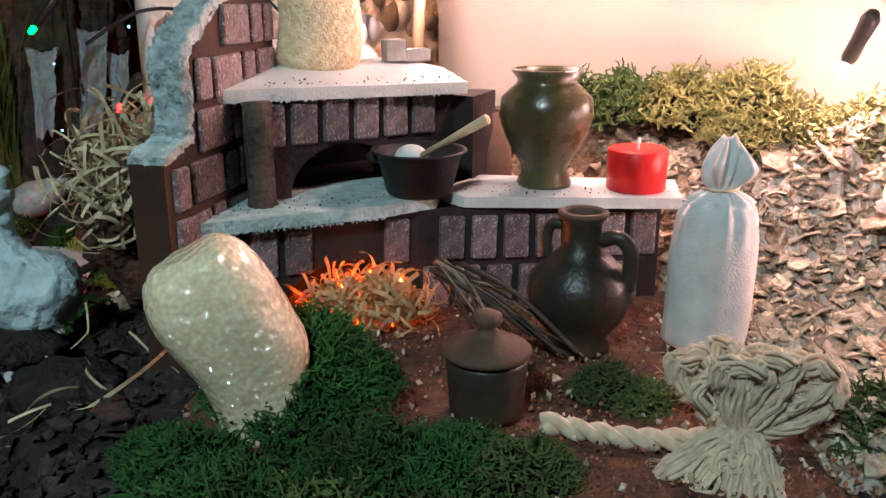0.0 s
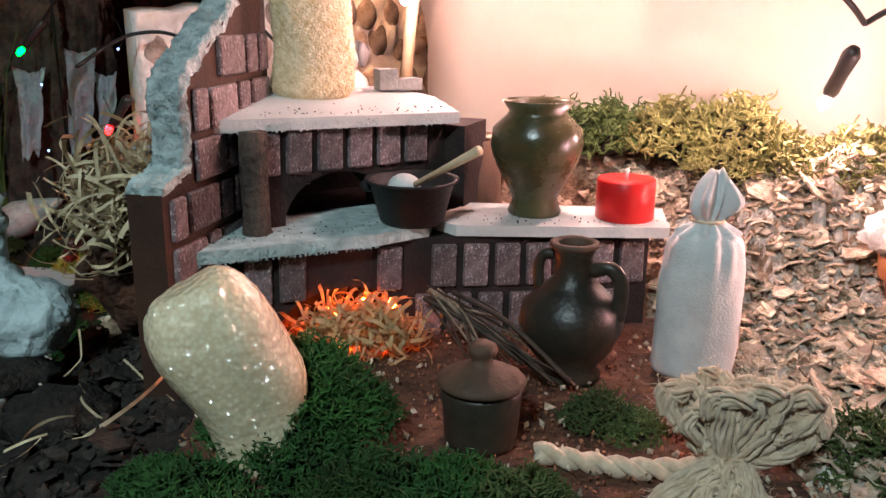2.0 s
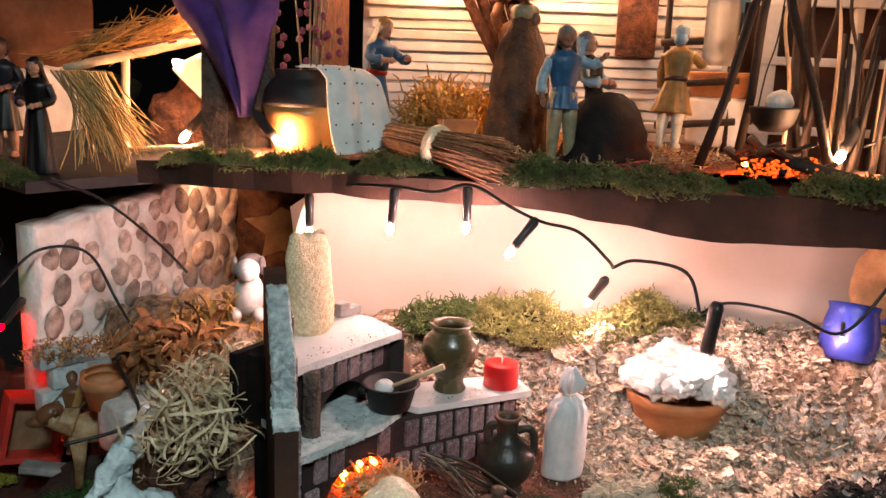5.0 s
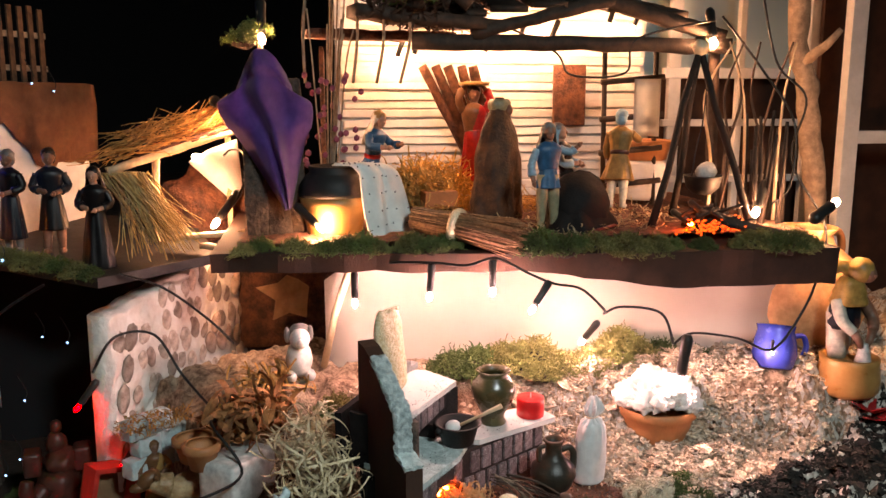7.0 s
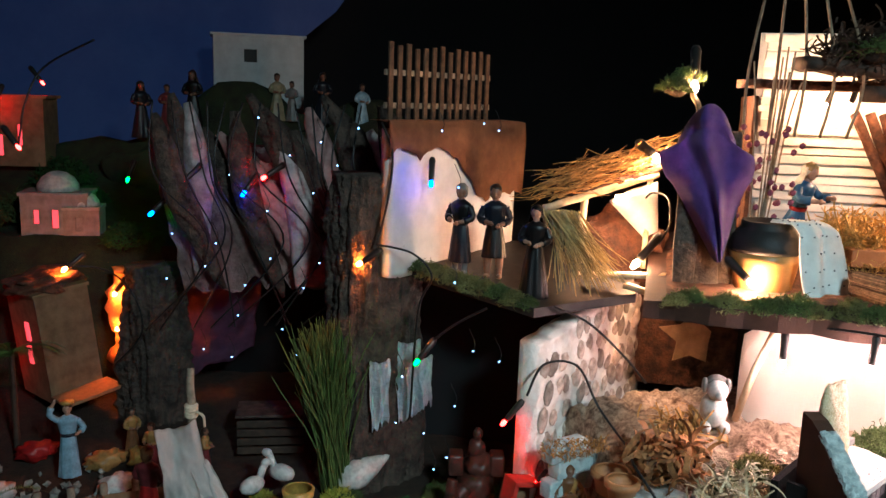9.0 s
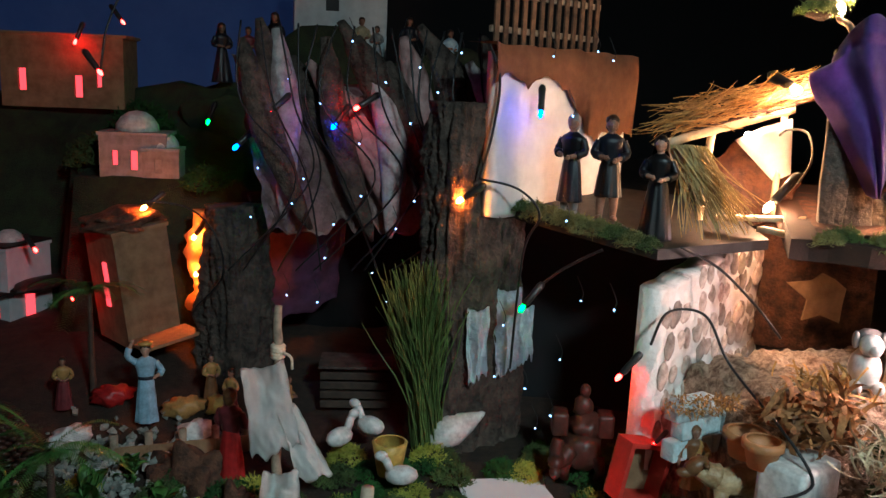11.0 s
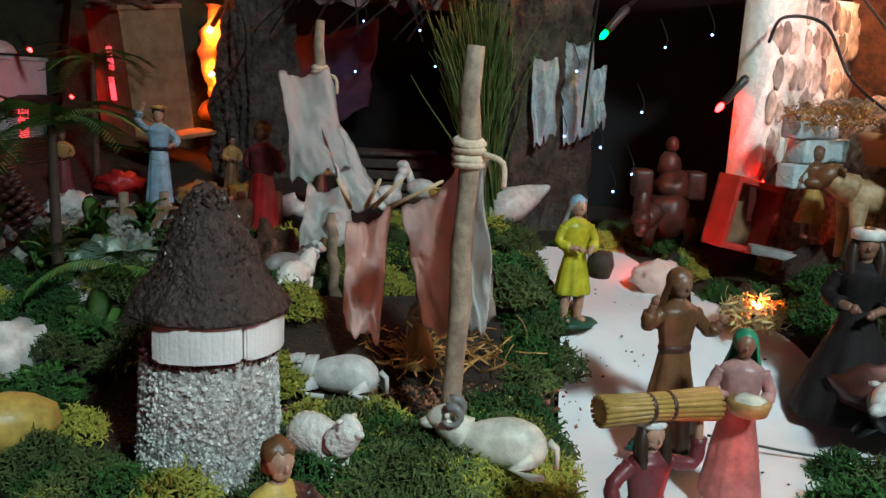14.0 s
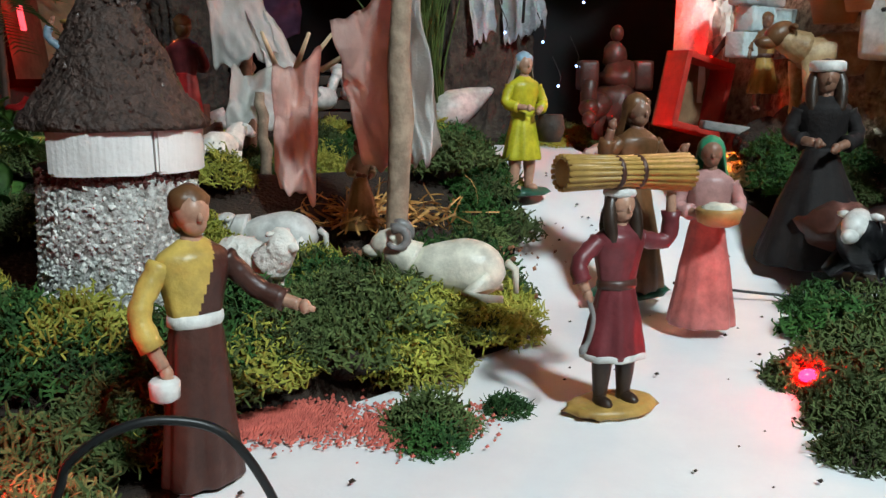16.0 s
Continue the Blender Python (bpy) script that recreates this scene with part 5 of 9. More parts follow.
# bulbs scaled up so their size stands for the bloom round them
bulb(hut(0.650, 0.180, 0.655), (0.3, 0.4, 0.9), "amberw", size=1.4)
bulb(hut(0.040, 0.262, 0.660), (0.2, 0.4, 1), "amberw", size=1.6)
bulb(hut(0.116, 0.052, 0.431), (-0.2, 0.6, 0.4), "amberw", size=1.2)
bulb(hut(0.672, 0.078, 0.436), (0.6, 0.2, 0.5), "amberw", size=1.5)
bulb(hut(0.757, 0.040, 0.452), (-1.0, -0.1, -0.25), "amberw", size=1.7)
cable(hut(0.26, 0.33, 0.67), hut(0.35, 0.29, 0.69), hut(0.43, 0.2, 0.645), hut(0.455, 0.19, 0.612), hut(0.53, 0.19, 0.615), hut(0.545, 0.19, 0.66), hut(0.65, 0.18, 0.685))
cable(hut(0.66, 0.18, 0.69), hut(0.70, 0.14, 0.62), hut(0.74, 0.12, 0.55), hut(0.73, 0.1, 0.47), hut(0.70, 0.09, 0.445))
cable(hut(0.71, 0.18, 0.75), hut(0.72, 0.14, 0.63), hut(0.755, 0.12, 0.58), hut(0.74, 0.12, 0.50), hut(0.77, 0.08, 0.42), hut(0.76, 0.06, 0.36))

# grotto lights along the front edge of the upper floor
GL = [((-0.020, 0.598, 0.346), (0.0, 0.0, 1)), ((0.033, 0.524, 0.360), (0.1, 0.0, 1)), ((0.086, 0.476, 0.367), (0, 0, 1)), ((0.106, 0.432, 0.352), (0.5, 0.0, 0.55)), ((0.213, 0.455, 0.291), (0.0, -0.35, 0.42)), ((0.262, 0.347, 0.258), (0.05, -0.1, 1))]
# the one at the cotton is enlarged for the strong glow there
for p, w in GL:
    bulb(p, w, size=1.5 if p[2] < 0.26 else 1.0)
cable((-0.09, 0.62, 0.405), (-0.02, 0.592, 0.392), (0.005, 0.56, 0.397), (0.034, 0.518, 0.400), (0.06, 0.49, 0.398), (0.086, 0.470, 0.406), (0.11, 0.44, 0.39), (0.135, 0.428, 0.378), (0.165, 0.415, 0.370), (0.192, 0.405, 0.345), (0.211, 0.420, 0.333))
cable((0.211, 0.420, 0.333), (0.225, 0.405, 0.342), (0.255, 0.372, 0.336), (0.264, 0.360, 0.300))
cable((0.264, 0.360, 0.300), (0.30, 0.36, 0.307), (0.345, 0.33, 0.300), (0.385, 0.305, 0.285), (0.43, 0.295, 0.33), (0.47, 0.30, 0.37))
bulb((0.40, 0.315, 0.275), (-0.2, -0.1, 1), size=0.45)

# trunk with a purple cloth
tp = thing("bark_stump", "dark split bark stump beside the stable", "bark stump", at(*hut(0.062, 0.105, 0.405), HUT))
for k, (x, w) in enumerate([(-0.022, 0.026), (0.004, 0.028), (0.026, 0.02)]):
    bm = add_box(bmesh.new(), (x, 0.004 * k, 0.10), (w, 0.022, 0.20), bevel=0.004)
    bmesh.ops.subdivide_edges(bm, edges=bm.edges[:], cuts=3, use_grid_fill=True)
    for v in bm.verts:
        v.co.x += 0.004 * wob(v.co.x, v.co.z, k, 30) - 0.10 * v.co.z * 0.15
        v.co.y += 0.004 * wob(v.co.y, v.co.z, k + 3, 60)
    part("slab", bm, M["greybark"], tp)
bm = bmesh.new()
N, K = 44, 50
g = []
for j in range(K + 1):
    t = j / K
    half = 0.027 + 0.006 * sm(0.0, 0.1, t) + 0.022 * sm(0.13, 0.26, t) - 0.008 * sm(0.28, 0.5, t) - 0.041 * max(0.0, (t - 0.42) / 0.58) ** 0.9
    row = []
    for i in range(N + 1):
        q = 2 * i / N - 1
        x = q * half + 0.030 * max(0.0, t - 0.25) - 0.004
        y = -0.036 - 0.012 * sm(0, 0.2, t) + 0.030 * q * q - 0.011 * math.exp(-((q + 0.25 - 0.75 * t) / 0.17) ** 2) * sm(0.1, 0.3, t) + 0.008 * math.exp(-((q + 0.62 - 0.9 * t) / 0.15) ** 2) + 0.008 * math.exp(-((q - 0.55 + 0.2 * t) / 0.16) ** 2) * sm(0.08, 0.2, t) * (1 - t) - 0.012 * sm(0.16, 0.1, t) * (1 - q * q) + 0.012 * wob(q, t * 2, 0, 1.7)
        row.append(bm.verts.new((x, y, 0.232 - 0.185 * t - (0.030 * q * q - 0.010 * abs(q) ** 3 * sm(0.1, 0.25, t)) * (1 - t))))
    g.append(row)
back = [bm.verts.new((V(v.co).x * 0.8, 0.03, v.co.z - 0.015)) for v in g[0]]
for i in range(N):
    bm.faces.new((g[0][i], g[0][i + 1], back[i + 1], back[i]))
    for j in range(K):
        bm.faces.new((g[j][i], g[j + 1][i], g[j + 1][i + 1], g[j][i + 1]))
bmesh.ops.solidify(bm, geom=bm.faces[:], thickness=0.0012)
solo("purple_cloth", bm, M["purple"], "purple felt cloth draped over the bark stump", "cloth", at(*hut(0.058, 0.105, 0.405), HUT))

solo("bare_twig", add_tube(bmesh.new(), curve([hut(0.05, 0.115, 0.585), hut(0.045, 0.18, 0.632), hut(0.038, 0.262, 0.652), hut(0.036, 0.275, 0.70)], 6), [0.004] * 12 + [0.003] * 6 + [0.0015], 8), M["wood"], "forked grey twig rising from the stump to the moss", "twig", group="bare twigs")

# large pot with a dotted cloth
pot = thing("large_pot", "large clay pot, black glazed above and ochre below", "pot", at(*hut(0.133, 0.10, 0.412)))
part("body", add_lathe(bmesh.new(), [(0.0, 0), (0.030, 0), (0.033, 0.004), (0.040, 0.04), (0.043, 0.052)], 40), M["honey"], pot, "ochre lower half")
part("shoulder", add_lathe(bmesh.new(), [(0.0432, 0.052), (0.0435, 0.056), (0.041, 0.068), (0.034, 0.078), (0.030, 0.081), (0.031, 0.088), (0.028, 0.089), (0.026, 0.08), (0.0, 0.078)], 40), M["black"], pot, "black glazed shoulder and rim")
bm = bmesh.new()
g = []
for j in range(25):
    t = j / 24
    row = []
    for i in range(15):
        q = i / 14 - 0.5
        w = 0.030 + 0.030 * t
        x = 0.010 + 0.040 * min(1, t * 2.2) ** 0.8 + 0.035 * max(0, t - 0.35) + q * w * 1.0
        z = 0.094 - 0.085 * sm(0.28, 1.05, t) - 0.004 * abs(q)
        y = -0.022 - 0.010 * t + q * w * 0.75 + 0.003 * math.sin(14 * q + 2 * t)
        row.append(bm.verts.new((x + 0.003 * math.sin(10 * q + 5 * t), y, z)))
    g.append(row)
for j in range(24):
    for i in range(14):
        bm.faces.new((g[j][i], g[j][i + 1], g[j + 1][i + 1], g[j + 1][i]))
spots = [g[j][i].co.copy() for j in range(3, 24, 3) for i in range(1 + (j // 3) % 2, 14, 3)]
bmesh.ops.recalc_face_normals(bm, faces=bm.faces)
bmesh.ops.solidify(bm, geom=bm.faces[:], thickness=0.0012)
cl = thing("dotted_cloth", "white cloth with small dark dots hung over the large pot", "cloth", at(*hut(0.133, 0.10, 0.412), HUT))
part("cloth", bm, M["linen"], cl)
dot = mesh_of("dot", add_ball(bmesh.new(), (0, 0, 0), 0.0011, sub=1), M["navy"])
for c in spots:
    o = new("dot", dot)
    o.parent, o.location = cl, c + V((0.0006, -0.0006, 0.0006))

# broom-like bundle at the edge
def bundle(name, a, b, r, n, m, label, tie=0.4):
    a, b = V(a), V(b)
    d = (b - a)
    e = thing(name, label, "bundle", at(*a))
    o1 = d.orthogonal().normalized()
    o2 = d.cross(o1).normalized()
    rt, dr, ln = [], [], []
    for k in range(n):
        q, an = r * math.sqrt(random.random()), random.uniform(0, 6.283)
        off = o1 * math.cos(an) * q + o2 * math.sin(an) * q
        rt.append(tuple(off * 0.75 - d * random.uniform(0, 0.06)))
        dr.append(tuple(d.normalized() + off * 1.6))
        ln.append(d.length * random.uniform(0.9, 1.08))
    st = new("stalk", strands("stalk", m, rt, dr, ln, 0.0009, 0.03, seg=4, sides=4, taper=1.0))
    st.parent = e
    st["kind"] = "stuff"
    part("tie", add_lathe(bmesh.new(), [(r * 1.12, -0.004), (r * 1.2, 0), (r * 1.12, 0.004)], 20, m=Matrix.Translation(d * tie) @ d.to_track_quat("Z", "Y").to_matrix().to_4x4()), M["jute"], e, "twine tie")
    return e


bundle("twig_broom", hut(0.232, 0.06, 0.438), hut(0.340, -0.014, 0.424), 0.019, 300, mat("brown_twigs", (0.36, 0.20, 0.10), (0.18, 0.09, 0.045), 0.7, 200, 0, islands=True, vary=0.4), "tied bundle of brown twigs lying at the board's edge")

HAY = mat("golden_hay", (0.82, 0.56, 0.20), (0.60, 0.36, 0.10), 0.55, 200, 0, islands=True, vary=0.3)
nest("hay_heap", HAY, tuple(hut(0.275, 0.32, 0.452)), (0.07, 0.05, 0.036), 900, 0.045, 0.0013, "heap of golden hay on the stable floor", "hay", 0.4)
nest("floor_litter", M["strawg"], tuple(hut(0.46, 0.16, 0.421)), (0.20, 0.12, 0.006), 520, 0.018, 0.0009, "pale chopped straw and splinters littering the stable floor", "straw", 0.4, 0.2)
nest("roof_moss", M["dkwood"], tuple(hut(0.255, 0.20, 0.705)), (0.10, 0.04, 0.030), 520, 0.045, 0.0016, "dark tangled twigs and moss piled on the stable roof", "twigs", 0.5)
nest("hay_floor", HAY, tuple(hut(0.36, 0.30, 0.425)), (0.12, 0.09, 0.008), 500, 0.04, 0.0008, "hay scattered on the stable floor", "hay", 0.3, 0.15)
solo("manger_box", add_box(bmesh.new(), (0, 0, 0.012), (0.05, 0.03, 0.024), bevel=0.002), M["terra"], "small brown crib box in the hay", "crib", at(*hut(0.285, 0.275, FL + 0.005), HUT + 10), smooth=False)

# figures in the stable
figurine("shepherd_figurine", "figurine in a blue vest, pale shirt and khaki trousers", hut(0.396, 0.078, 0.414), 0.138, HUT + 8, "bluev", "bluev", "skind", "grey", legs="khaki", flare=0.115, knee=0.42, cuff="lblue",
         arms=(((-0.12, 0, 0.77), (-0.165, -0.01, 0.62), (-0.16, -0.06, 0.48)), ((0.12, 0, 0.77), (0.2, -0.03, 0.74), (0.26, -0.05, 0.79))), veil="grey")
bm = bmesh.new()
cloak = [(p.x, p.y) for p in curve([(0.0415, 0.0, 0), (0.0425, 0.004, 0), (0.0405, 0.03, 0), (0.0385, 0.06, 0), (0.0365, 0.09, 0), (0.0310, 0.112, 0), (0.0225, 0.132, 0), (0.0150, 0.146, 0), (0.0125, 0.156, 0), (0.0065, 0.164, 0)], 4)]
add_lathe(bm, cloak, 72, sy=0.78)
for v in bm.verts:
    a, t = math.atan2(v.co.y, v.co.x), v.co.z / 0.164
    f = 1 + (0.045 * math.sin(9 * a + 3 * t) + 0.03 * math.sin(5 * a - 2 * t)) * (1 - t) + 0.10 * noise.noise(v.co * 60) + 0.05 * noise.noise(v.co * 150) - 0.10 * max(0.0, math.cos(a - 0.6)) * sm(0.5, 0.8, t)
    v.co.x, v.co.y = v.co.x * f + 0.006 * t, v.co.y * f
add_lathe(bm, [(0.0135, 0.146), (0.0165, 0.150), (0.0168, 0.158), (0.0130, 0.162)], 30, idx=2, flute=6, depth=0.07, sy=0.85, m=Matrix.Translation((0.006, 0, 0)))
add_ball(bm, (0.010, -0.0125, 0.147), (0.0065, 0.0055, 0.008), sub=2, idx=3)
CLOAK = mat("dark_brown_felt", (0.115, 0.055, 0.026), (0.022, 0.013, 0.010), 0.62, 34, 0.6, fine=300, dist=0.003, spec=0.3)
solo("cloaked_figurine", bm, [CLOAK, CLOAK, M["khaki"], M["skind"]], "tall bell-shaped figurine in a dark brown cloak", "figurine", at(*hut(0.355, 0.20, 0.418), HUT + 50), group="nativity figurines")
figurine("seated_figurine", "figurine in a wide black skirt and pale scarf", hut(0.446, 0.112, 0.408), 0.145, HUT + 60, "coal", "navy", "skin", "grey", veil="lblue", flare=0.46, lean=-12, trim="maroon", cuff="lblue",
         extra=lambda bm, ix: add_ball(bm, (0.0, -0.04, 0.22), (0.34, 0.29, 0.34), idx=ix("coal"), sub=3, rough=0.12))
figurine("ochre_figurine", "figurine in an ochre tunic and blue turban walking", hut(0.527, 0.20, 0.425), 0.142, HUT + 150, "tan", "tan", "skind", "lblue", legs="creamf", flare=0.16, knee=0.30, lean=10, sash="dkbrown",
         arms=(((-0.12, 0, 0.77), (-0.16, -0.1, 0.72), (-0.1, -0.22, 0.76)), ((0.12, 0, 0.77), (0.15, -0.08, 0.62), (0.12, -0.14, 0.5))))
figurine("red_figurine", "figurine in a red and brown robe carrying a tray overhead", hut(0.352, 0.37, 0.435), 0.165, HUT, "wred", "wred", "skind", "hair", flare=0.13, sleeve="brown",
         arms=(((-0.12, 0, 0.77), (-0.15, -0.03, 0.88), (-0.08, 0, 1.0)), ((0.12, 0, 0.77), (0.15, -0.03, 0.88), (0.08, 0, 1.0))), extra=lambda bm, ix: add_lathe(bm, [(0.0, 1.0), (0.14, 1.0), (0.15, 1.03), (0.0, 1.04)], 20, idx=ix("tan")))
figurine("kneeling_figurine", "kneeling figurine in a blue dress and cream veil", hut(0.172, 0.265, 0.418), 0.150, HUT + 50, "bluev", "bluev", "skin", "tan", veil="creamf", flare=0.24, lean=14, sash="wred",
         arms=(((-0.12, 0, 0.77), (-0.17, -0.08, 0.70), (-0.10, -0.22, 0.72)), ((0.12, 0, 0.77), (0.17, -0.08, 0.70), (0.10, -0.22, 0.74))))

# cooking tripod, cauldron, fire
CHAR = mat("charred_wood", (0.030, 0.020, 0.015), (0.012, 0.009, 0.008), 0.8, 70, 0.7, fine=220)
tri = thing("cooking_tripod", "tripod of dark sticks over the fire", "tripod", at(0, 0, 0))
apex = hut(0.605, 0.12, 0.645)
for f in (hut(0.537, 0.09, 0.418), hut(0.662, 0.07, 0.415), hut(0.60, 0.175, 0.42)):
    top = apex + (apex - f) * 0.06
    part("leg", add_tube(bmesh.new(), [f, f.lerp(top, 0.3) + V((0.003, 0, 0)), f.lerp(top, 0.65) + V((-0.002, 0.002, 0)), top], [0.0052, 0.0046, 0.0048, 0.0038], 9), CHAR, tri)
part("binding", add_ball(bmesh.new(), apex, (0.011, 0.011, 0.012), rough=0.2), M["jute"], tri, "cord binding")
cal = thing("cauldron", "small black cauldron with a white ladle hung from the tripod", "cauldron", at(*hut(0.617, 0.12, 0.455)))
part("bowl", add_lathe(bmesh.new(), [(0.0, 0), (0.012, 0.001), (0.021, 0.01), (0.0245, 0.024), (0.0255, 0.026), (0.0235, 0.025), (0.019, 0.012), (0.0, 0.006)], 30), M["black"], cal)
part("bail", add_tube(bmesh.new(), curve([(-0.024, 0, 0.025), (-0.018, 0, 0.06), (-0.006, 0, 0.1), (0, 0, 0.185)], 6), 0.0009, 6), M["black"], cal)
part("ladle", add_ball(bmesh.new(), (0.004, -0.002, 0.03), (0.017, 0.012, 0.014), rough=0.15), M["whitef"], cal, "white ladle bowl")
fire = thing("camp_fire", "pile of charred sticks with glowing red embers", "fire", at(*hut(0.60, 0.06, 0.416)))
for k in range(44):
    a, ln = random.uniform(0, 6.28), random.uniform(0.03, 0.06)
    p = V((math.cos(a) * 0.045 * random.random(), math.sin(a) * 0.03 * random.random(), random.uniform(0.0, 0.026)))
    d = V((math.cos(a * 3), math.sin(a * 3), random.uniform(0.0, 0.5))) * ln * 0.5
    part("charred_stick", add_tube(bmesh.new(), [p - d * 0.8, p + d], [0.0025, 0.002], 6), CHAR, fire)
EMBER = mat("glowing_embers", (0.8, 0.12, 0.02), (0.05, 0.01, 0.005), 0.7, 220, 0.6, emit=2.0, ecol=(1, 0.095, 0.012))
bm = bmesh.new()
for k in range(230):
    add_ball(bm, (random.gauss(0, 0.022), random.gauss(-0.008, 0.012), random.uniform(0.001, 0.018)), (0.0020, 0.0016, 0.0013), sub=1, rough=0.5, f=90)
part("ember_bed", bm, EMBER, fire, "glowing orange-red embers")["kind"] = "stuff"
bulb(hut(0.595, 0.050, 0.434), (0.2, 1, 0.5), "ledf")
bulb(hut(0.622, 0.055, 0.430), (0.3, 1, 0.3), "ledf")
bulb(hut(0.572, 0.052, 0.428), (0.3, 1, 0.3), "ledf")
solo("fallen_log", add_tube(bmesh.new(), [hut(0.585, 0.055, 0.440), hut(0.64, 0.03, 0.424), hut(0.70, 0.01, 0.412)], [0.006, 0.0065, 0.006], 9), M["dkwood"], "dark charred log lying across the fire", "log")

# ladder rack with a towel, terracotta pot, upright sticks
rack = thing("ladder_rack", "dark wooden ladder rack standing in the stable", "rack", at(*hut(0.535, 0.30, FL), HUT))
for x in (0.005, 0.085):
    part("upright", add_tube(bmesh.new(), [(x, 0, 0), (x, 0.01, 0.24)], 0.004, 8), M["dkwood"], rack)
for z in (0.03, 0.08, 0.13, 0.185):
    part("rung", add_tube(bmesh.new(), [(-0.004, -0.004, z), (0.094, -0.004, z + 0.008)], 0.0045, 8), M["dkwood"], rack)
bm = bmesh.new()
g = [[bm.verts.new((0.045 + 0.04 * i / 8, -0.012 - 0.002 * math.sin(i), 0.19 - 0.085 * j / 8)) for i in range(9)] for j in range(9)]
for j in range(8):
    for i in range(8):
        bm.faces.new((g[j][i], g[j + 1][i], g[j + 1][i + 1], g[j][i + 1]))
bmesh.ops.solidify(bm, geom=bm.faces[:], thickness=0.0015)
solo("towel", bm, M["linen"], "white linen towel hung on the ladder rack", "towel", at(*hut(0.535, 0.30, FL), HUT))
tpt = thing("glazed_crock", "orange glazed bowl on a white crock", "crock", at(*hut(0.617, 0.335, 0.425)))
part("crock", add_lathe(bmesh.new(), [(0.0, 0), (0.034, 0), (0.037, 0.006), (0.037, 0.055), (0.034, 0.06), (0.0, 0.06)], 32), M["white"], tpt)
part("bowl", add_lathe(bmesh.new(), [(0.0, 0.061), (0.034, 0.061), (0.040, 0.085), (0.043, 0.09), (0.041, 0.092), (0.036, 0.088), (0.03, 0.07), (0.0, 0.068)], 32), M["terra"], tpt, "orange glazed bowl")
for k in range(7):
    s = 0.640 + 0.016 * k
    solo("bent_twig", add_tube(bmesh.new(), curve([hut(s, 0.15 + 0.008 * (k % 3), 0.414), hut(s + 0.014 * math.sin(k * 2.1), 0.15, 0.50), hut(s - 0.010 * math.cos(k * 1.7), 0.155, 0.585), hut(s + 0.030 * math.sin(k * 1.3 + 1), 0.15, 0.655)], 7), [0.0026 - 0.00006 * i for i in range(22)], 7), M["pale"] if k % 3 == 0 else M["dkwood"], "thin bent twig standing behind the fire", "twig", group="bent twigs")
for k in range(17):
    s, d = 0.665 + 0.085 * random.random(), 0.08 + 0.12 * random.random()
    a = hut(s, d, 0.412)
    b = hut(s + random.uniform(-0.012, 0.012), d + random.uniform(-0.01, 0.01), 0.412 + random.uniform(0.07, 0.16))
    solo("fence_stick", add_tube(bmesh.new(), [a, (a + b) / 2 + V((0.001, 0, 0)), b], [0.0034, 0.0032, 0.0022], 8), CHAR, "dark upright stick of a rough fence", "stick", group="fence sticks")

# tall crooked trunk, white lattice and teal panel behind
bm = add_tube(bmesh.new(), curve([hut(0.836, 0.22, 0.24), hut(0.842, 0.22, 0.42), hut(0.825, 0.22, 0.52), hut(0.812, 0.22, 0.60), hut(0.795, 0.22, 0.66), hut(0.79, 0.22, 0.80)], 6), 0.0155, 14)
for v in bm.verts:
    v.co += V((wob(*v.co, 45), wob(v.co.y, v.co.z, v.co.x, 45), 0)) * 0.005
tr = thing("bare_branch", "crooked pale bare branch standing like a tree trunk", "trunk", at(0, 0, 0))
part("stem", bm, M["wood"], tr)
part("stub", add_tube(bmesh.new(), [hut(0.80, 0.215, 0.63), hut(0.822, 0.19, 0.655), hut(0.835, 0.18, 0.675)], [0.009, 0.006, 0.004], 8), M["wood"], tr)
win = thing("window_1", "white-painted glazing bars of a cupboard behind the scene", "window", at(*hut(0.70, 0.48, 0.2), HUT), kind="structure")
for x, z, sx, sz in ((0.02, 0.35, 0.022, 0.7), (0.14, 0.35, 0.012, 0.7), (0.275, 0.35, 0.022, 0.7), (0.15, 0.338, 0.30, 0.012), (0.15, 0.423, 0.30, 0.018), (0.15, 0.24, 0.30, 0.012)):
    part("window_frame", add_box(bmesh.new(), (x, -0.002 * (sx > sz), z), (sx, 0.014, sz), bevel=0.002), M["white"], win, smooth=False)
part("backing", add_box(bmesh.new(), (0.16, 0.03, 0.21), (0.34, 0.006, 0.42)), M["card"], win, "dark brown panel", smooth=False)
slab("wall_teal", M["teal"], "pale teal painted wall behind the stable", "wall", tuple(hut(1.05, 0.56, 0.75)), (1.0, 0.02, 0.7), HUT)
post = thing("window_2", "white-painted window post with a cross bar", "window", at(*hut(0.935, 0.30, 0.2), HUT), kind="structure")
part("window_frame", add_box(bmesh.new(), (0, 0, 0.3), (0.026, 0.02, 0.75), bevel=0.002), M["white"], post, smooth=False)
part("window_frame", add_box(bmesh.new(), (0.10, 0.004, 0.32), (0.19, 0.014, 0.02), bevel=0.002), M["white"], post, smooth=False)
slab("wall_brown", M["card"], "dark brown panel beside the white window post", "wall", tuple(hut(1.12, 0.42, 0.45)), (0.34, 0.01, 0.62), HUT)

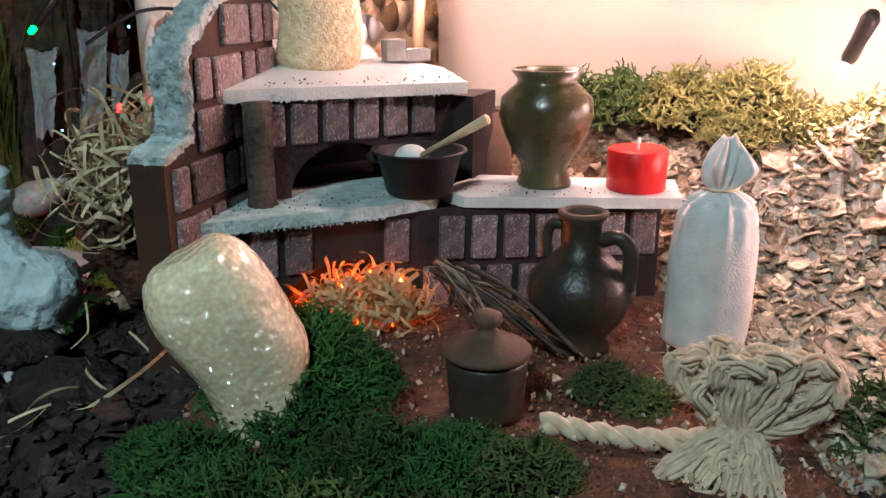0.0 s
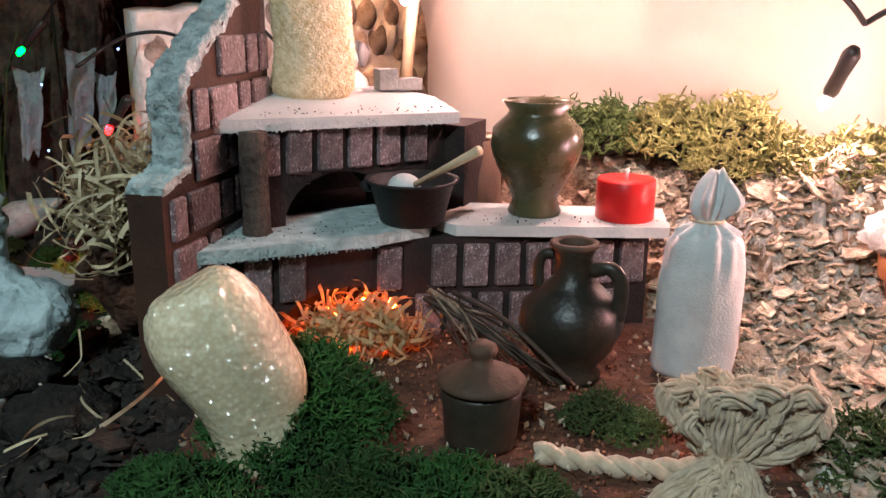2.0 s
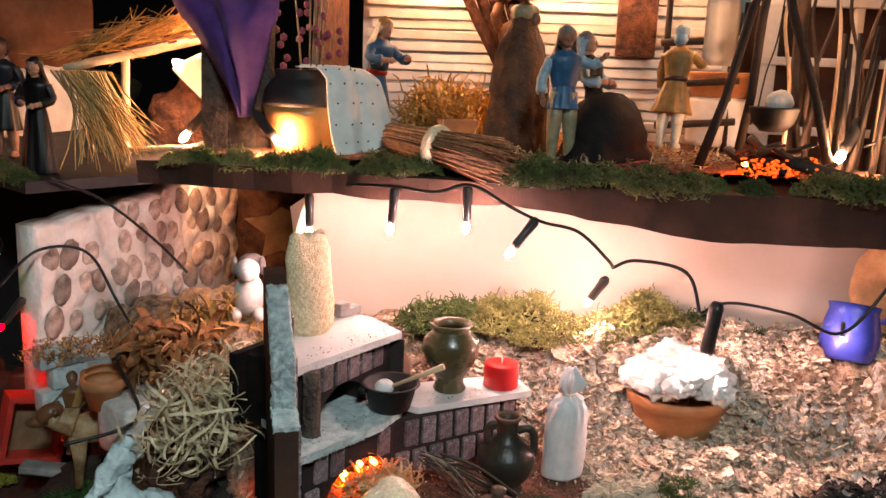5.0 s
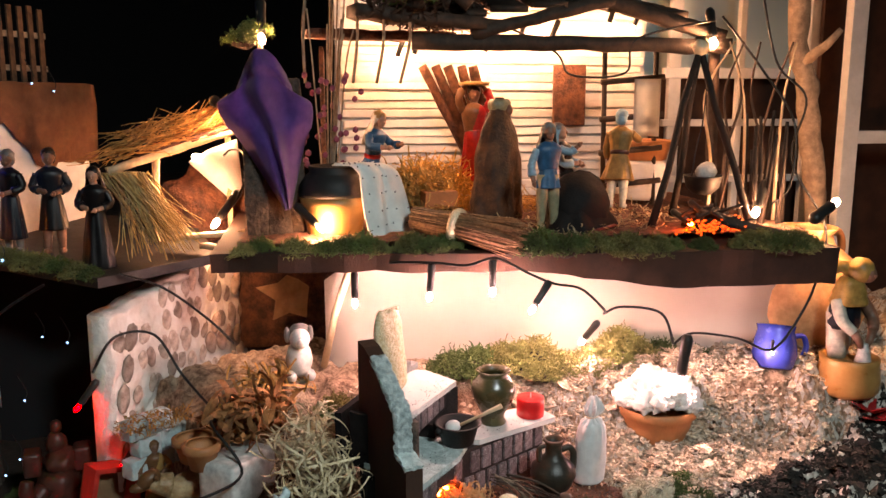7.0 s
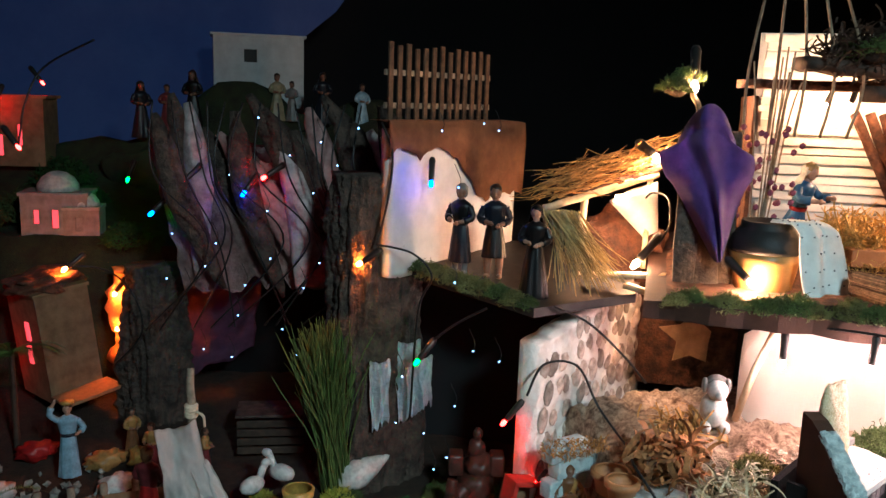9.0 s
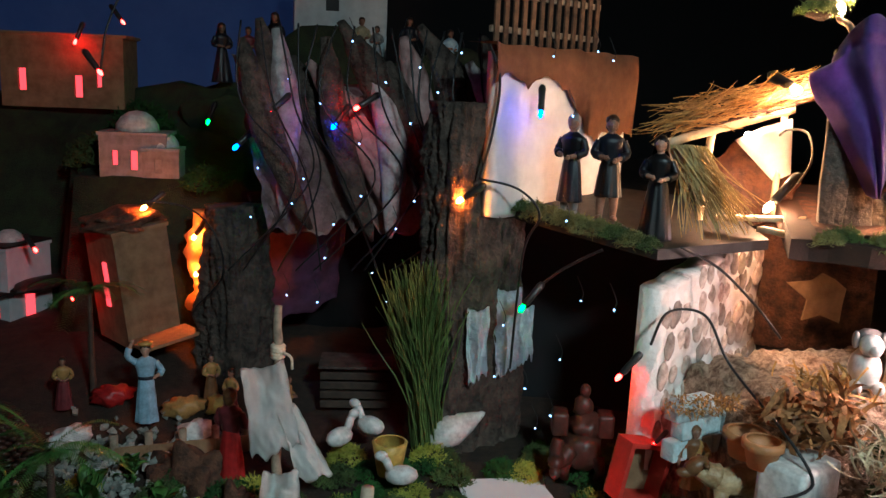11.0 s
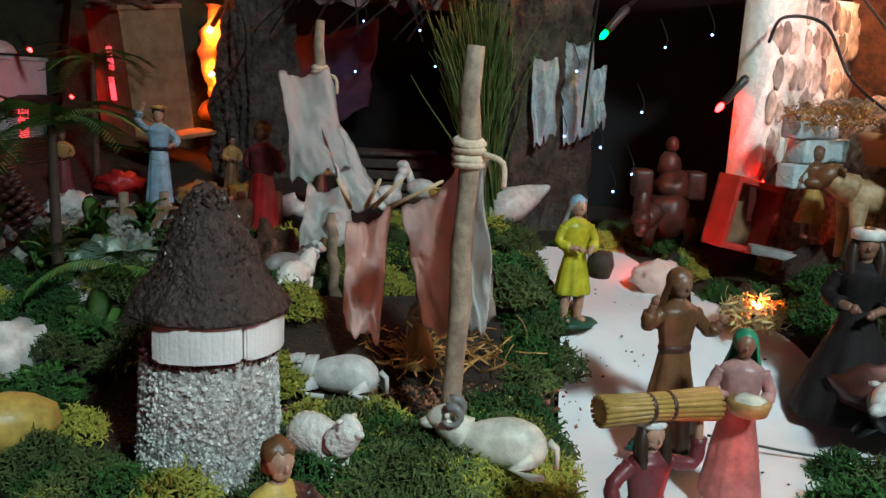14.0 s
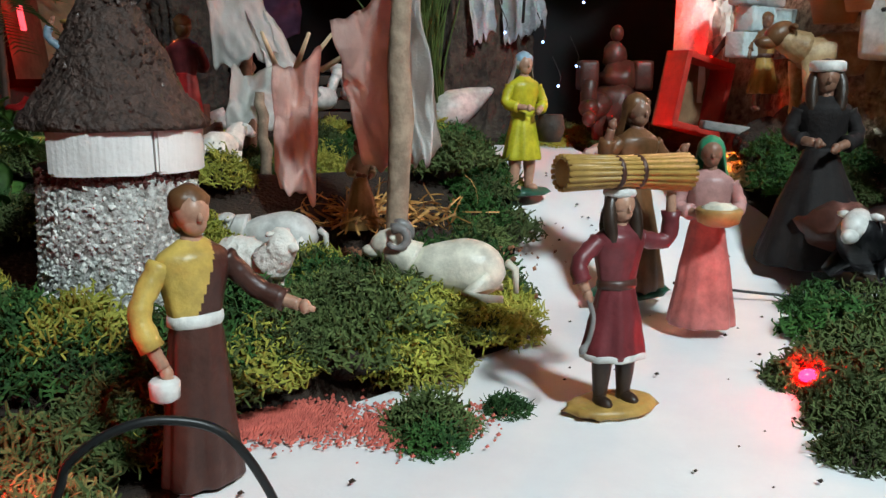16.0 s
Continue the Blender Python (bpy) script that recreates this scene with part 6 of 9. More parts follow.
# right end: large jar, pottery figure, mug, cotton pot, red flower
jar = vessel("storage_jar", None, [(0.0, 0), (0.046, 0), (0.066, 0.02), (0.080, 0.065), (0.078, 0.10), (0.060, 0.135), (0.036, 0.155), (0.033, 0.168), (0.040, 0.177)], *hut(0.771, 0.12, 0.232), "large tan earthenware storage jar with two handles", "jar", mat("rough_tan_earthenware", (0.64, 0.38, 0.18), (0.44, 0.24, 0.10), 0.7, 60, 0.6, fine=260))
for sx in (-1, 1):
    part("handle", add_tube(bmesh.new(), curve([(sx * 0.034, -0.01, 0.164), (sx * 0.054, -0.016, 0.166), (sx * 0.066, -0.016, 0.145), (sx * 0.062, -0.014, 0.122)], 6), 0.0055, 10), M["terra"], jar)
fig = bmesh.new()
add_lathe(fig, [(0.0, 0.0), (0.031, 0.0), (0.036, 0.006), (0.0375, 0.022), (0.0345, 0.040), (0.0355, 0.047), (0.0325, 0.049), (0.031, 0.044), (0.0, 0.043)], 40, idx=0)
add_lathe(fig, [(0.012, 0.042), (0.016, 0.060), (0.018, 0.085), (0.019, 0.10), (0.015, 0.112)], 26, idx=4, sy=0.75, m=Matrix.Translation((-0.006, 0.014, 0)))
add_lathe(fig, [(0.0195, 0.083), (0.0215, 0.09), (0.0205, 0.108), (0.0185, 0.122), (0.010, 0.132)], 30, idx=1, sy=0.78, flute=7, depth=0.03, m=Matrix.Translation((-0.004, 0.010, 0)))
add_lathe(fig, [(0.0240, 0.114), (0.0250, 0.118), (0.0215, 0.126), (0.0225, 0.129), (0.0180, 0.137), (0.0185, 0.140), (0.0130, 0.148)], 34, idx=2, sy=0.82, flute=5, depth=0.05, m=Matrix.Translation((-0.002, 0.006, 0)))
add_ball(fig, (0.004, -0.002, 0.157), (0.0155, 0.0160, 0.0165), sub=3, idx=2, rough=0.12), add_tube(fig, [(-0.004, 0.010, 0.158), (-0.012, 0.016, 0.160), (-0.018, 0.018, 0.152)], [0.011, 0.008, 0.003], 12, idx=2)
add_ball(fig, (0.0075, -0.0105, 0.154), (0.0090, 0.0090, 0.0110), sub=3, idx=3), add_ball(fig, (0.0085, -0.0195, 0.153), (0.0022, 0.0030, 0.0030), sub=1, idx=3)
for sx, ex in ((-1, -0.007), (1, 0.009)):
    add_tube(fig, curve([(sx * 0.019 - 0.003, 0.006, 0.120), (sx * 0.025, -0.006, 0.098), (sx * 0.016, -0.017, 0.084)], 5), [0.0075, 0.0080, 0.0082, 0.0080, 0.0078, 0.0075, 0.0072, 0.0070, 0.0068, 0.0065, 0.0062], 12, idx=3 if sx > 0 else 4)
    add_tube(fig, [(sx * 0.016, -0.017, 0.084), (ex, -0.019, 0.071), (ex * 0.6, -0.019, 0.064)], [0.0055, 0.0046, 0.0030], 10, idx=3)
add_lathe(fig, [(0.0105, 0.043), (0.0080, 0.055), (0.0050, 0.066), (0.0042, 0.069), (0.0, 0.069)], 18, idx=5, m=Matrix.Translation((0.001, -0.019, 0)))
solo("potter_figurine", fig, [M["honey"], M["navy"], M["ochre"], M["skind"], M["creamf"], M["whitef"]], "glazed figurine in a yellow hood bending over a clay tub", "figurine", at(*hut(0.768, 0.0, 0.216), HUT + 15), group="nativity figurines")
mug = thing("blue_mug", "cobalt blue ribbed pottery mug on bark", "mug", at(*hut(0.680, 0.022, 0.244), HUT, -14, 8))
part("body", add_lathe(bmesh.new(), [(0.0, 0), (0.021, 0), (0.023, 0.003), (0.0275, 0.018), (0.0255, 0.036), (0.0225, 0.048), (0.024, 0.055), (0.0215, 0.055), (0.02, 0.047), (0.0235, 0.03), (0.018, 0.006), (0.0, 0.005)], 34), M["blue"], mug)
part("handle", add_tube(bmesh.new(), curve([(0.024, 0, 0.042), (0.038, 0, 0.044), (0.043, 0, 0.03), (0.036, 0, 0.016), (0.026, 0, 0.016)], 5), 0.0036, 8), M["blue"], mug)
cp = thing("cotton_pot", "terracotta pot heaped with white cotton wool", "pot", at(0.268, 0.382, 0.166))
part("body", add_lathe(bmesh.new(), [(0.0, 0), (0.026, 0), (0.030, 0.004), (0.040, 0.03), (0.043, 0.042), (0.046, 0.044), (0.047, 0.054), (0.044, 0.055), (0.040, 0.045), (0.0, 0.043)], 36), M["terra"], cp)
bm = bmesh.new()
for k in range(80):
    a, q = random.uniform(0, 6.28), 0.036 * math.sqrt(random.random())
    add_ball(bm, (q * 1.12 * math.cos(a), q * 1.12 * math.sin(a), 0.059 + 0.036 * (1 - (q / 0.04) ** 2) * random.uniform(0.3, 1)), (0.014, 0.014, 0.010), sub=3, rough=0.7, f=50)
COTTON = mat("cotton_wool", (0.82, 0.80, 0.76), (0.74, 0.72, 0.68), 0.95, 120, 0.6, fine=900, sheen=0.4)
part("cotton_wool", bm, COTTON, cp, "heap of white cotton wool")["kind"] = "stuff"
fl = thing("red_flower", "red poinsettia-like cloth flower lying on bark", "flower", at(0.50, 0.235, 0.19))
for k in range(11):
    a, r, tilt = k * 0.571, 0.036, 0.35 + 0.2 * (k % 2)
    bm = bmesh.new()
    add_ball(bm, (0, 0, 0), (0.018, 0.0075, 0.0012), sub=2, m=Matrix.Rotation(a, 3, "Z") @ Matrix.Rotation(-tilt, 3, "Y"))
    bmesh.ops.translate(bm, vec=(math.cos(a) * 0.018, math.sin(a) * 0.018, 0.006 + 0.012 * (k % 2)), verts=bm.verts)
    part("petal", bm, M["wred"], fl)

# ---------------------------------------------------------------- stone wall, shed and their surroundings
SW = at(-0.255, 0.752, 0.0, 40)
wall = thing("wall_stone", "white plastered wall carved with brown-shaded oval stones", "wall", SW, kind="structure")
bm = bmesh.new()
L = 0.345


def carved(x, z):
    """Relief of the carved plaster between the stones."""
    d = noise.voronoi(V((x * 46, z * 30, 0.5)))[0]
    return -0.003 * sm(0.04, 0.45, d[1] - d[0]) + 0.002 * wob(x, z, 0, 60)


front = []
for i in range(121):
    x = L * i / 120
    zt = 0.332 + 0.030 * i / 120 + 0.004 * wob(x, 2, 0, 40)
    col = [bm.verts.new((x, carved(x, 0.12 + (zt - 0.12) * j / 80), 0.12 + (zt - 0.12) * j / 80)) for j in range(81)]
    col += [bm.verts.new((x, 0.028, zt + 0.004)), bm.verts.new((x, 0.03, 0.12))]
    front.append(col)
for a, b in zip(front, front[1:]):
    for k in range(len(a) - 1):
        bm.faces.new((a[k], b[k], b[k + 1], a[k + 1]))
bm.faces.new(front[0]), bm.faces.new(list(reversed(front[-1])))
bmesh.ops.recalc_face_normals(bm, faces=bm.faces)
part("plaster", bm, M["stonew"], wall)
PEB = [mesh_of("stone", add_ball(bmesh.new(), (0, 0, 0), (0.0108, 0.0042, 0.0150), sub=3, rough=0.14, f=70 + 30 * k), M["pebble"]) for k in range(4)]
for j in range(6):
    for i in range(13):
        x, z = 0.016 + 0.027 * i + (0.0135 if j % 2 else 0), 0.165 + 0.034 * j + random.uniform(-0.006, 0.006)
        if x < L - 0.008 and z < 0.324 + 0.030 * x / L and random.random() > 0.05:
            o = new("stone", random.choice(PEB))
            o.parent = wall
            o.matrix_local = pose(x + random.uniform(-0.006, 0.006), carved(x, z) - 0.0008, z, 0, random.uniform(-30, 30), random.uniform(-8, 8)) @ Matrix.Scale(random.uniform(0.72, 1.2), 4)

# shelf with the three dark figures and the white house behind
sh = thing("figure_shelf", "black shelf edged with moss", "shelf", at(0, 0, 0))
bm = bmesh.new()
pl = [(-0.372, 0.925), (-0.262, 0.760), (-0.10, 0.80), (-0.06, 1.0), (-0.22, 1.10), (-0.40, 1.02)]
lo = [bm.verts.new((x, y, 0.368 + 0.10 * (y - 0.76) - 0.0)) for x, y in pl]
hi = [bm.verts.new((x, y, 0.380 + 0.10 * (y - 0.76))) for x, y in pl]
for k in range(6):
    bm.faces.new((lo[k], lo[(k + 1) % 6], hi[(k + 1) % 6], hi[k]))
bm.faces.new(hi), bm.faces.new(list(reversed(lo)))
part("board", bm, M["black"], sh, smooth=False)
# added board, its colour standing for the dark void under the shelf
slab("grotto_void", M["dark"], "near-black board added for the darkness under the shelf", "board", (-0.24, 1.06, 0.23), (0.40, 0.01, 0.30), -25)
for k in range(9):
    t = k / 8
    moss(-0.366 + 0.104 * t, 0.922 - 0.155 * t + 0.012, 0.396 - 0.017 * t, random.choice(["moss", "mossy"]), random.uniform(0.55, 0.8))
figurine("dark_figurine", "dark robed figurine with clasped pale hands", (-0.246, 0.806, 0.381), 0.122, -32, "blackf", "blackf", "skin", "blackf", veil="blackf", flare=0.16)
figurine("dark_figurine", "dark figurine in a short tunic", (-0.276, 0.880, 0.390), 0.132, -20, "blackf", "navy", "skind", "hair", legs="skind", flare=0.13)
figurine("dark_figurine", "grey and dark figurine with a bundle", (-0.318, 0.900, 0.393), 0.128, -50, "navy", "blackf", "skind", "grey", legs="grey", flare=0.13, knee=0.16)

hs = thing("plaster_house", "white plaster house front with a torn brown upper part", "house", at(-0.425, 0.925, 0.36, 34))
bm, _ = sheet(ticks((0, 0.285, 0.008)), ticks((0.030, 0.232, 0.008)), lambda x, y: 0.002 * wob(x, y, 0, 60))
bmesh.ops.rotate(bm, cent=(0, 0, 0), matrix=Matrix.Rotation(radians(90), 3, "X"), verts=bm.verts)
bmesh.ops.solidify(bm, geom=bm.faces[:], thickness=-0.018)
part("wall", bm, M["white"], hs)
bm = bmesh.new()
prev = None
for i in range(40):
    x = -0.012 + 0.31 * i / 39
    lo_ = 0.17 - 0.05 * sm(0.0, 0.05, x) * 0 + 0.022 * wob(x, 0, 4, 28) - 0.02 * sm(0.1, 0.16, x) + 0.012 * wob(x, 1, 4, 70)
    c = [bm.verts.new((x, -0.024, lo_ - 0.05 * sm(0.12, 0.2, x) + 0.03)), bm.verts.new((x, -0.028, 0.21)), bm.verts.new((x, -0.025, 0.240 + 0.008 * wob(x, 5, 0, 30))), bm.verts.new((x, 0.022, 0.243))]
    if prev:
        for k in range(3):
            bm.faces.new((prev[k], c[k], c[k + 1], prev[k + 1]))
    prev = c
bmesh.ops.solidify(bm, geom=bm.faces[:], thickness=0.002)
TORN = mat("torn_brown_paper", (0.36, 0.17, 0.09), (0.24, 0.11, 0.06), 0.8, 40, 0.5)
part("torn_paper", bm, TORN, hs, "torn brown paper")
OLDWOOD = mat("weathered_brown_wood", (0.15, 0.085, 0.05), (0.06, 0.035, 0.022), 0.85, 60, 0.5, fine=200)
fence = thing("picket_fence", "weathered wooden picket fence on the house roof", "fence", at(-0.41, 0.96, 0.592, 34))
for k in range(13):
    part("picket", add_box(bmesh.new(), (0.018 * k + 0.005, 0, 0.055 + random.uniform(-0.004, 0.004)), (0.0085, 0.003, 0.115), bevel=0.0006), OLDWOOD, fence, smooth=False)
for z in (0.03, 0.075):
    part("rail", add_box(bmesh.new(), (0.115, 0.004, z), (0.235, 0.004, 0.008), bevel=0.0006), M["wood"], fence, smooth=False)

# straw-roofed shed on pale posts
shed = thing("straw_shed", "open shed with pale posts and a straw roof", "shed", at(0, 0, 0))
strip("beam", hut(-0.145, 0.15, 0.492), hut(0.0, 0.26, 0.538), 0.006, 0.010, M["pale"], shed)
strip("post", hut(-0.100, 0.20, 0.395), hut(-0.095, 0.195, 0.508), 0.007, 0.007, M["pale"], shed)
strip("post", hut(-0.012, 0.26, 0.40), hut(-0.010, 0.255, 0.535), 0.006, 0.006, M["pale"], shed)
strip("sill", hut(-0.085, 0.16, 0.405), hut(0.02, 0.15, 0.413), 0.02, 0.005, M["pale"], shed)
strip("sill", hut(-0.03, 0.12, 0.402), hut(0.04, 0.06, 0.400), 0.012, 0.006, M["pale"], shed)
n = 420
t, w = rng.uniform(0, 1, n), rng.uniform(0, 1, n)
rt = [tuple(hut(-0.145 + 0.145 * a, 0.145 + 0.11 * a + 0.10 * b, 0.498 + 0.046 * a + 0.03 * b + 0.014 * random.random())) for a, b in zip(t, w)]
d = [tuple(V((U0[0], U0[1], 0.3)) * random.choice((-1, 1)) + V((random.gauss(0, 0.35), random.gauss(0, 0.35), random.gauss(0, 0.15)))) for _ in range(n)]
o = new("thatch", strands("thatch", M["strawo"], rt, d, rng.uniform(0.02, 0.06, n), 0.001, 0.12, seg=4, sides=3))
o.parent, o["kind"] = shed, "stuff"
strip("ceiling_board", hut(-0.14, 0.21, 0.506), hut(0.0, 0.31, 0.552), 0.09, 0.004, M["redbark"], shed)
bm = add_ball(bmesh.new(), (0, 0, 0), (0.062, 0.022, 0.052), sub=4, rough=0.4, f=9)
solo("cork_mound", bm, M["redbark"], "orange-brown cork heap at the back of the shed", "cork", at(*hut(-0.05, 0.31, 0.43), HUT))
bm = add_lathe(bmesh.new(), [(0.0, 0.0), (0.012, 0.0), (0.035, 0.06), (0.037, 0.066), (0.0, 0.07)], 28)
solo("white_cone", bm, M["white"], "white paper cone hanging in the shed", "cone", at(*hut(-0.005, 0.27, 0.450), HUT, 0, -25))
# shed bulbs enlarged likewise, bloom put into their size
bulb(hut(-0.002, 0.230, 0.562), (0.0, 1, 0.3), "amberw", size=1.6)
bulb(hut(-0.021, 0.175, 0.421), (0.6, -0.1, 0.75), "amberw", size=1.4)
bulb(hut(-0.05, 0.24, 0.503), (0.9, 0, -0.1), "amberw", size=1.3)
cable(hut(0.008, 0.17, 0.452), hut(0.02, 0.17, 0.48), hut(0.015, 0.20, 0.51), hut(-0.005, 0.24, 0.512), hut(-0.015, 0.24, 0.504))
n = 150
rt = [tuple(hut(-0.125 + random.gauss(0, 0.014), 0.155 + random.gauss(0, 0.01), 0.490)) for _ in range(n)]
d = [tuple(hut(random.gauss(-0.06, 0.028), 0.11 + random.gauss(0, 0.012), 0.405) - V(r)) for r in rt]
tagged(new("straw_sheaf", strands("straw_sheaf", M["straw"], rt, d, rng.uniform(0.09, 0.125, n), 0.0012, 0.05, seg=4, sides=3)), "leaning sheaf of long yellow straw", "straw", kind="stuff")

# plants and moss by the stump
dr = thing("dried_flowers", "spray of dry stems with purple blossoms", "dried flowers", at(*hut(0.125, 0.15, 0.42), HUT))
for k in range(9):
    x = random.uniform(-0.02, 0.03)
    part("stem", add_tube(bmesh.new(), curve([(0, 0, 0), (x * 0.5, 0.004, 0.08), (x, random.uniform(-0.01, 0.01), 0.2), (x * 1.4, 0, 0.24 + 0.006 * k)], 6), 0.0011, 5), M["wood"], dr)
BLOS = mesh_of("blossom", add_ball(bmesh.new(), (0, 0, 0), (0.0042, 0.0036, 0.0046), sub=1, rough=0.4), mat("dry_purple_blossom", (0.26, 0.07, 0.12), (0.15, 0.04, 0.07), 0.8, 90, 0.4))
for k in range(46):
    o = new("blossom", BLOS)
    o.parent, o.location = dr, (random.uniform(-0.035, 0.045), random.uniform(-0.012, 0.012), random.uniform(0.05, 0.19))
for k in range(5):
    a = hut(0.10 + 0.03 * k, 0.16, 0.60)
    solo("bare_twig", add_tube(bmesh.new(), curve([a, a + V((0.004 * k, 0.0, 0.08)), a + V((0.02 - 0.014 * k, 0.0, 0.2))], 5), [0.002] * 10 + [0.001], 6), M["wood"], "thin bare grey twig rising behind the stump", "twig", group="bare twigs")
for s, d, z in ((0.015, 0.26, 0.655), (0.03, 0.28, 0.668), (0.24, 0.16, 0.70), (0.27, 0.17, 0.715), (0.22, 0.18, 0.70)):
    moss(*hut(s, d, z), "moss", 0.9)

# grotto: star, stick, little dog
star = bmesh.new()
ring = [(r * math.cos(math.pi * k / 5 + 0.3), r * math.sin(math.pi * k / 5 + 0.3)) for k, r in enumerate((0.034, 0.028, 0.030, 0.024, 0.050, 0.020, 0.042, 0.026, 0.044, 0.030))]
add_poly(star, ring, 0, 0.004)
solo("wooden_star", star, M["house"], "torn brown cardboard star leaning in the grotto", "star", at(0.035, 0.875, 0.295, HUT + 20, 82, 0), smooth=False)
solo("pale_stick", add_tube(bmesh.new(), [hut(0.115, 0.085, 0.25), hut(0.13, 0.07, 0.32), hut(0.152, 0.05, 0.392)], 0.0045, 8), M["pale"], "pale peeled stick propped under the board", "stick")
slab("grotto_side", M["redbark"], "brown cork at the dark left end of the grotto", "cork", (0.06, 0.93, 0.30), (0.16, 0.01, 0.20), HUT)
bm = bmesh.new()
add_ball(bm, (0, 0, 0.02), (0.013, 0.017, 0.019), sub=2, rough=0.1), add_ball(bm, (0, -0.008, 0.042), (0.010, 0.011, 0.010), sub=2)
add_ball(bm, (0, -0.018, 0.040), (0.005, 0.006, 0.005), sub=2)
for sx in (-1, 1):
    add_ball(bm, (sx * 0.009, -0.010, 0.006), (0.005, 0.009, 0.006)), add_ball(bm, (sx * 0.011, -0.002, 0.045), (0.003, 0.004, 0.008), idx=1)
add_ball(bm, (0.002, 0.004, 0.046), (0.011, 0.010, 0.008), sub=2, idx=1)
solo("dog_figurine", bm, [M["whitef"], M["grey"]], "small white and grey sitting dog figurine", "figurine", at(-0.065, 0.655, 0.248, -20, s=1.25))

# ---------------------------------------------------------------- between kitchen and path: raffia, plaster bird, small ruin
curls("raffia_heap", M["strawg"], (-0.166, 0.437, 0.234), (0.032, 0.032, 0.034), 190, (0.009, 0.022), (2.4, 6.0), 0.0010, "tangled heap of pale raffia strips", "raffia", 26, 0.8)
solo("cork_lump", add_ball(bmesh.new(), (0, 0, 0), (0.030, 0.028, 0.040), sub=4, rough=0.5, f=30), M["redbark"], "dark rust-brown cork under the raffia", "cork", at(-0.165, 0.455, 0.205))
curls("raffia_heap", M["strawg"], (-0.130, 0.500, 0.238), (0.040, 0.038, 0.026), 150, (0.010, 0.026), (2.2, 5.5), 0.0010, "tangled heap of pale raffia strips", "raffia", 26, 0.8)
curls("raffia_scraps", M["strawg"], (-0.165, 0.320, 0.176), (0.060, 0.060, 0.004), 20, (0.012, 0.040), (0.5, 1.4), 0.0008, "pale raffia scraps strewn over dark bark", "raffia", 12, 3.0)
RUST = mat("rust_brown_leaf", (0.46, 0.20, 0.07), (0.19, 0.075, 0.026), 0.7, 120, 0.3, islands=True, vary=0.5)
curls("dry_roots", RUST, (-0.150, 0.615, 0.235), (0.052, 0.052, 0.024), 170, (0.008, 0.022), (1.5, 4.0), 0.0030, "curled rust-brown dry leaves and roots", "roots")
curls("dry_roots", M["strawo"], (-0.10, 0.66, 0.24), (0.045, 0.05, 0.02), 130, (0.012, 0.035), (1.0, 3.0), 0.0014, "curled brown dry roots", "roots")
CY = mat("pale_blue_plaster", (0.55, 0.66, 0.66), (0.36, 0.46, 0.47), 0.6, 60, 0.6, fine=260, dist=0.003)
bm = bmesh.new()
add_tube(bm, curve([(0.030, -0.006, 0.004), (0.018, -0.004, 0.010), (0.0, 0.0, 0.016), (-0.006, 0.002, 0.036), (-0.003, 0.002, 0.060), (0.004, 0.002, 0.075)], 12), [0.009 + 0.013 * math.sin(math.pi * min(1.0, k / 36)) ** 0.7 if k < 36 else 0.0090 - 0.00022 * (k - 36) for k in range(61)], 40)
add_tube(bm, curve([(0.0, 0.0, 0.066), (-0.010, -0.002, 0.054), (-0.018, -0.004, 0.043), (-0.027, -0.006, 0.036)], 10), [0.010 - 0.00022 * k for k in range(31)], 28)
add_tube(bm, curve([(-0.004, 0.0, 0.020), (0.012, -0.006, 0.026), (0.026, -0.008, 0.020), (0.032, -0.008, 0.024)], 10), [0.011 - 0.00024 * k for k in range(31)], 28)
for v in bm.verts:
    q = V((v.co.x + 0.6 * v.co.z, v.co.y, v.co.z * 0.6))
    v.co += V((wob(*v.co, 90), wob(v.co.y, v.co.z, v.co.x, 90), wob(v.co.z, v.co.x, v.co.y, 90))) * 0.0035
    v.co += v.co.normalized() * 0.0028 * (0.5 - abs(noise.noise(q * 170)) * 2)
solo("plaster_lump", bm, CY, "crumpled pale blue plaster form draped like cloth among raffia", "plaster", at(-0.217, 0.400, 0.174, 0))
# stones in the same shade-deepened tone as the ledge beside them
for x, y, z, r in ((-0.215, 0.37, 0.166, (0.03, 0.02, 0.008)), (-0.24, 0.44, 0.165, (0.02, 0.02, 0.014)), (-0.165, 0.33, 0.166, (0.022, 0.02, 0.012))):
    solo("field_stone", add_ball(bmesh.new(), (0, 0, 0), r, sub=3, rough=0.4, f=60), M["darkbark"], "dark grey smooth field stone", "stone", at(x, y, z), group="stones")
ruin = thing("broken_wall", "small pale blue broken wall with brown moss", "wall ruin", at(-0.268, 0.69, 0.16, 20))
for j in range(3):
    for i in range(3 - j // 2):
        part("block", add_box(bmesh.new(), (0.019 + 0.0305 * i + 0.012 * (j % 2), 0.001 * (i % 2), 0.012 + 0.0225 * j), (0.0296, 0.02, 0.0218), bevel=0.0022), CY, ruin)
nest("dry_moss", M["strawo"], (-0.235, 0.68, 0.228), (0.05, 0.016, 0.012), 240, 0.014, 0.0009, "brown dry moss on the broken wall", "dry moss", 0.7)
vessel("flower_pot", None, [(0.0, 0), (0.013, 0), (0.017, 0.018), (0.02, 0.02), (0.0205, 0.027), (0.018, 0.028)], -0.212, 0.600, 0.195, "small plain terracotta flower pot", "flower pot", M["terra"])
solo("wall_block", add_box(bmesh.new(), (0, 0, 0), (0.07, 0.05, 0.05), bevel=0.006), M["whitef"], "pale plaster block beside the broken wall", "block", at(-0.178, 0.588, 0.182, 25))
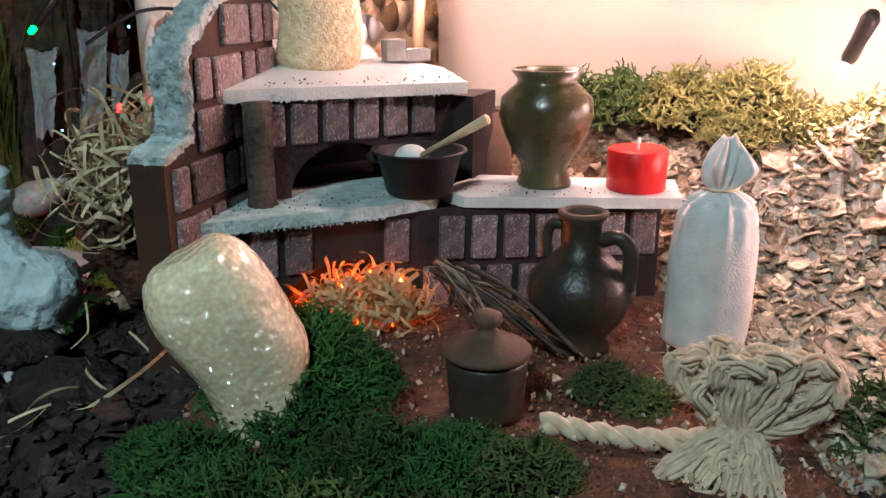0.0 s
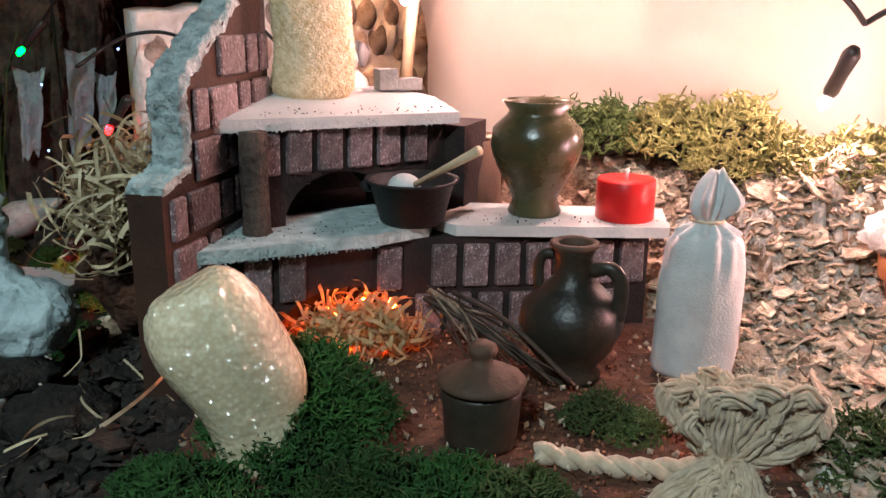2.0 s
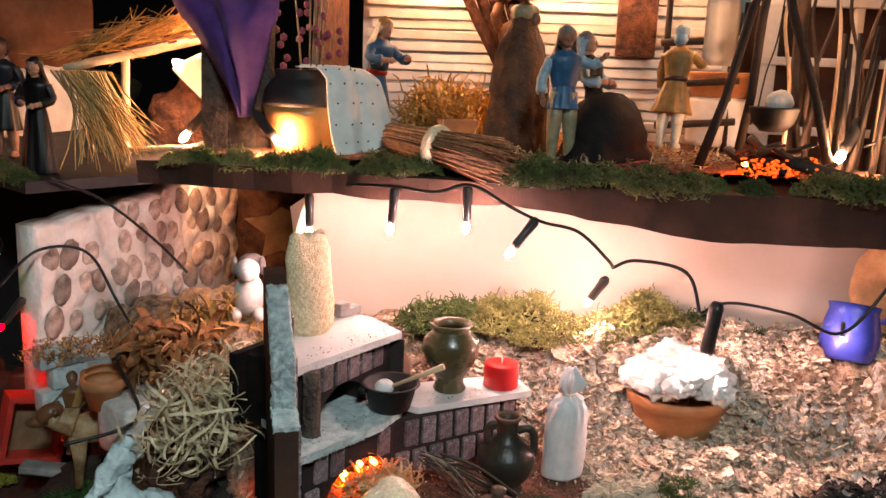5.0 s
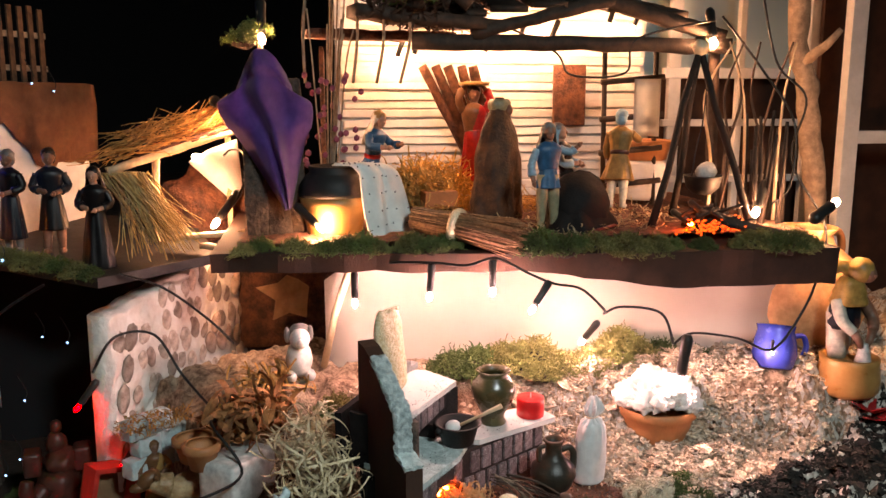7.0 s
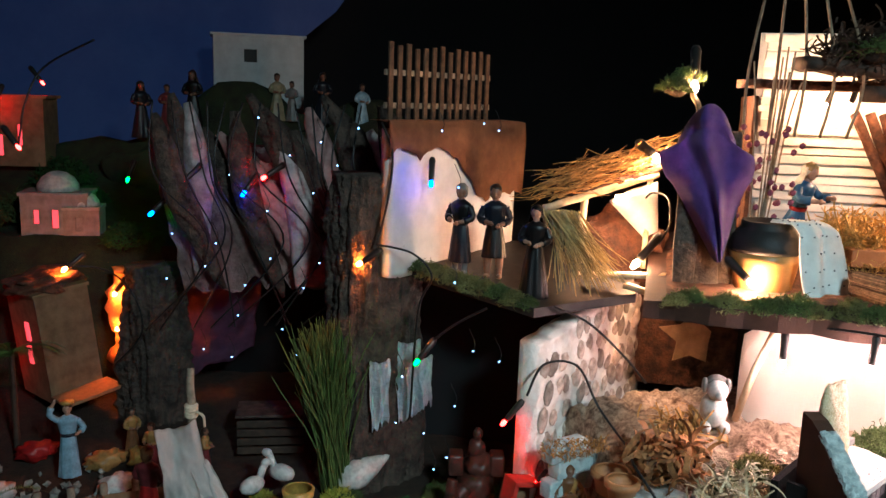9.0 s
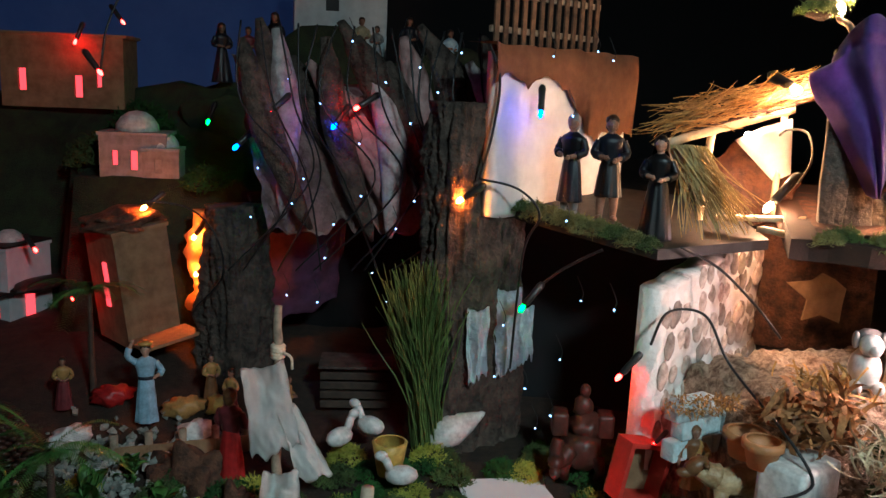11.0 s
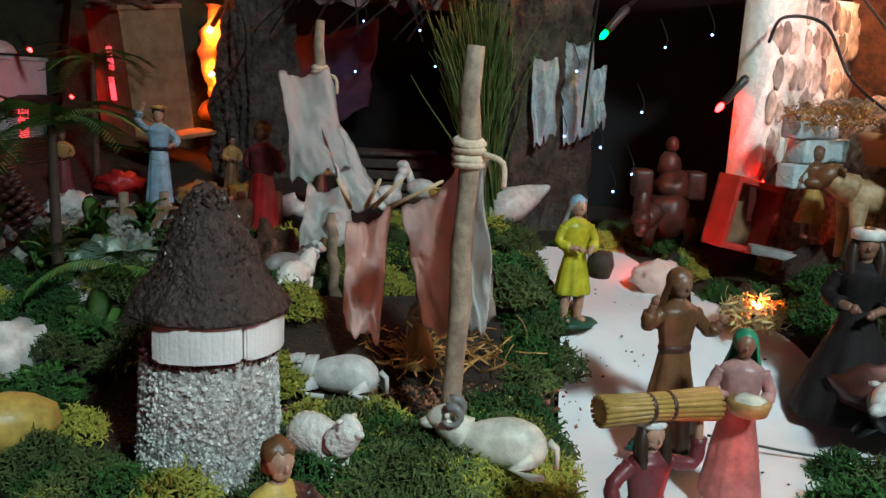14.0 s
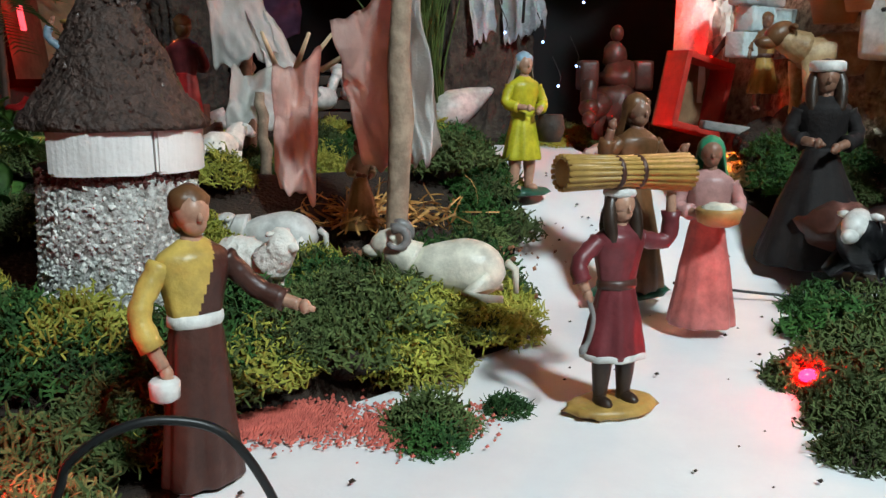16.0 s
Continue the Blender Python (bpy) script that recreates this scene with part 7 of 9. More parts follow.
cable((-0.29, 0.70, 0.29), (-0.255, 0.735, 0.315), (-0.21, 0.735, 0.31), (-0.185, 0.72, 0.26), (-0.17, 0.66, 0.225), (-0.20, 0.60, 0.24), (-0.19, 0.55, 0.20), (-0.25, 0.54, 0.19))
cable((-0.24, 0.75, 0.385), (-0.19, 0.75, 0.36), (-0.14, 0.745, 0.315), (-0.11, 0.74, 0.28))

# ---------------------------------------------------------------- low ground: tower, tent, path figures
tower = thing("round_tower", "round crumb-plastered tower with a dark conical roof", "tower", at(-0.757, 0.466, 0.0, 20))
bm = add_lathe(bmesh.new(), [(0.0385, -0.004), (0.039, 0.03), (0.037, 0.06), (0.0355, 0.100)], 64)
for v in bm.verts:
    v.co += V((v.co.x, v.co.y, 0)).normalized() * 0.0022 * noise.noise(v.co * 260)
part("wall", bm, M["silo"], tower)
for k in range(4):
    a0 = math.radians(208) + k * 1.24
    bm = bmesh.new()
    arc = [a0 + 1.215 * t / 9 for t in range(10)]
    add_poly(bm, [(0.0402 * math.cos(a), 0.0402 * math.sin(a)) for a in arc] + [(0.033 * math.cos(a), 0.033 * math.sin(a)) for a in reversed(arc)], 0.097, 0.1185)
    bmesh.ops.bevel(bm, geom=bm.edges[:], offset=0.0012, segments=2, affect="EDGES")
    for v in bm.verts:
        v.co += V((wob(*v.co, 120), wob(v.co.y, v.co.z, v.co.x, 120), wob(v.co.z, v.co.x, v.co.y, 120))) * 0.0004
    part("rim_stone", bm, M["white"], tower, smooth=False)
bm = add_lathe(bmesh.new(), [(0.0425, 0.1165), (0.0428, 0.1195), (0.0366, 0.1275), (0.0305, 0.1370), (0.0250, 0.1470), (0.0200, 0.1570), (0.0155, 0.1660), (0.0110, 0.1745), (0.0065, 0.1810), (0.0, 0.1840)], 64)
bmesh.ops.subdivide_edges(bm, edges=bm.edges[:], cuts=1)
for v in bm.verts:
    v.co += V((v.co.x, v.co.y, 0.01)).normalized() * (0.0024 * noise.noise(v.co * 240) + 0.003 * noise.noise(v.co * 60))
part("roof", bm, M["thatch"], tower, "dark crumbly conical roof")



def crumbs_on(prof, n, r0, r1, m, parent, name):
    """Small chips stuck all over a turned surface."""
    vs, fs = [], []
    for k in range(n):
        t = random.random() * (len(prof) - 1.001)
        i = int(t)
        r, z = prof[i][0] + (prof[i + 1][0] - prof[i][0]) * (t - i), prof[i][1] + (prof[i + 1][1] - prof[i][1]) * (t - i)
        a = random.uniform(0, 6.2832)
        q = Euler((random.uniform(0, 6), random.uniform(0, 6), random.uniform(0, 6))).to_matrix()
        w, b = random.uniform(r0, r1), len(vs)
        for c in ((1, 0, 0), (-1, 0, 0), (0, 1, 0), (0, -1, 0), (0, 0, 0.55), (0, 0, -0.55)):
            vs.append(tuple(V((r * math.cos(a), r * math.sin(a), z)) + q @ (V(c) * w * random.uniform(0.6, 1.2))))
        fs += [(b + x, b + y, b + z) for x, y, z in ((0, 2, 4), (2, 1, 4), (1, 3, 4), (3, 0, 4), (2, 0, 5), (1, 2, 5), (3, 1, 5), (0, 3, 5))]
    o = new(name, raw(name, vs, fs, m))
    o.parent, o["kind"] = parent, "stuff"
    return o


crumbs_on([(0.039, 0.0), (0.039, 0.03), (0.0372, 0.06), (0.0359, 0.092)], 3600, 0.0009, 0.0021, mat("white_plaster_crumbs", (0.74, 0.74, 0.70), (0.50, 0.50, 0.46), 0.8, 200, 0.3, islands=True, vary=0.35), tower, "plaster_crumb")
crumbs_on([(0.0410, 0.1190), (0.0362, 0.1270), (0.0305, 0.1370), (0.0250, 0.1470), (0.0200, 0.1570), (0.0155, 0.1660), (0.0110, 0.1745), (0.0065, 0.1810)], 700, 0.0008, 0.0022, mat("glossy_roof_crumbs", (0.085, 0.05, 0.04), (0.04, 0.025, 0.02), 0.3, 200, 0.3, islands=True, vary=0.4), tower, "roof_crumb")
crumbs_on([(0.0362, 0.092), (0.0362, 0.099)], 500, 0.001, 0.002, mat("red_brown_crumbs", (0.12, 0.03, 0.025), (0.06, 0.02, 0.015), 0.5, 200, 0.3, islands=True, vary=0.4), tower, "mortar_crumb")


def pole(name, a, b, r, label, knot=True):
    a, b = V(a), V(b)
    e = thing(name, label, "pole", at(*a))
    pts = [(b - a) * k / 9 + V((0.0015 * math.sin(k * 2.1), 0.0015 * math.cos(k * 1.7), 0)) for k in range(10)]
    part("stick", add_tube(bmesh.new(), pts, [r * (1 + 0.12 * math.sin(k * 1.9)) * (1 - 0.02 * k) for k in range(10)], 10), M["wood"], e)
    if knot:
        q = (b - a) * 0.77
        bm = bmesh.new()
        for k in range(4):
            add_lathe(bm, [(r * 1.15, -0.0025), (r * 1.5, 0), (r * 1.15, 0.0025)], 14, m=Matrix.Translation(q + V((0, 0, 0.004 * k - 0.006))) @ Matrix.Rotation(0.25 * (k % 2), 4, "X"))
        add_tube(bm, curve([q + V((r, -r, 0)), q + V((r * 2.4, -r * 2, -0.004)), q + V((r * 2.6, -r * 1.8, -0.018))], 4), 0.0018, 6)
        part("twine", bm, M["wool"], e, "knotted pale twine")
    return e


pole("tent_pole", (-0.621, 0.462, 0.005), (-0.614, 0.474, 0.262), 0.0068, "grey peeled stick holding up the tent")
pole("tent_pole", (-0.668, 0.70, 0.05), (-0.672, 0.71, 0.13), 0.005, "short grey stick of the tent", False)
pole("scarecrow_pole", (-0.676, 0.80, 0.075), (-0.674, 0.86, 0.295), 0.006, "pale wrapped stick draped with cloth scraps")
for k in (0, 2, 3, 5):
    a = V((-0.652 + 0.006 * k, 0.63, 0.158))
    solo("tent_stick", add_tube(bmesh.new(), [a + V((-0.012, 0.01, -0.012)), a + V((0.012 * (k - 2.5) * 0.8, -0.014, 0.012))], [0.0022, 0.0012], 7), M["pale"], "short pale crossed stick on the tent ridge", "stick", group="tent sticks")


def cloth(name, a, b, c, d, m, label, sag=0.01, fold=0.004, n=26, freq=1.3, crumple=0.015):
    """A hanging cloth between four corners: a, b above, c, d below."""
    a, b, c, d = V(a), V(b), V(c), V(d)
    bm, g = bmesh.new(), []
    nn = (b - a).cross(c - a).normalized()
    for j in range(n + 1):
        t = j / n
        row = []
        for i in range(n + 1):
            s = i / n
            p = a.lerp(b, s).lerp(c.lerp(d, s), t)
            w = 0.5 * (b - a).length / max(0.02, (b - a).length)
            p += nn * (fold * math.sin(freq * 6.28 * s + 2 * t) * (0.3 + t) + crumple * (wob(s + a.x * 3, t, a.y, 2.6) + 0.4 * abs(wob(s, t + a.x, 3, 7)))) + V((0, 0, -sag * 4 * s * (1 - s) * (1 - t) + 0.004 * wob(s, t, 1, 5)))
            p += (b - a) * (0.10 * wob(t, 3 + a.x * 9, round(s), 5) * (2 * abs(s - 0.5)) ** 3) * w + V((0, 0, 0.010 * wob(s, 5 + a.x * 7, 0, 6) * t ** 4))
            row.append(bm.verts.new(p))
        g.append(row)
    for j in range(n):
        for i in range(n):
            bm.faces.new((g[j][i], g[j + 1][i], g[j + 1][i + 1], g[j][i + 1]))
    bmesh.ops.solidify(bm, geom=bm.faces[:], thickness=0.0014)
    return solo(name, bm, m, label, "cloth")


cloth("tent_cloth", (-0.650, 0.492, 0.170), (-0.611, 0.484, 0.212), (-0.630, 0.500, 0.090), (-0.604, 0.486, 0.096), M["rose"], "dusty pink cloth side of the tent", 0.012)
cloth("tent_cloth", (-0.611, 0.484, 0.206), (-0.600, 0.486, 0.202), (-0.606, 0.484, 0.096), (-0.588, 0.486, 0.097), M["linen"], "white cloth edge of the tent", 0.004)
cloth("tent_cloth", (-0.674, 0.565, 0.148), (-0.645, 0.56, 0.160), (-0.676, 0.562, 0.078), (-0.650, 0.56, 0.064), M["rose"], "narrow dusty pink cloth strip of the tent", 0.006)
cloth("cloth_scrap", (-0.715, 0.79, 0.245), (-0.668, 0.80, 0.250), (-0.700, 0.765, 0.150), (-0.650, 0.78, 0.160), M["linen"], "white cloth scrap on the wrapped pole", 0.004)
cloth("cloth_scrap", (-0.680, 0.79, 0.20), (-0.655, 0.80, 0.20), (-0.650, 0.76, 0.125), (-0.615, 0.77, 0.13), M["linen"], "white cloth scrap hanging from the pole", 0.004)
cloth("cloth_scrap", (-0.69, 0.74, 0.15), (-0.655, 0.74, 0.15), (-0.70, 0.71, 0.10), (-0.65, 0.72, 0.105), M["linen"], "grey-white cloth hem beside the tent", 0.004)
curls("straw_bed", M["strawo"], (-0.60, 0.59, 0.052), (0.070, 0.065, 0.008), 300, (0.006, 0.022), (0.6, 2.6), 0.0007, "brown straw bedding inside the tent", "straw", 8, 3.0)
scatter("cork_crumbs", 1800, lambda: (lambda x, y: (x, y, low(x, y) + 0.028 * sm(0.62, 0.5, y) + 0.004))(random.gauss(-0.61, 0.04), random.gauss(0.58, 0.05)), 0.0008, 0.0030, CRUMB, "brown cork crumbs strewn inside the tent")
figurine("tan_figurine", "small tan figurine seated inside the tent", (-0.622, 0.56, 0.045), 0.058, 20, "tan", "khaki", "skind", "brown", flare=0.24)


# animals: one plain mesh each
def beast(name, label, p, ln, rz, m, lying=False, head=(0.55, 0.25), m2=None, horns=False, thick=0.2, tail=True, muzzle=0.09, fleece=False):
    bm = bmesh.new()
    lg = 0.02 if lying else 0.40
    zc = lg + thick * 0.85
    rings = 22
    body = []
    for k in range(rings + 1):
        u = 2 * k / rings - 1
        e = math.sqrt(max(0.0, 1 - abs(u) ** 3.4))
        body.append((-0.40 + 0.76 * (k / rings), e * (thick * (0.93 + 0.07 * math.cos(3.2 * (u + 0.35)))), 0.025 * math.cos(2.4 * u) - 0.012))
    add_tube(bm, [(x, 0, zc + dz) for x, r, dz in body], [max(0.004, r) for x, r, dz in body], 28)
    for v in bm.verts:
        v.co.y *= 0.88
        v.co += (v.co - V((v.co.x, 0, zc))).normalized() * (0.012 if not fleece else 0.022) * noise.noise(v.co * (5 if not fleece else 22))
    add_tube(bm, curve([(0.30, 0, zc + 0.05), (0.45, 0, zc + head[1] * 0.7), (head[0], 0, zc + head[1])], 4), [w * thick / 0.2 for w in (0.15, 0.14, 0.13, 0.12, 0.115, 0.11, 0.1, 0.095, 0.09)], 12)
    add_ball(bm, (head[0] + 0.07, 0, zc + head[1]), (0.14, 0.09, 0.095), sub=2, idx=1 if m2 else 0, m=Matrix.Rotation(0.5, 3, "Y"))
    add_ball(bm, (head[0] + 0.17, 0, zc + head[1] - 0.07), (muzzle, 0.055, 0.055), sub=2, idx=1 if m2 else 0)
    for s in (-1, 1):
        add_ball(bm, (head[0] + 0.01, s * 0.1, zc + head[1] + 0.05), (0.03, 0.06, 0.03), sub=1, idx=1 if m2 else 0)
        if horns:
            add_tube(bm, [(head[0] + 0.02 + 0.075 * math.cos(a) - 0.05, s * (0.08 + 0.012 * a), zc + head[1] + 0.05 + 0.075 * math.sin(a)) for a in [0.6 * k + 1.0 for k in range(9)]], [0.045 - 0.003 * k for k in range(9)], 8, idx=2)
        for x in (-0.28, 0.27):
            if lying:
                add_tube(bm, [(x, s * 0.13, 0.16), (x + 0.16, s * 0.19, 0.07), (x + 0.02, s * 0.2, 0.03), (x - 0.1, s * 0.19, 0.025)], [0.08, 0.045, 0.032, 0.028], 8)
            else:
                add_tube(bm, [(x, s * 0.1, zc - 0.05), (x, s * 0.1, lg * 0.5), (x + 0.01, s * 0.1, 0.0)], [0.085, 0.045, 0.04], 8)
    if tail:
        add_tube(bm, [(-0.40, 0, zc + 0.06), (-0.47, 0, zc), (-0.48, 0, zc - 0.18)], [0.035, 0.03, 0.02], 6)
    bmesh.ops.scale(bm, vec=(ln, ln, ln), verts=bm.verts)
    return solo(name, bm, [m, m2 or m, M["grey"]], label, "figurine", at(*p, rz), group="animal figurines")


WOOLW = mat("white_fleece_paint", (0.72, 0.70, 0.64), (0.55, 0.53, 0.47), 0.6, 120, 0.7, fine=260, dist=0.003)
beast("ram_figurine", "white lying ram figurine with grey curled horns", (-0.600, 0.428, 0.033), 0.066, 160, M["creamf"], True, horns=True, thick=0.22, head=(0.44, 0.20))
beast("sheep_figurine", "white curly sheep figurine", (-0.700, 0.428, 0.024), 0.049, -50, WOOLW, False, thick=0.26, head=(0.40, 0.30), fleece=True)
beast("sheep_figurine", "grey-white lying sheep figurine", (-0.676, 0.545, 0.034), 0.062, 165, M["whitef"], True, thick=0.22, head=(0.45, 0.12))
beast("sheep_figurine", "small white sheep figurine behind the tower", (-0.705, 0.64, 0.062), 0.05, 60, WOOLW, False, thick=0.24, fleece=True)
beast("goat_figurine", "grey and white goat figurine", (-0.71, 0.70, 0.06), 0.05, 30, M["grey"], False, m2=M["whitef"])
beast("ox_figurine", "black lying ox figurine with a white face", (-0.292, 0.478, 0.014), 0.092, -150, M["blackf"], True, m2=M["whitef"], thick=0.25, head=(0.44, 0.20), muzzle=0.10)
figurine("ox_lady_figurine", "dark brown seated figurine with a white headband", (-0.312, 0.516, 0.012), 0.142, -30, "coal", "coal", "skind", "hair", flare=0.26, long_hair=True,
         extra=lambda bm, ix: add_ball(bm, (0.10, -0.10, 0.22), (0.20, 0.18, 0.12), idx=ix("dkbrown"), sub=3, rough=0.25) and add_lathe(bm, [(0.068, 0.945), (0.082, 0.952), (0.082, 0.988), (0.066, 0.998)], 24, idx=ix("whitef"), m=Matrix.Translation((0, 0.008, 0))))
figurine("striped_figurine", "figurine in a brown and gold striped robe beside the horse", (-0.2330, 0.690, 0.112), 0.088, -8, "ochre", "tan", "skind", "brown", legs="skind", flare=0.15, knee=0.20, sash="dkbrown", sleeve="brown",
         arms=(((-0.12, 0, 0.77), (-0.19, -0.04, 0.70), (-0.22, -0.10, 0.58)), ((0.12, 0, 0.77), (0.17, -0.04, 0.66), (0.08, -0.13, 0.62))))
beast("horse_figurine", "tan horse figurine carrying a clay pot", (-0.205, 0.634, 0.106), 0.102, 172, mat("tan_and_cream_paint", (0.50, 0.36, 0.20), (0.20, 0.11, 0.045), 0.5, 50, 0.4), False, thick=0.18, head=(0.44, 0.16), muzzle=0.11, m2=M["brown"])
vessel("pack_pot", None, [(0.0, 0), (0.016, 0), (0.02, 0.018), (0.024, 0.02), (0.024, 0.026), (0.021, 0.027)], -0.205, 0.640, 0.188, "terracotta pot on the horse's back", "pot", M["terra"])
bm = bmesh.new()
add_ball(bm, (0, 0, 0.030), (0.026, 0.030, 0.026), sub=3, rough=0.2, f=40), add_ball(bm, (0.004, 0.004, 0.058), (0.020, 0.022, 0.020), sub=3, rough=0.3, f=40)
add_tube(bm, curve([(-0.016, -0.02, 0.035), (-0.030, -0.034, 0.026), (-0.034, -0.038, 0.044), (-0.032, -0.036, 0.056)], 5), [0.012, 0.0115, 0.011, 0.0105, 0.01, 0.0095, 0.009, 0.009, 0.009, 0.0085, 0.0085, 0.008, 0.008, 0.0075, 0.0075, 0.007], 10)
add_ball(bm, (-0.034, -0.042, 0.030), (0.010, 0.014, 0.010), sub=2), add_ball(bm, (-0.035, -0.052, 0.020), (0.007, 0.009, 0.008), sub=2)
for x, y in ((-0.018, -0.02), (0.018, -0.02), (-0.016, 0.02), (0.018, 0.02)):
    add_tube(bm, [(x, y, 0.028), (x * 1.2, y - 0.006, 0.012), (x * 1.1, y, 0.0)], [0.009, 0.006, 0.006], 8)
add_ball(bm, (0.0, 0.006, 0.082), (0.013, 0.011, 0.016), sub=2, rough=0.2), add_ball(bm, (0.001, 0.004, 0.104), (0.007, 0.008, 0.009), sub=2)
for x in (-0.028, 0.028):
    add_box(bm, (x, 0.004, 0.062), (0.020, 0.028, 0.030), bevel=0.004)
solo("camel_figurine", bm, M["dkbrown"], "brown glazed camel figurine with rider and saddle boxes", "figurine", at(-0.305, 0.832, 0.084, -15), group="animal figurines")

# figures on the path
def tray(bm, ix):
    add_tube(bm, [(-0.31, -0.02, 1.065), (-0.30, -0.02, 1.065), (-0.12, -0.02, 1.062), (0.0, -0.02, 1.06), (0.12, -0.02, 1.055), (0.31, -0.02, 1.045), (0.32, -0.02, 1.045)], [0.05, 0.074, 0.066, 0.060, 0.068, 0.082, 0.055], 20, idx=ix("ochre"))
    for k in range(18):
        a = 6.2832 * k / 18
        add_tube(bm, [(-0.315, -0.02 + 0.068 * math.cos(a), 1.065 + 0.068 * math.sin(a)), (0.0, -0.02 + 0.058 * math.cos(a), 1.06 + 0.058 * math.sin(a)), (0.325, -0.02 + 0.076 * math.cos(a), 1.045 + 0.076 * math.sin(a))], 0.011, 6, idx=ix("ochre"))
    for x in (-0.05, 0.06):
        add_lathe(bm, [(0.070, -0.012), (0.075, 0), (0.070, 0.012)], 20, idx=ix("dkbrown"), m=Matrix.Translation((x, -0.02, 1.058)) @ Matrix.Rotation(1.57, 4, "Y"))
    add_tube(bm, curve([(-0.19, -0.05, 0.56), (-0.17, -0.08, 0.46), (-0.19, -0.08, 0.36), (-0.23, -0.08, 0.31)], 4), [0.012] * 10 + [0.02, 0.016, 0.006], 6, idx=ix("grey"))
    add_lathe(bm, [(0.064, 0.952), (0.072, 0.965), (0.066, 0.985), (0.04, 0.998)], 20, idx=ix("whitef"), m=Matrix.Translation((0, 0.008, 0)))


figurine("reaper_figurine", "figurine in a maroon dress carrying a sheaf overhead and a sickle", (-0.557, 0.338, 0.003), 0.095, 8, "maroon", "maroon", "skin", "hair", base="ochre", legs="hair", flare=0.150, sash="dkbrown", long_hair=True, trim="whitef",
         arms=(((-0.12, 0, 0.77), (-0.21, -0.02, 0.68), (-0.19, -0.05, 0.57)), ((0.12, 0, 0.77), (0.24, -0.02, 0.76), (0.25, -0.02, 0.96))), extra=tray)


def basket(bm, ix):
    add_lathe(bm, [(0.06, 0.60), (0.10, 0.62), (0.115, 0.68), (0.105, 0.69), (0.0, 0.68)], 20, idx=ix("tan"), m=Matrix.Translation((0.03, -0.16, -0.03)))
    add_ball(bm, (0.03, -0.16, 0.655), (0.085, 0.08, 0.032), idx=ix("creamf"), sub=3, rough=0.3)


figurine("basket_figurine", "figurine in a pink skirt and green veil with a basket", (-0.459, 0.424, 0.006), 0.105, -25, "pink", "rosecl", "skind", None, veil="green", flare=0.165, extra=basket)
figurine("brown_robe_figurine", "figurine in a brown hooded robe", (-0.468, 0.488, 0.010), 0.122, 10, "brown", "brown", "skind", "brown", veil="brown", flare=0.175, base="dkgreen", sash="dkbrown",
         arms=(((-0.12, 0, 0.77), (-0.2, -0.02, 0.72), (-0.2, -0.06, 0.84)), ((0.12, 0, 0.77), (0.19, -0.03, 0.66), (0.22, -0.08, 0.72))))
figurine("yellow_figurine", "figurine in a yellow tunic and pale headscarf on a green base", (-0.488, 0.622, 0.056), 0.104, 10, "yellow", "yellow", "skin", "lblue", veil="whitef", base="dkgreen", legs="skin", flare=0.145, sash="yellow")
solo("reed_basket", add_lathe(bmesh.new(), [(0.0, 0), (0.008, 0.0), (0.011, 0.01), (0.009, 0.02), (0.0, 0.02)], 16), M["dkwood"], "small dark basket hung by the yellow figurine", "basket", at(-0.466, 0.622, 0.095))
figurine("farmer_figurine", "figurine in a maroon robe with one yellow sleeve and white sash", (-0.723, 0.316, 0.002), 0.103, 26, "dkbrown", "dkbrown", "skin", "brown", flare=0.135, sash="whitef",
         arms=(((-0.12, 0, 0.77), (-0.19, -0.02, 0.62), (-0.15, -0.08, 0.46)), ((0.12, 0, 0.77), (0.2, -0.06, 0.65), (0.29, -0.16, 0.60))),
         sleeve="yelcl", extra=lambda bm, ix: add_lathe(bm, [(0.03, 0.36), (0.045, 0.37), (0.048, 0.42), (0.04, 0.43)], 14, idx=ix("whitef"), m=Matrix.Translation((-0.155, -0.09, 0))))
figurine("red_robe_figurine", "tall figurine in a dark red robe seen from behind", (-0.728, 0.86, 0.072), 0.125, 150, "wred", "maroon", "skind", "brown", flare=0.15)
figurine("water_carrier_figurine", "figurine in a pale blue dress raising one arm", (-0.845, 1.03, 0.088), 0.112, 5, "lblue", "lblue", "skin", "hair", flare=0.13, sash="navy",
         arms=(((-0.12, 0, 0.77), (-0.2, -0.01, 0.86), (-0.15, 0, 1.0)), ((0.12, 0, 0.77), (0.18, -0.03, 0.66), (0.12, -0.1, 0.62))), extra=lambda bm, ix: add_lathe(bm, [(0.0, 0.98), (0.08, 0.98), (0.09, 1.01), (0.0, 1.02)], 16, idx=ix("ochre")))

# camp fire by the path with a lit bulb, pink stone
cf = thing("path_fire", "small fire of twigs with golden shavings", "fire", at(-0.335, 0.605, 0.052))
for k in range(5):
    a = 1.257 * k + 0.4
    part("twig", add_tube(bmesh.new(), [(math.cos(a) * 0.03, math.sin(a) * 0.025, 0.0), (math.cos(a) * 0.004, math.sin(a) * 0.004, 0.03)], 0.0016, 5), M["dkwood"], cf)
curls("fire_shavings", M["straw"], (-0.335, 0.605, 0.068), (0.028, 0.024, 0.013), 330, (0.004, 0.011), (1.6, 5.0), 0.0008, "golden wood shavings on the fire", "wood shavings")
bulb((-0.338, 0.600, 0.076), (0.3, 1, 0.2), "ledo")
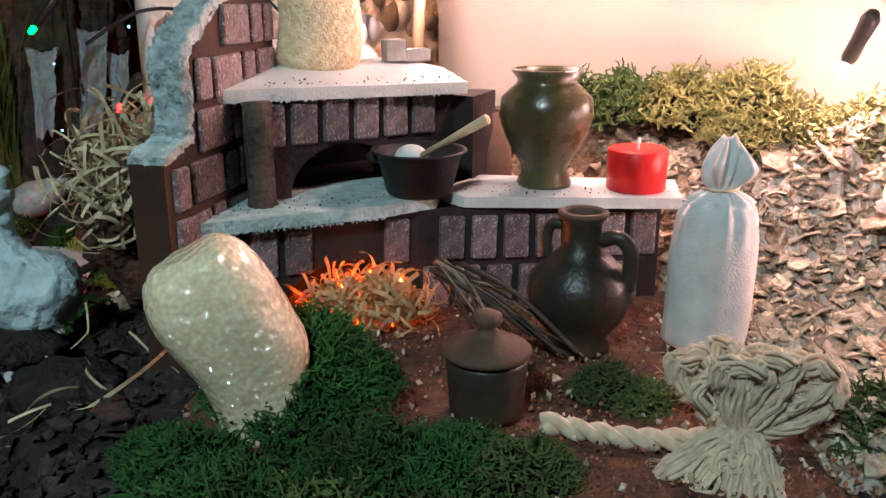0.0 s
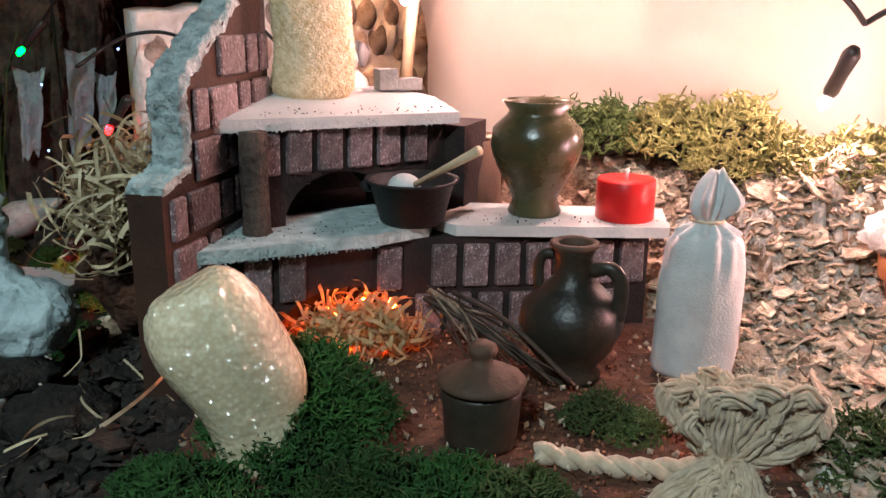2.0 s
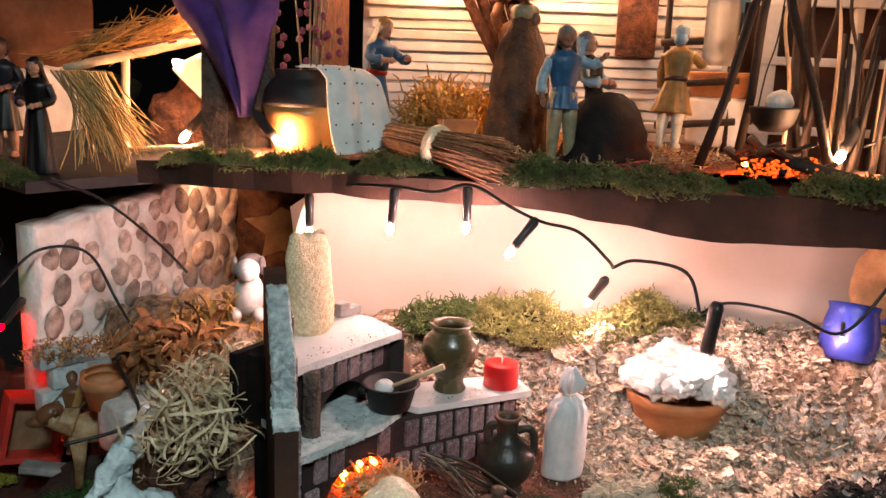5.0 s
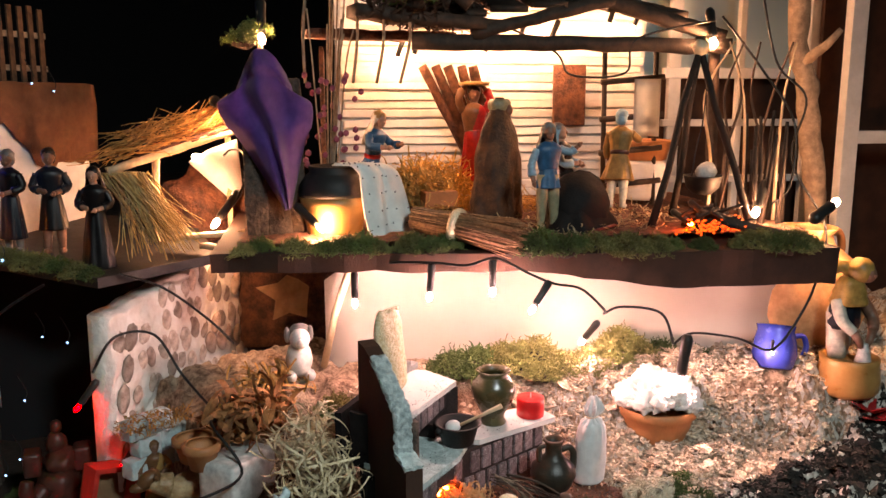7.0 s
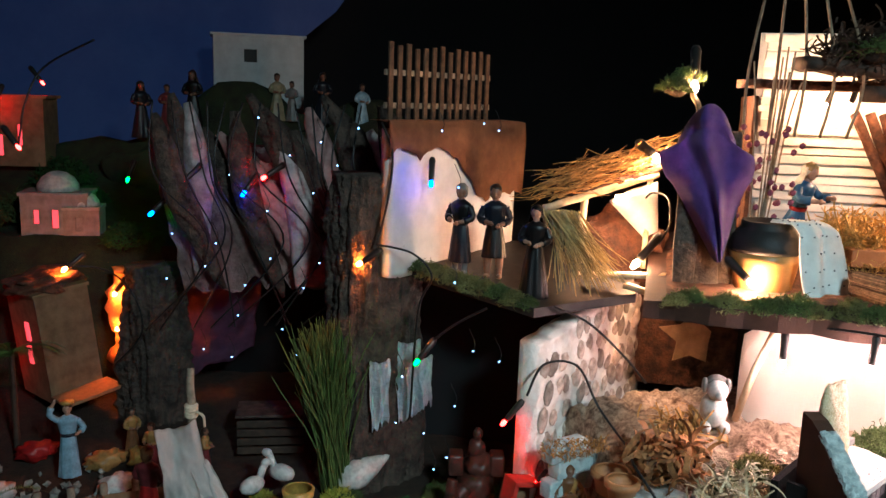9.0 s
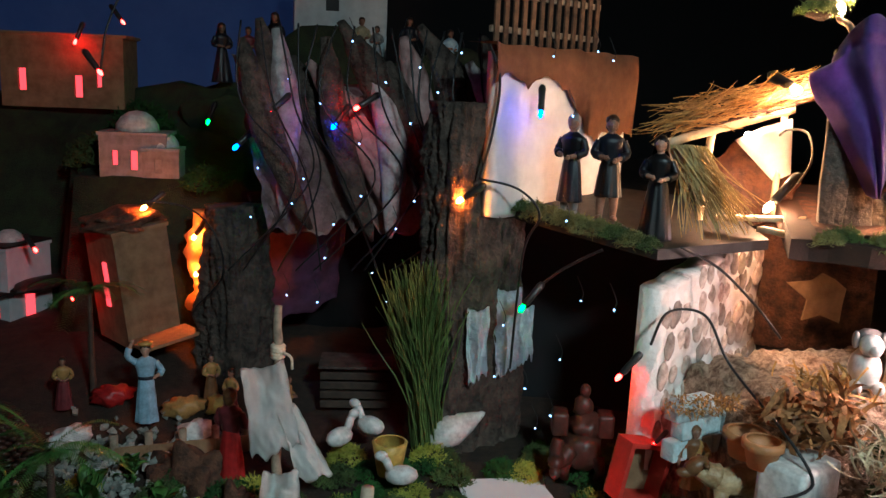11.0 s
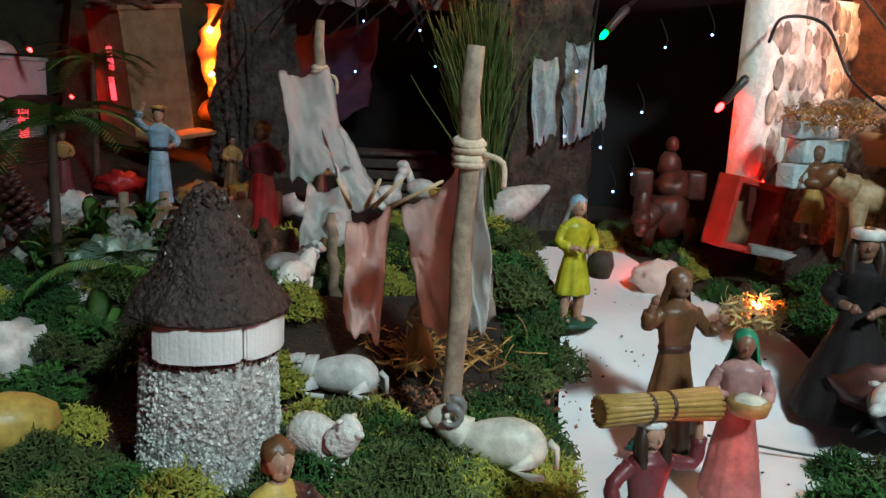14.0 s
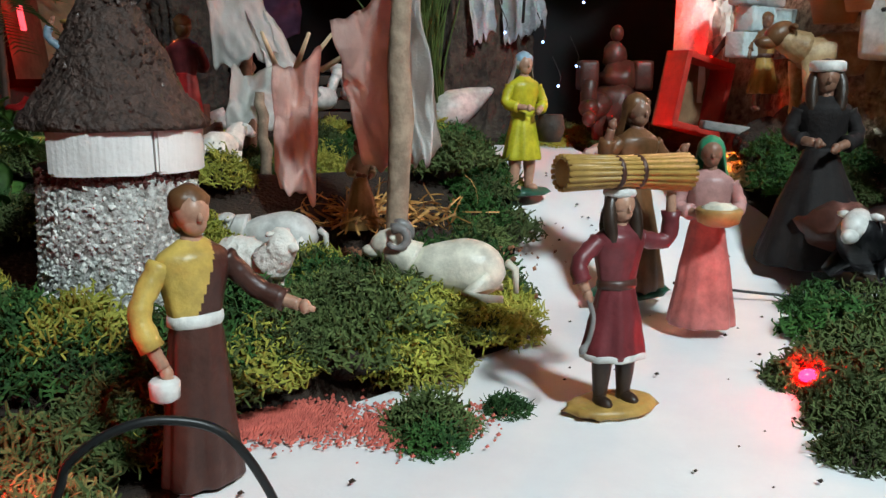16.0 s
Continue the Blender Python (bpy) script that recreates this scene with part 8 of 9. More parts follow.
solo("pink_stone", add_ball(bmesh.new(), (0, 0, 0), (0.026, 0.018, 0.016), sub=3, rough=0.4, f=30), M["rose"], "pale pinkish stone beside the path", "stone", at(-0.365, 0.715, 0.072), group="stones")
for x, y, z, r, m in ((-0.795, 0.42, 0.012, (0.032, 0.022, 0.022), "stone"), (-0.89, 0.58, 0.055, (0.035, 0.02, 0.022), "whitef"), (-0.865, 0.66, 0.066, (0.03, 0.018, 0.018), "whitef"), (-0.845, 0.72, 0.07, (0.022, 0.016, 0.014), "whitef"), (-0.93, 0.52, 0.04, (0.03, 0.02, 0.02), "whitef")):
    solo("white_stone", add_ball(bmesh.new(), (0, 0, 0), r, sub=3, rough=0.3, f=30), M[m], "pale rounded stone among moss", "stone", at(x, y, z, random.uniform(0, 90)), group="stones")
solo("cork_bank", add_ball(bmesh.new(), (0, 0, 0), (0.060, 0.030, 0.045), sub=4, rough=0.6, f=25), M["redbark"], "brown cork bank below the town square", "cork", at(-0.775, 0.875, 0.070, -35))
solo("cork_bank", add_ball(bmesh.new(), (0, 0, 0), (0.040, 0.022, 0.036), sub=4, rough=0.6, f=35), M["redbark"], "brown cork bank beside the red robed figurine", "cork", at(-0.72, 0.80, 0.064, -60))
for x, y, r_ in ((-0.850, 0.735, 0.030), (-0.865, 0.765, 0.024), (-0.835, 0.760, 0.022)):
    bm = add_ball(bmesh.new(), (0, 0, 0), (r_, r_ * 0.8, r_ * 0.9), sub=4, rough=0.5, f=60)
    for v in bm.verts:
        v.co *= 1 + 0.18 * (0.4 - abs(noise.noise(v.co * 90 + V((x, y, 0)) * 30)))
    solo("wrapped_rock", bm, mat("pale_green_crumpled_film", (0.20, 0.30, 0.22), (0.07, 0.12, 0.08), 0.25, 60, 0.6, spec=0.7), "rock wrapped in pale green crumpled film", "rock", at(x, y, low(x, y) + 0.012, random.uniform(0, 90)), group="stones")
bm = bmesh.new()
add_ball(bm, (0, 0, 0.02), (0.03, 0.018, 0.018), sub=2), add_ball(bm, (-0.022, -0.004, 0.042), (0.013, 0.012, 0.013), sub=2), add_ball(bm, (-0.038, -0.004, 0.040), (0.009, 0.007, 0.004), sub=2, idx=1), add_ball(bm, (-0.027, -0.015, 0.045), 0.0022, idx=2, sub=1)
solo("duck_figurine", bm, [M["yelcl"], M["ochre"], M["blackf"]], "pale yellow duck figurine in moss", "figurine", at(-0.865, 0.475, 0.03, 20), group="animal figurines")

# red box and red strips under the shelf end
REDW = mat("red_painted_wood", (0.60, 0.045, 0.03), (0.42, 0.03, 0.02), 0.5, 60, 0.3)
rb = thing("open_box", "tilted open box of red painted wood", "box", at(-0.306, 0.735, 0.100, 10, 0, 12))
for c, s in (((0.03, 0, 0.003), (0.06, 0.03, 0.006)), ((0.03, 0, 0.067), (0.06, 0.03, 0.006)), ((0.003, 0, 0.035), (0.006, 0.03, 0.064)), ((0.057, 0, 0.035), (0.006, 0.03, 0.064)), ((0.03, 0.013, 0.035), (0.06, 0.004, 0.07))):
    part("panel", add_box(bmesh.new(), c, s, bevel=0.001), M["house"] if s[1] < 0.01 else REDW, rb, smooth=False)
solo("rock_step", add_ball(bmesh.new(), (0, 0, 0), (0.062, 0.042, 0.048), sub=4, rough=0.3, f=30), M["soil"], "low dark rock step carrying the horse figurine", "rock", at(-0.212, 0.672, 0.066, 20))
for x, y, z, k, s_ in ((-0.255, 0.640, 0.080, "mossd", 0.8), (-0.230, 0.628, 0.088, "mossd", 0.9), (-0.205, 0.625, 0.090, "moss", 0.8), (-0.268, 0.615, 0.062, "mossd", 0.9), (-0.240, 0.600, 0.066, "moss", 0.9), (-0.215, 0.590, 0.068, "mossd", 0.9), (-0.275, 0.580, 0.058, "mossd", 0.8), (-0.250, 0.560, 0.056, "moss", 0.9)):
    moss(x, y, z, k, s_)
solo("grey_slate", add_box(bmesh.new(), (0, 0, 0), (0.06, 0.02, 0.008), bevel=0.002), M["stone"], "flat grey slate lying by the box", "slate", at(-0.255, 0.695, 0.098, -20, 0, 8))
bulb((-0.293, 0.766, 0.230), (0.45, -0.1, 0.6), "ledr")
bulb((-0.258, 0.735, 0.16), (0.3, -0.3, 0.6), "ledr", size=0.65)
bulb((-0.462, 0.334, 0.010), (1, 0.25, -0.05), "ledr")
bulb((-0.785, 0.285, 0.034), (-0.8, 0.3, 0.2), "ledr", size=0.55)
bulb((-0.355, 0.735, 0.075), (0.6, 0.5, 0.2), "ledr")
bulb((-0.393, 0.829, 0.296), (0.6, 0.1, 0.7), "ledg")
cable((-0.372, 0.832, 0.322), (-0.352, 0.822, 0.342), (-0.328, 0.81, 0.360), (-0.31, 0.80, 0.372))
cable((-0.775, 0.268, -0.002), (-0.7616, 0.27, 0.0257), (-0.7577, 0.27, 0.0352), (-0.7459, 0.27, 0.0429), (-0.7321, 0.27, 0.0448), (-0.7158, 0.27, 0.0385), (-0.7034, 0.27, 0.0174), (-0.699, 0.268, -0.002), r=0.0014)
cable((-0.68, 0.16, 0.0), (-0.64, 0.175, 0.012), (-0.60, 0.18, 0.006), (-0.55, 0.175, -0.004), r=0.0026)
cable((-0.43, 0.50, 0.012), (-0.36, 0.47, 0.006), (-0.31, 0.46, 0.008), r=0.001)

# cork trunk with an amber bulb, palm broom, white pod, dark camel cave
def rough_trunk(name, p, r, h, label, m, seg=110, lean=(0, 0)):
    bm = add_lathe(bmesh.new(), [(r * (1.15 - 0.2 * t / 80), h * t / 80) for t in range(81)], seg, sx=1.0, sy=0.7)
    for v in bm.verts:
        a = math.atan2(v.co.y, v.co.x)
        k = noise.noise((math.cos(a) * 2.5 + p[0] * 9, math.sin(a) * 2.5, v.co.z * 7)) + 0.6 * noise.noise((math.cos(a) * 9, math.sin(a) * 9, v.co.z * 25))
        k += 1.2 * (0.35 - abs(noise.noise((math.cos(a) * 7 + p[0] * 5, math.sin(a) * 7, v.co.z * 9)))) + 0.35 * noise.noise(v.co * 150)
        v.co += V((v.co.x, v.co.y, 0)) * 0.28 * k + V((lean[0] * v.co.z, lean[1] * v.co.z, 0))
    return solo(name, bm, m, label, "cork bark", at(*p))


PLASTIC = mat("crumpled_clear_plastic", (0.86, 0.92, 0.97), (0.66, 0.74, 0.82), 0.30, 40, 0.9, fine=120, dist=0.006, spec=0.8)
rough_trunk("cork_column", (-0.440, 0.955, 0.07), 0.048, 0.46, "standing trunk of rough grey-brown cork bark", M["greybark"])
rough_trunk("cork_column", (-0.385, 0.965, 0.07), 0.030, 0.33, "slim trunk of dark cork bark", M["greybark"])
rough_trunk("cork_column", (-0.735, 1.20, 0.10), 0.045, 0.26, "dark cork trunk beside the ochre house", M["greybark"])
bulb((-0.455, 0.910, 0.412), (0.55, -0.35, 0.45), "ledo")
cable((-0.435, 0.895, 0.44), (-0.42, 0.90, 0.50), (-0.415, 0.90, 0.56), (-0.43, 0.90, 0.60))
cable((-0.435, 0.895, 0.44), (-0.39, 0.88, 0.43), (-0.365, 0.87, 0.40), (-0.38, 0.88, 0.35), (-0.385, 0.89, 0.20))
for x, y, z, s in ((-0.425, 0.905, 0.225, 1.0), (-0.380, 0.925, 0.235, 1.2), (-0.355, 0.93, 0.23, 0.8)):
    cloth("plastic_scrap", (x - 0.016 * s, y, z + 0.05 * s), (x + 0.016 * s, y, z + 0.05 * s), (x - 0.012 * s, y - 0.006, z - 0.05 * s), (x + 0.01 * s, y - 0.006, z - 0.035 * s), PLASTIC, "pale blue-white plastic scrap on the cork trunk", 0.004, 0.004)
n = 560
rt = [(-0.480 + random.gauss(0, 0.006), 0.915 + random.gauss(0, 0.006), 0.085) for _ in range(n)]
dd = [(random.gauss(-0.13, 0.018), random.gauss(0, 0.02), 1) for _ in range(n)]
tagged(new("green_broom", strands("green_broom", mat("dry_green_stalks", (0.13, 0.19, 0.05), (0.06, 0.095, 0.025), 0.7, 60, 0, islands=True, vary=0.4), rt, dd, rng.uniform(0.15, 0.255, n), 0.0015, 0.07, seg=7, sides=3)), "upright bunch of green dried stalks", "dried grass", kind="stuff")
bm = add_lathe(bmesh.new(), [(0.0, 0), (0.010, 0.003), (0.021, 0.02), (0.023, 0.036), (0.015, 0.062), (0.004, 0.088), (0.0, 0.092)], 28)
bmesh.ops.rotate(bm, cent=(0, 0, 0), matrix=Euler((0, radians(66), radians(8))).to_matrix(), verts=bm.verts)
solo("white_pod", bm, M["whitef"], "large white pointed seed pod on moss", "pod", at(-0.482, 0.905, 0.098, 0, 0, 0, 0.9))
vessel("yellow_cup", None, [(0.0, 0), (0.014, 0), (0.021, 0.04), (0.019, 0.041)], -0.545, 0.83, 0.095, "yellow and grey plastic cup", "cup", M["yelcl"])
for x, y, z in ((-0.60, 0.88, 0.115), (-0.56, 0.90, 0.12), (-0.535, 0.80, 0.10)):
    bm = bmesh.new()
    add_ball(bm, (0, 0, 0.012), (0.02, 0.012, 0.012), sub=2), add_tube(bm, [(0.012, 0, 0.016), (0.018, 0, 0.03), (0.022, 0, 0.034)], 0.005, 8), add_ball(bm, (0.024, 0, 0.036), (0.008, 0.006, 0.006), sub=2)
    solo("goose_figurine", bm, M["whitef"], "small white goose figurine", "figurine", at(x, y, z - 0.005, random.uniform(0, 180)), group="animal figurines")
cr = thing("wooden_crate", "low weathered crate by the pond", "crate", at(-0.60, 1.08, 0.09, -8))
for k in range(4):
    part("slat", add_box(bmesh.new(), (0.04, -0.03, 0.008 + 0.014 * k), (0.10, 0.004, 0.011), bevel=0.001), M["dkwood"], cr, smooth=False)
part("lid", add_box(bmesh.new(), (0.04, 0, 0.062), (0.105, 0.065, 0.004), bevel=0.001), M["greybark"], cr, smooth=False)

# houses of the town
LITR = mat("red_lit_window", (0.8, 0.08, 0.08), None, 0.5, 20, 0, emit=1.3, ecol=(1, 0.06, 0.08))
LITO = mat("amber_lit_window", (0.8, 0.3, 0.05), None, 0.5, 20, 0, emit=2.2, ecol=(1, 0.28, 0.03))


def house(name, label, p, rz, w, d, h, m, wins=(), dome=0.0, parapet=0.0, awning=False, lit=None, ledges=()):
    """A box house with thick walls, openings through its front, and a roof."""
    e = thing(name, label, "house", at(*p, rz))
    xs = sorted({0, w, *[a for a, b, c, f in wins], *[b for a, b, c, f in wins]})
    zs = sorted({0, h, *[c for a, b, c, f in wins], *[f for a, b, c, f in wins]})
    bm = bmesh.new()
    t = 0.006
    for x0, x1 in zip(xs, xs[1:]):
        for z0, z1 in zip(zs, zs[1:]):
            xm, zm = (x0 + x1) / 2, (z0 + z1) / 2
            if not any(a < xm < b and c < zm < f for a, b, c, f in wins):
                add_box(bm, (xm, t / 2, zm), (x1 - x0, t, z1 - z0))
    bmesh.ops.remove_doubles(bm, verts=bm.verts, dist=0.00005)
    part("front_wall", bm, m, e, smooth=False)
    for c, s in (((t / 2, d / 2 + t / 2, h / 2), (t, d - t, h)), ((w - t / 2, d / 2 + t / 2, h / 2), (t, d - t, h)), ((w / 2, d - t / 2 + 0.001, h / 2), (w - 2 * t, t, h))):
        part("side_wall", add_box(bmesh.new(), c, s), m, e, smooth=False)
    part("roof", add_box(bmesh.new(), (w / 2, d / 2, h + 0.003), (w * 1.06, d * 1.06, 0.006), bevel=0.001), m, e, smooth=False)
    for a, b, c, f in wins:
        part("window", add_box(bmesh.new(), ((a + b) / 2, t + 0.004, (c + f) / 2), (b - a, 0.002, f - c)), lit or LITR, e, "lit window", smooth=False)
    if dome:
        part("dome", add_lathe(bmesh.new(), [(dome, h + 0.006), (dome * 0.97, h + 0.006 + dome * 0.3), (dome * 0.75, h + 0.006 + dome * 0.66), (dome * 0.4, h + 0.006 + dome * 0.9), (0.0, h + 0.006 + dome * 0.98)], 28, m=Matrix.Translation((w / 2, d / 2, 0))), M["whitef"], e, "white dome")
    if awning:
        part("awning", add_box(bmesh.new(), (w / 2, -0.02, h * 0.52), (w * 1.25, 0.045, 0.007), m=Matrix.Translation((0, 0, h * 0.52)) @ Matrix.Rotation(-0.25, 4, "X") @ Matrix.Translation((0, 0, -h * 0.52)), bevel=0.002), M["black"], e, "dark awning", smooth=False)
    return e


DOVE = mat("dove_grey_wall", (0.62, 0.68, 0.69), (0.50, 0.55, 0.56), 0.8, 30, 0.3)
wh = house("white_house", "pale grey flat house with a small dome and red lit doors", (-1.184, 1.432, 0.097), -28, 0.080, 0.100, 0.150, DOVE, [(0.014, 0.030, 0.01, 0.062), (0.044, 0.060, 0.004, 0.055)], dome=0.024, awning=True)
part("side_door", add_box(bmesh.new(), (0.0815, 0.046, 0.045), (0.003, 0.018, 0.062)), LITR, wh, "red lit doorway", smooth=False)
part("side_awning", add_ball(bmesh.new(), (0.100, 0.052, 0.088), (0.026, 0.060, 0.011), sub=3, rough=0.3, f=20), M["black"], wh, "sagging dark awning")
part("roof_edge", add_box(bmesh.new(), (0.040, 0.050, 0.158), (0.088, 0.108, 0.003), bevel=0.001), M["black"], wh, "dark roof edge", smooth=False)
oh = house("ochre_house", "tall leaning ochre house with a balcony and red lit slits", (-0.900, 1.190, 0.140), 34, 0.085, 0.10, 0.175, M["house"], [], lit=LITO)
oh.matrix_world = at(-0.890, 1.190, 0.140, 34, 0, -7)
for y, z in ((0.040, 0.115), (0.046, 0.075)):
    part("slit_window", add_box(bmesh.new(), (-0.0015, y, z), (0.003, 0.010, 0.030)), LITR, oh, "red lit slit window", smooth=False)
part("cork_roof", add_ball(bmesh.new(), (0.038, 0.045, 0.188), (0.055, 0.050, 0.016), sub=4, rough=0.5, f=30), M["redbark"], oh, "rough cork roof")
part("balcony", add_box(bmesh.new(), (0.045, -0.028, 0.012), (0.095, 0.055, 0.005), bevel=0.001), M["house"], oh, smooth=False)
part("balcony_post", add_tube(bmesh.new(), [(0.085, -0.045, -0.05), (0.085, -0.045, 0.011)], 0.003, 7), M["dkwood"], oh)
bulb((-0.868, 1.215, 0.352), (0.5, 0.2, 0.4), "ledo")
# rough wedge added as a surface for the amber bulbs to light
bm = add_tube(bmesh.new(), curve([(0, 0, 0), (0.006, 0, 0.05), (-0.004, 0, 0.10), (0.010, 0, 0.16)], 6), [0.030 + 0.004 * math.sin(k * 0.7) for k in range(19)], 20)
for v in bm.verts:
    v.co += V((wob(*v.co, 70), wob(v.co.y, v.co.z, v.co.x, 70), 0)) * 0.012 + V((wob(*v.co, 200), wob(v.co.y, v.co.z, v.co.x, 200), 0)) * 0.005
solo("cork_wedge", bm, mat("pale_ochre_paper", (0.62, 0.42, 0.20), (0.46, 0.28, 0.12), 0.8, 40, 0.5), "rough pale wedge added beside the house to catch the amber glow", "cork", at(-0.782, 1.295, 0.17))
bulb((-0.800, 1.258, 0.300), (0.5, -0.4, 0.8), "ledo")
bulb((-0.798, 1.260, 0.240), (0.5, -0.6, 0.5), "ledo")
bulb((-1.055, 1.345, 0.262), (-0.5, 0.6, 0.5), "ledr")
bulb((-0.985, 1.265, 0.20), (-0.5, 0.6, 0.5), "ledr", size=0.7)
cable((-0.86, 1.13, 0.375), (-0.80, 1.14, 0.365), (-0.76, 1.12, 0.33), (-0.75, 1.12, 0.27), (-0.79, 1.13, 0.22))
# hill with the domed house
bm, _ = sheet(ticks((-1.7, -0.55, 0.03)), ticks((1.28, 2.1, 0.03)), lambda x, y: 0.05 + 0.325 * sm(1.30, 1.40, y - 0.24 * sm(-1.00, -1.07, x) + 0.03 * wob(x, 0, 0, 6)) * sm(-0.60, -0.74, x) + 0.12 * sm(1.5, 1.7, y) + 0.012 * wob(x, y, 0, 20))
HILL = mat("dark_green_hill", (0.035, 0.05, 0.02), (0.02, 0.022, 0.014), 0.95, 30, 0.8, dist=0.006)
solo("hill", bm, HILL, "dark green papier-mache hill above the town", "hill", kind="structure")
house("domed_house", "small stone house with white domes and red windows", (-0.965, 1.41, 0.375), -4, 0.11, 0.08, 0.07, M["stone"], [(0.02, 0.03, 0.02, 0.045), (0.05, 0.062, 0.012, 0.045), (0.075, 0.085, 0.02, 0.045)], dome=0.036)
house("domed_house", "lower stone house with a white dome", (-0.895, 1.40, 0.375), -4, 0.06, 0.06, 0.045, M["stone"], [(0.02, 0.032, 0.008, 0.032)], dome=0.026)
house("brown_house", "tall brown house with red light on the hill", (-1.17, 1.62, 0.48), -6, 0.22, 0.1, 0.13, M["house"], [(0.03, 0.045, 0.03, 0.07), (0.13, 0.145, 0.02, 0.06), (0.17, 0.18, 0.04, 0.08)])
# rose walls hold the pink light on this white house
house("pink_tinted_house", "white house high on the hill, its pink light put into the wall colour", (-1.42, 1.62, 0.48), 0, 0.09, 0.08, 0.14, M["rose"], [(0.03, 0.05, 0.06, 0.10)])
house("far_house", "dim grey house with a flat roof far behind", (-0.63, 1.9, 0.53), 0, 0.21, 0.1, 0.235, DOVE, [(0.07, 0.10, 0.175, 0.205)], lit=M["black"])
bm = add_ball(bmesh.new(), (0, 0, 0), (0.40, 0.07, 0.20), sub=5, rough=0.5, f=6)
for v in bm.verts:
    v.co += V((0, wob(*v.co, 40) * 0.012, wob(v.co.x, v.co.z, 3, 30) * 0.016))
solo("rock_ridge", bm, HILL, "dark papier-mache ridge behind the town", "ridge", at(-0.52, 1.66, 0.40), kind="structure")
for x, z, h, c, rz_ in ((-0.775, 0.535, 0.115, "navy", 20), (-0.675, 0.555, 0.120, "blackf", -20), (-0.725, 0.55, 0.095, "maroon", 0), (-0.505, 0.575, 0.10, "khaki", 10), (-0.475, 0.575, 0.085, "grey", -30), (-0.41, 0.57, 0.11, "navy", 0), (-0.325, 0.56, 0.10, "lblue", 15)):
    figurine("ridge_figurine", "small dim robed figurine standing on the dark ridge", (x, 1.63, z), h, rz_, c, c, "skind", "hair", veil="hair" if c in ("navy", "blackf") else None, flare=0.17)
bulb((-1.03, 1.58, 0.60), (0.3, 0.2, 0.8), "ledr")
bulb((-0.95, 1.60, 0.64), (-0.6, 0.2, 0.8), "ledr")
bulb((-1.39, 1.60, 0.57), (0.3, 0.2, 0.8), "ledr")
bulb((-0.79, 1.45, 0.47), (0.3, 0.2, 0.8), "ledg")
for k in range(46):
    x, y = random.uniform(-1.55, -0.76), random.uniform(1.36, 1.62)
    if abs(x + 0.92) < 0.09 and y < 1.50 or abs(x + 1.06) < 0.13 and y > 1.56:
        continue
    moss(x, y, 0.05 + 0.325 * sm(1.30, 1.40, y - 0.24 * sm(-1.00, -1.07, x)) + 0.12 * sm(1.5, 1.7, y) + 0.004, random.choice(["mossd", "fine", "mossd", "moss"]), random.uniform(1.2, 2.2))

# hanging dark strips with coloured bulbs, cloth awnings
COL = [M["stone"], M["greybark"], mat("pale_dry_pod", (0.58, 0.52, 0.50), (0.27, 0.23, 0.22), 0.5, 60, 0.5), M["navy"], mat("dim_rose_pod", (0.40, 0.25, 0.23), (0.22, 0.12, 0.11), 0.6, 60, 0.5), M["greybark"]]
for k in range(16):
    x0, z0 = -0.72 + 0.022 * k, 0.60 + 0.03 * math.sin(k * 1.3)
    ln = random.uniform(0.16, 0.30)
    a = V((x0, 1.08 + 0.05 * random.random(), z0))
    b = a + V((random.uniform(0.0, 0.14), random.uniform(-0.03, 0.03), -ln))
    bm = add_tube(bmesh.new(), curve([a, (a + b) / 2 + V((random.uniform(-0.02, 0.02), -0.02, 0.01)), b], 6), [w * 1.5 for w in (0.004, 0.006, 0.009, 0.011, 0.013, 0.014, 0.014, 0.013, 0.012, 0.010, 0.008, 0.005, 0.002)], 12)
    for v in bm.verts:
        v.co.y = a.y + (v.co.y - a.y) * 0.6
        v.co += V((wob(*v.co, 60), 0, 0)) * 0.004
    solo("hanging_pod", bm, COL[k % 6] if k % 3 else M["greybark"], "long dark dried pod or ribbon hanging among bulbs", "dried pod", group="hanging pods")
bm = bmesh.new()
rows = []
for i in range(61):
    u = i / 60
    rows.append([])
    for j in range(41):
        t = j / 40
        x = -0.735 + 0.285 * u + 0.05 * (1 - t) + 0.008 * noise.noise(V((u * 3, t * 9, 1)))
        z = 0.33 + 0.06 * abs(noise.noise(V((u * 7, 0, 2)))) + (0.25 + 0.05 * noise.noise(V((u * 6, 5, 2))) - 0.06 * u - 0.06 * abs(noise.noise(V((u * 7, 0, 2))))) * t
        y = 1.110 + 0.020 * abs(noise.noise(V((u * 9 + t * 2, t * 1.2, 3)))) + 0.006 * noise.noise(V((u * 30 + t * 6, t * 5, 4)))
        rows[-1].append(bm.verts.new((x, y, z)))
for a, b in zip(rows, rows[1:]):
    for k in range(40):
        bm.faces.new((a[k], a[k + 1], b[k + 1], b[k]))
bmesh.ops.solidify(bm, geom=bm.faces[:], thickness=0.006)
solo("cork_sheet", bm, mat("rosy_grey_cork", (0.52, 0.36, 0.32), (0.24, 0.16, 0.14), 0.85, 40, 0.8, dist=0.004, fine=160), "large curved sheet of rosy grey cork bark behind the bulbs", "cork")
for k in range(14):
    a = V((-0.72 + 0.024 * k, 1.04, 0.62))
    cable(a, a + V((0.02 * math.sin(k), -0.02, -0.10)), a + V((0.05 + 0.02 * math.cos(k), 0.0, -0.2)), a + V((0.09 * math.sin(k * 2), 0.02, -0.33)), r=0.0013)
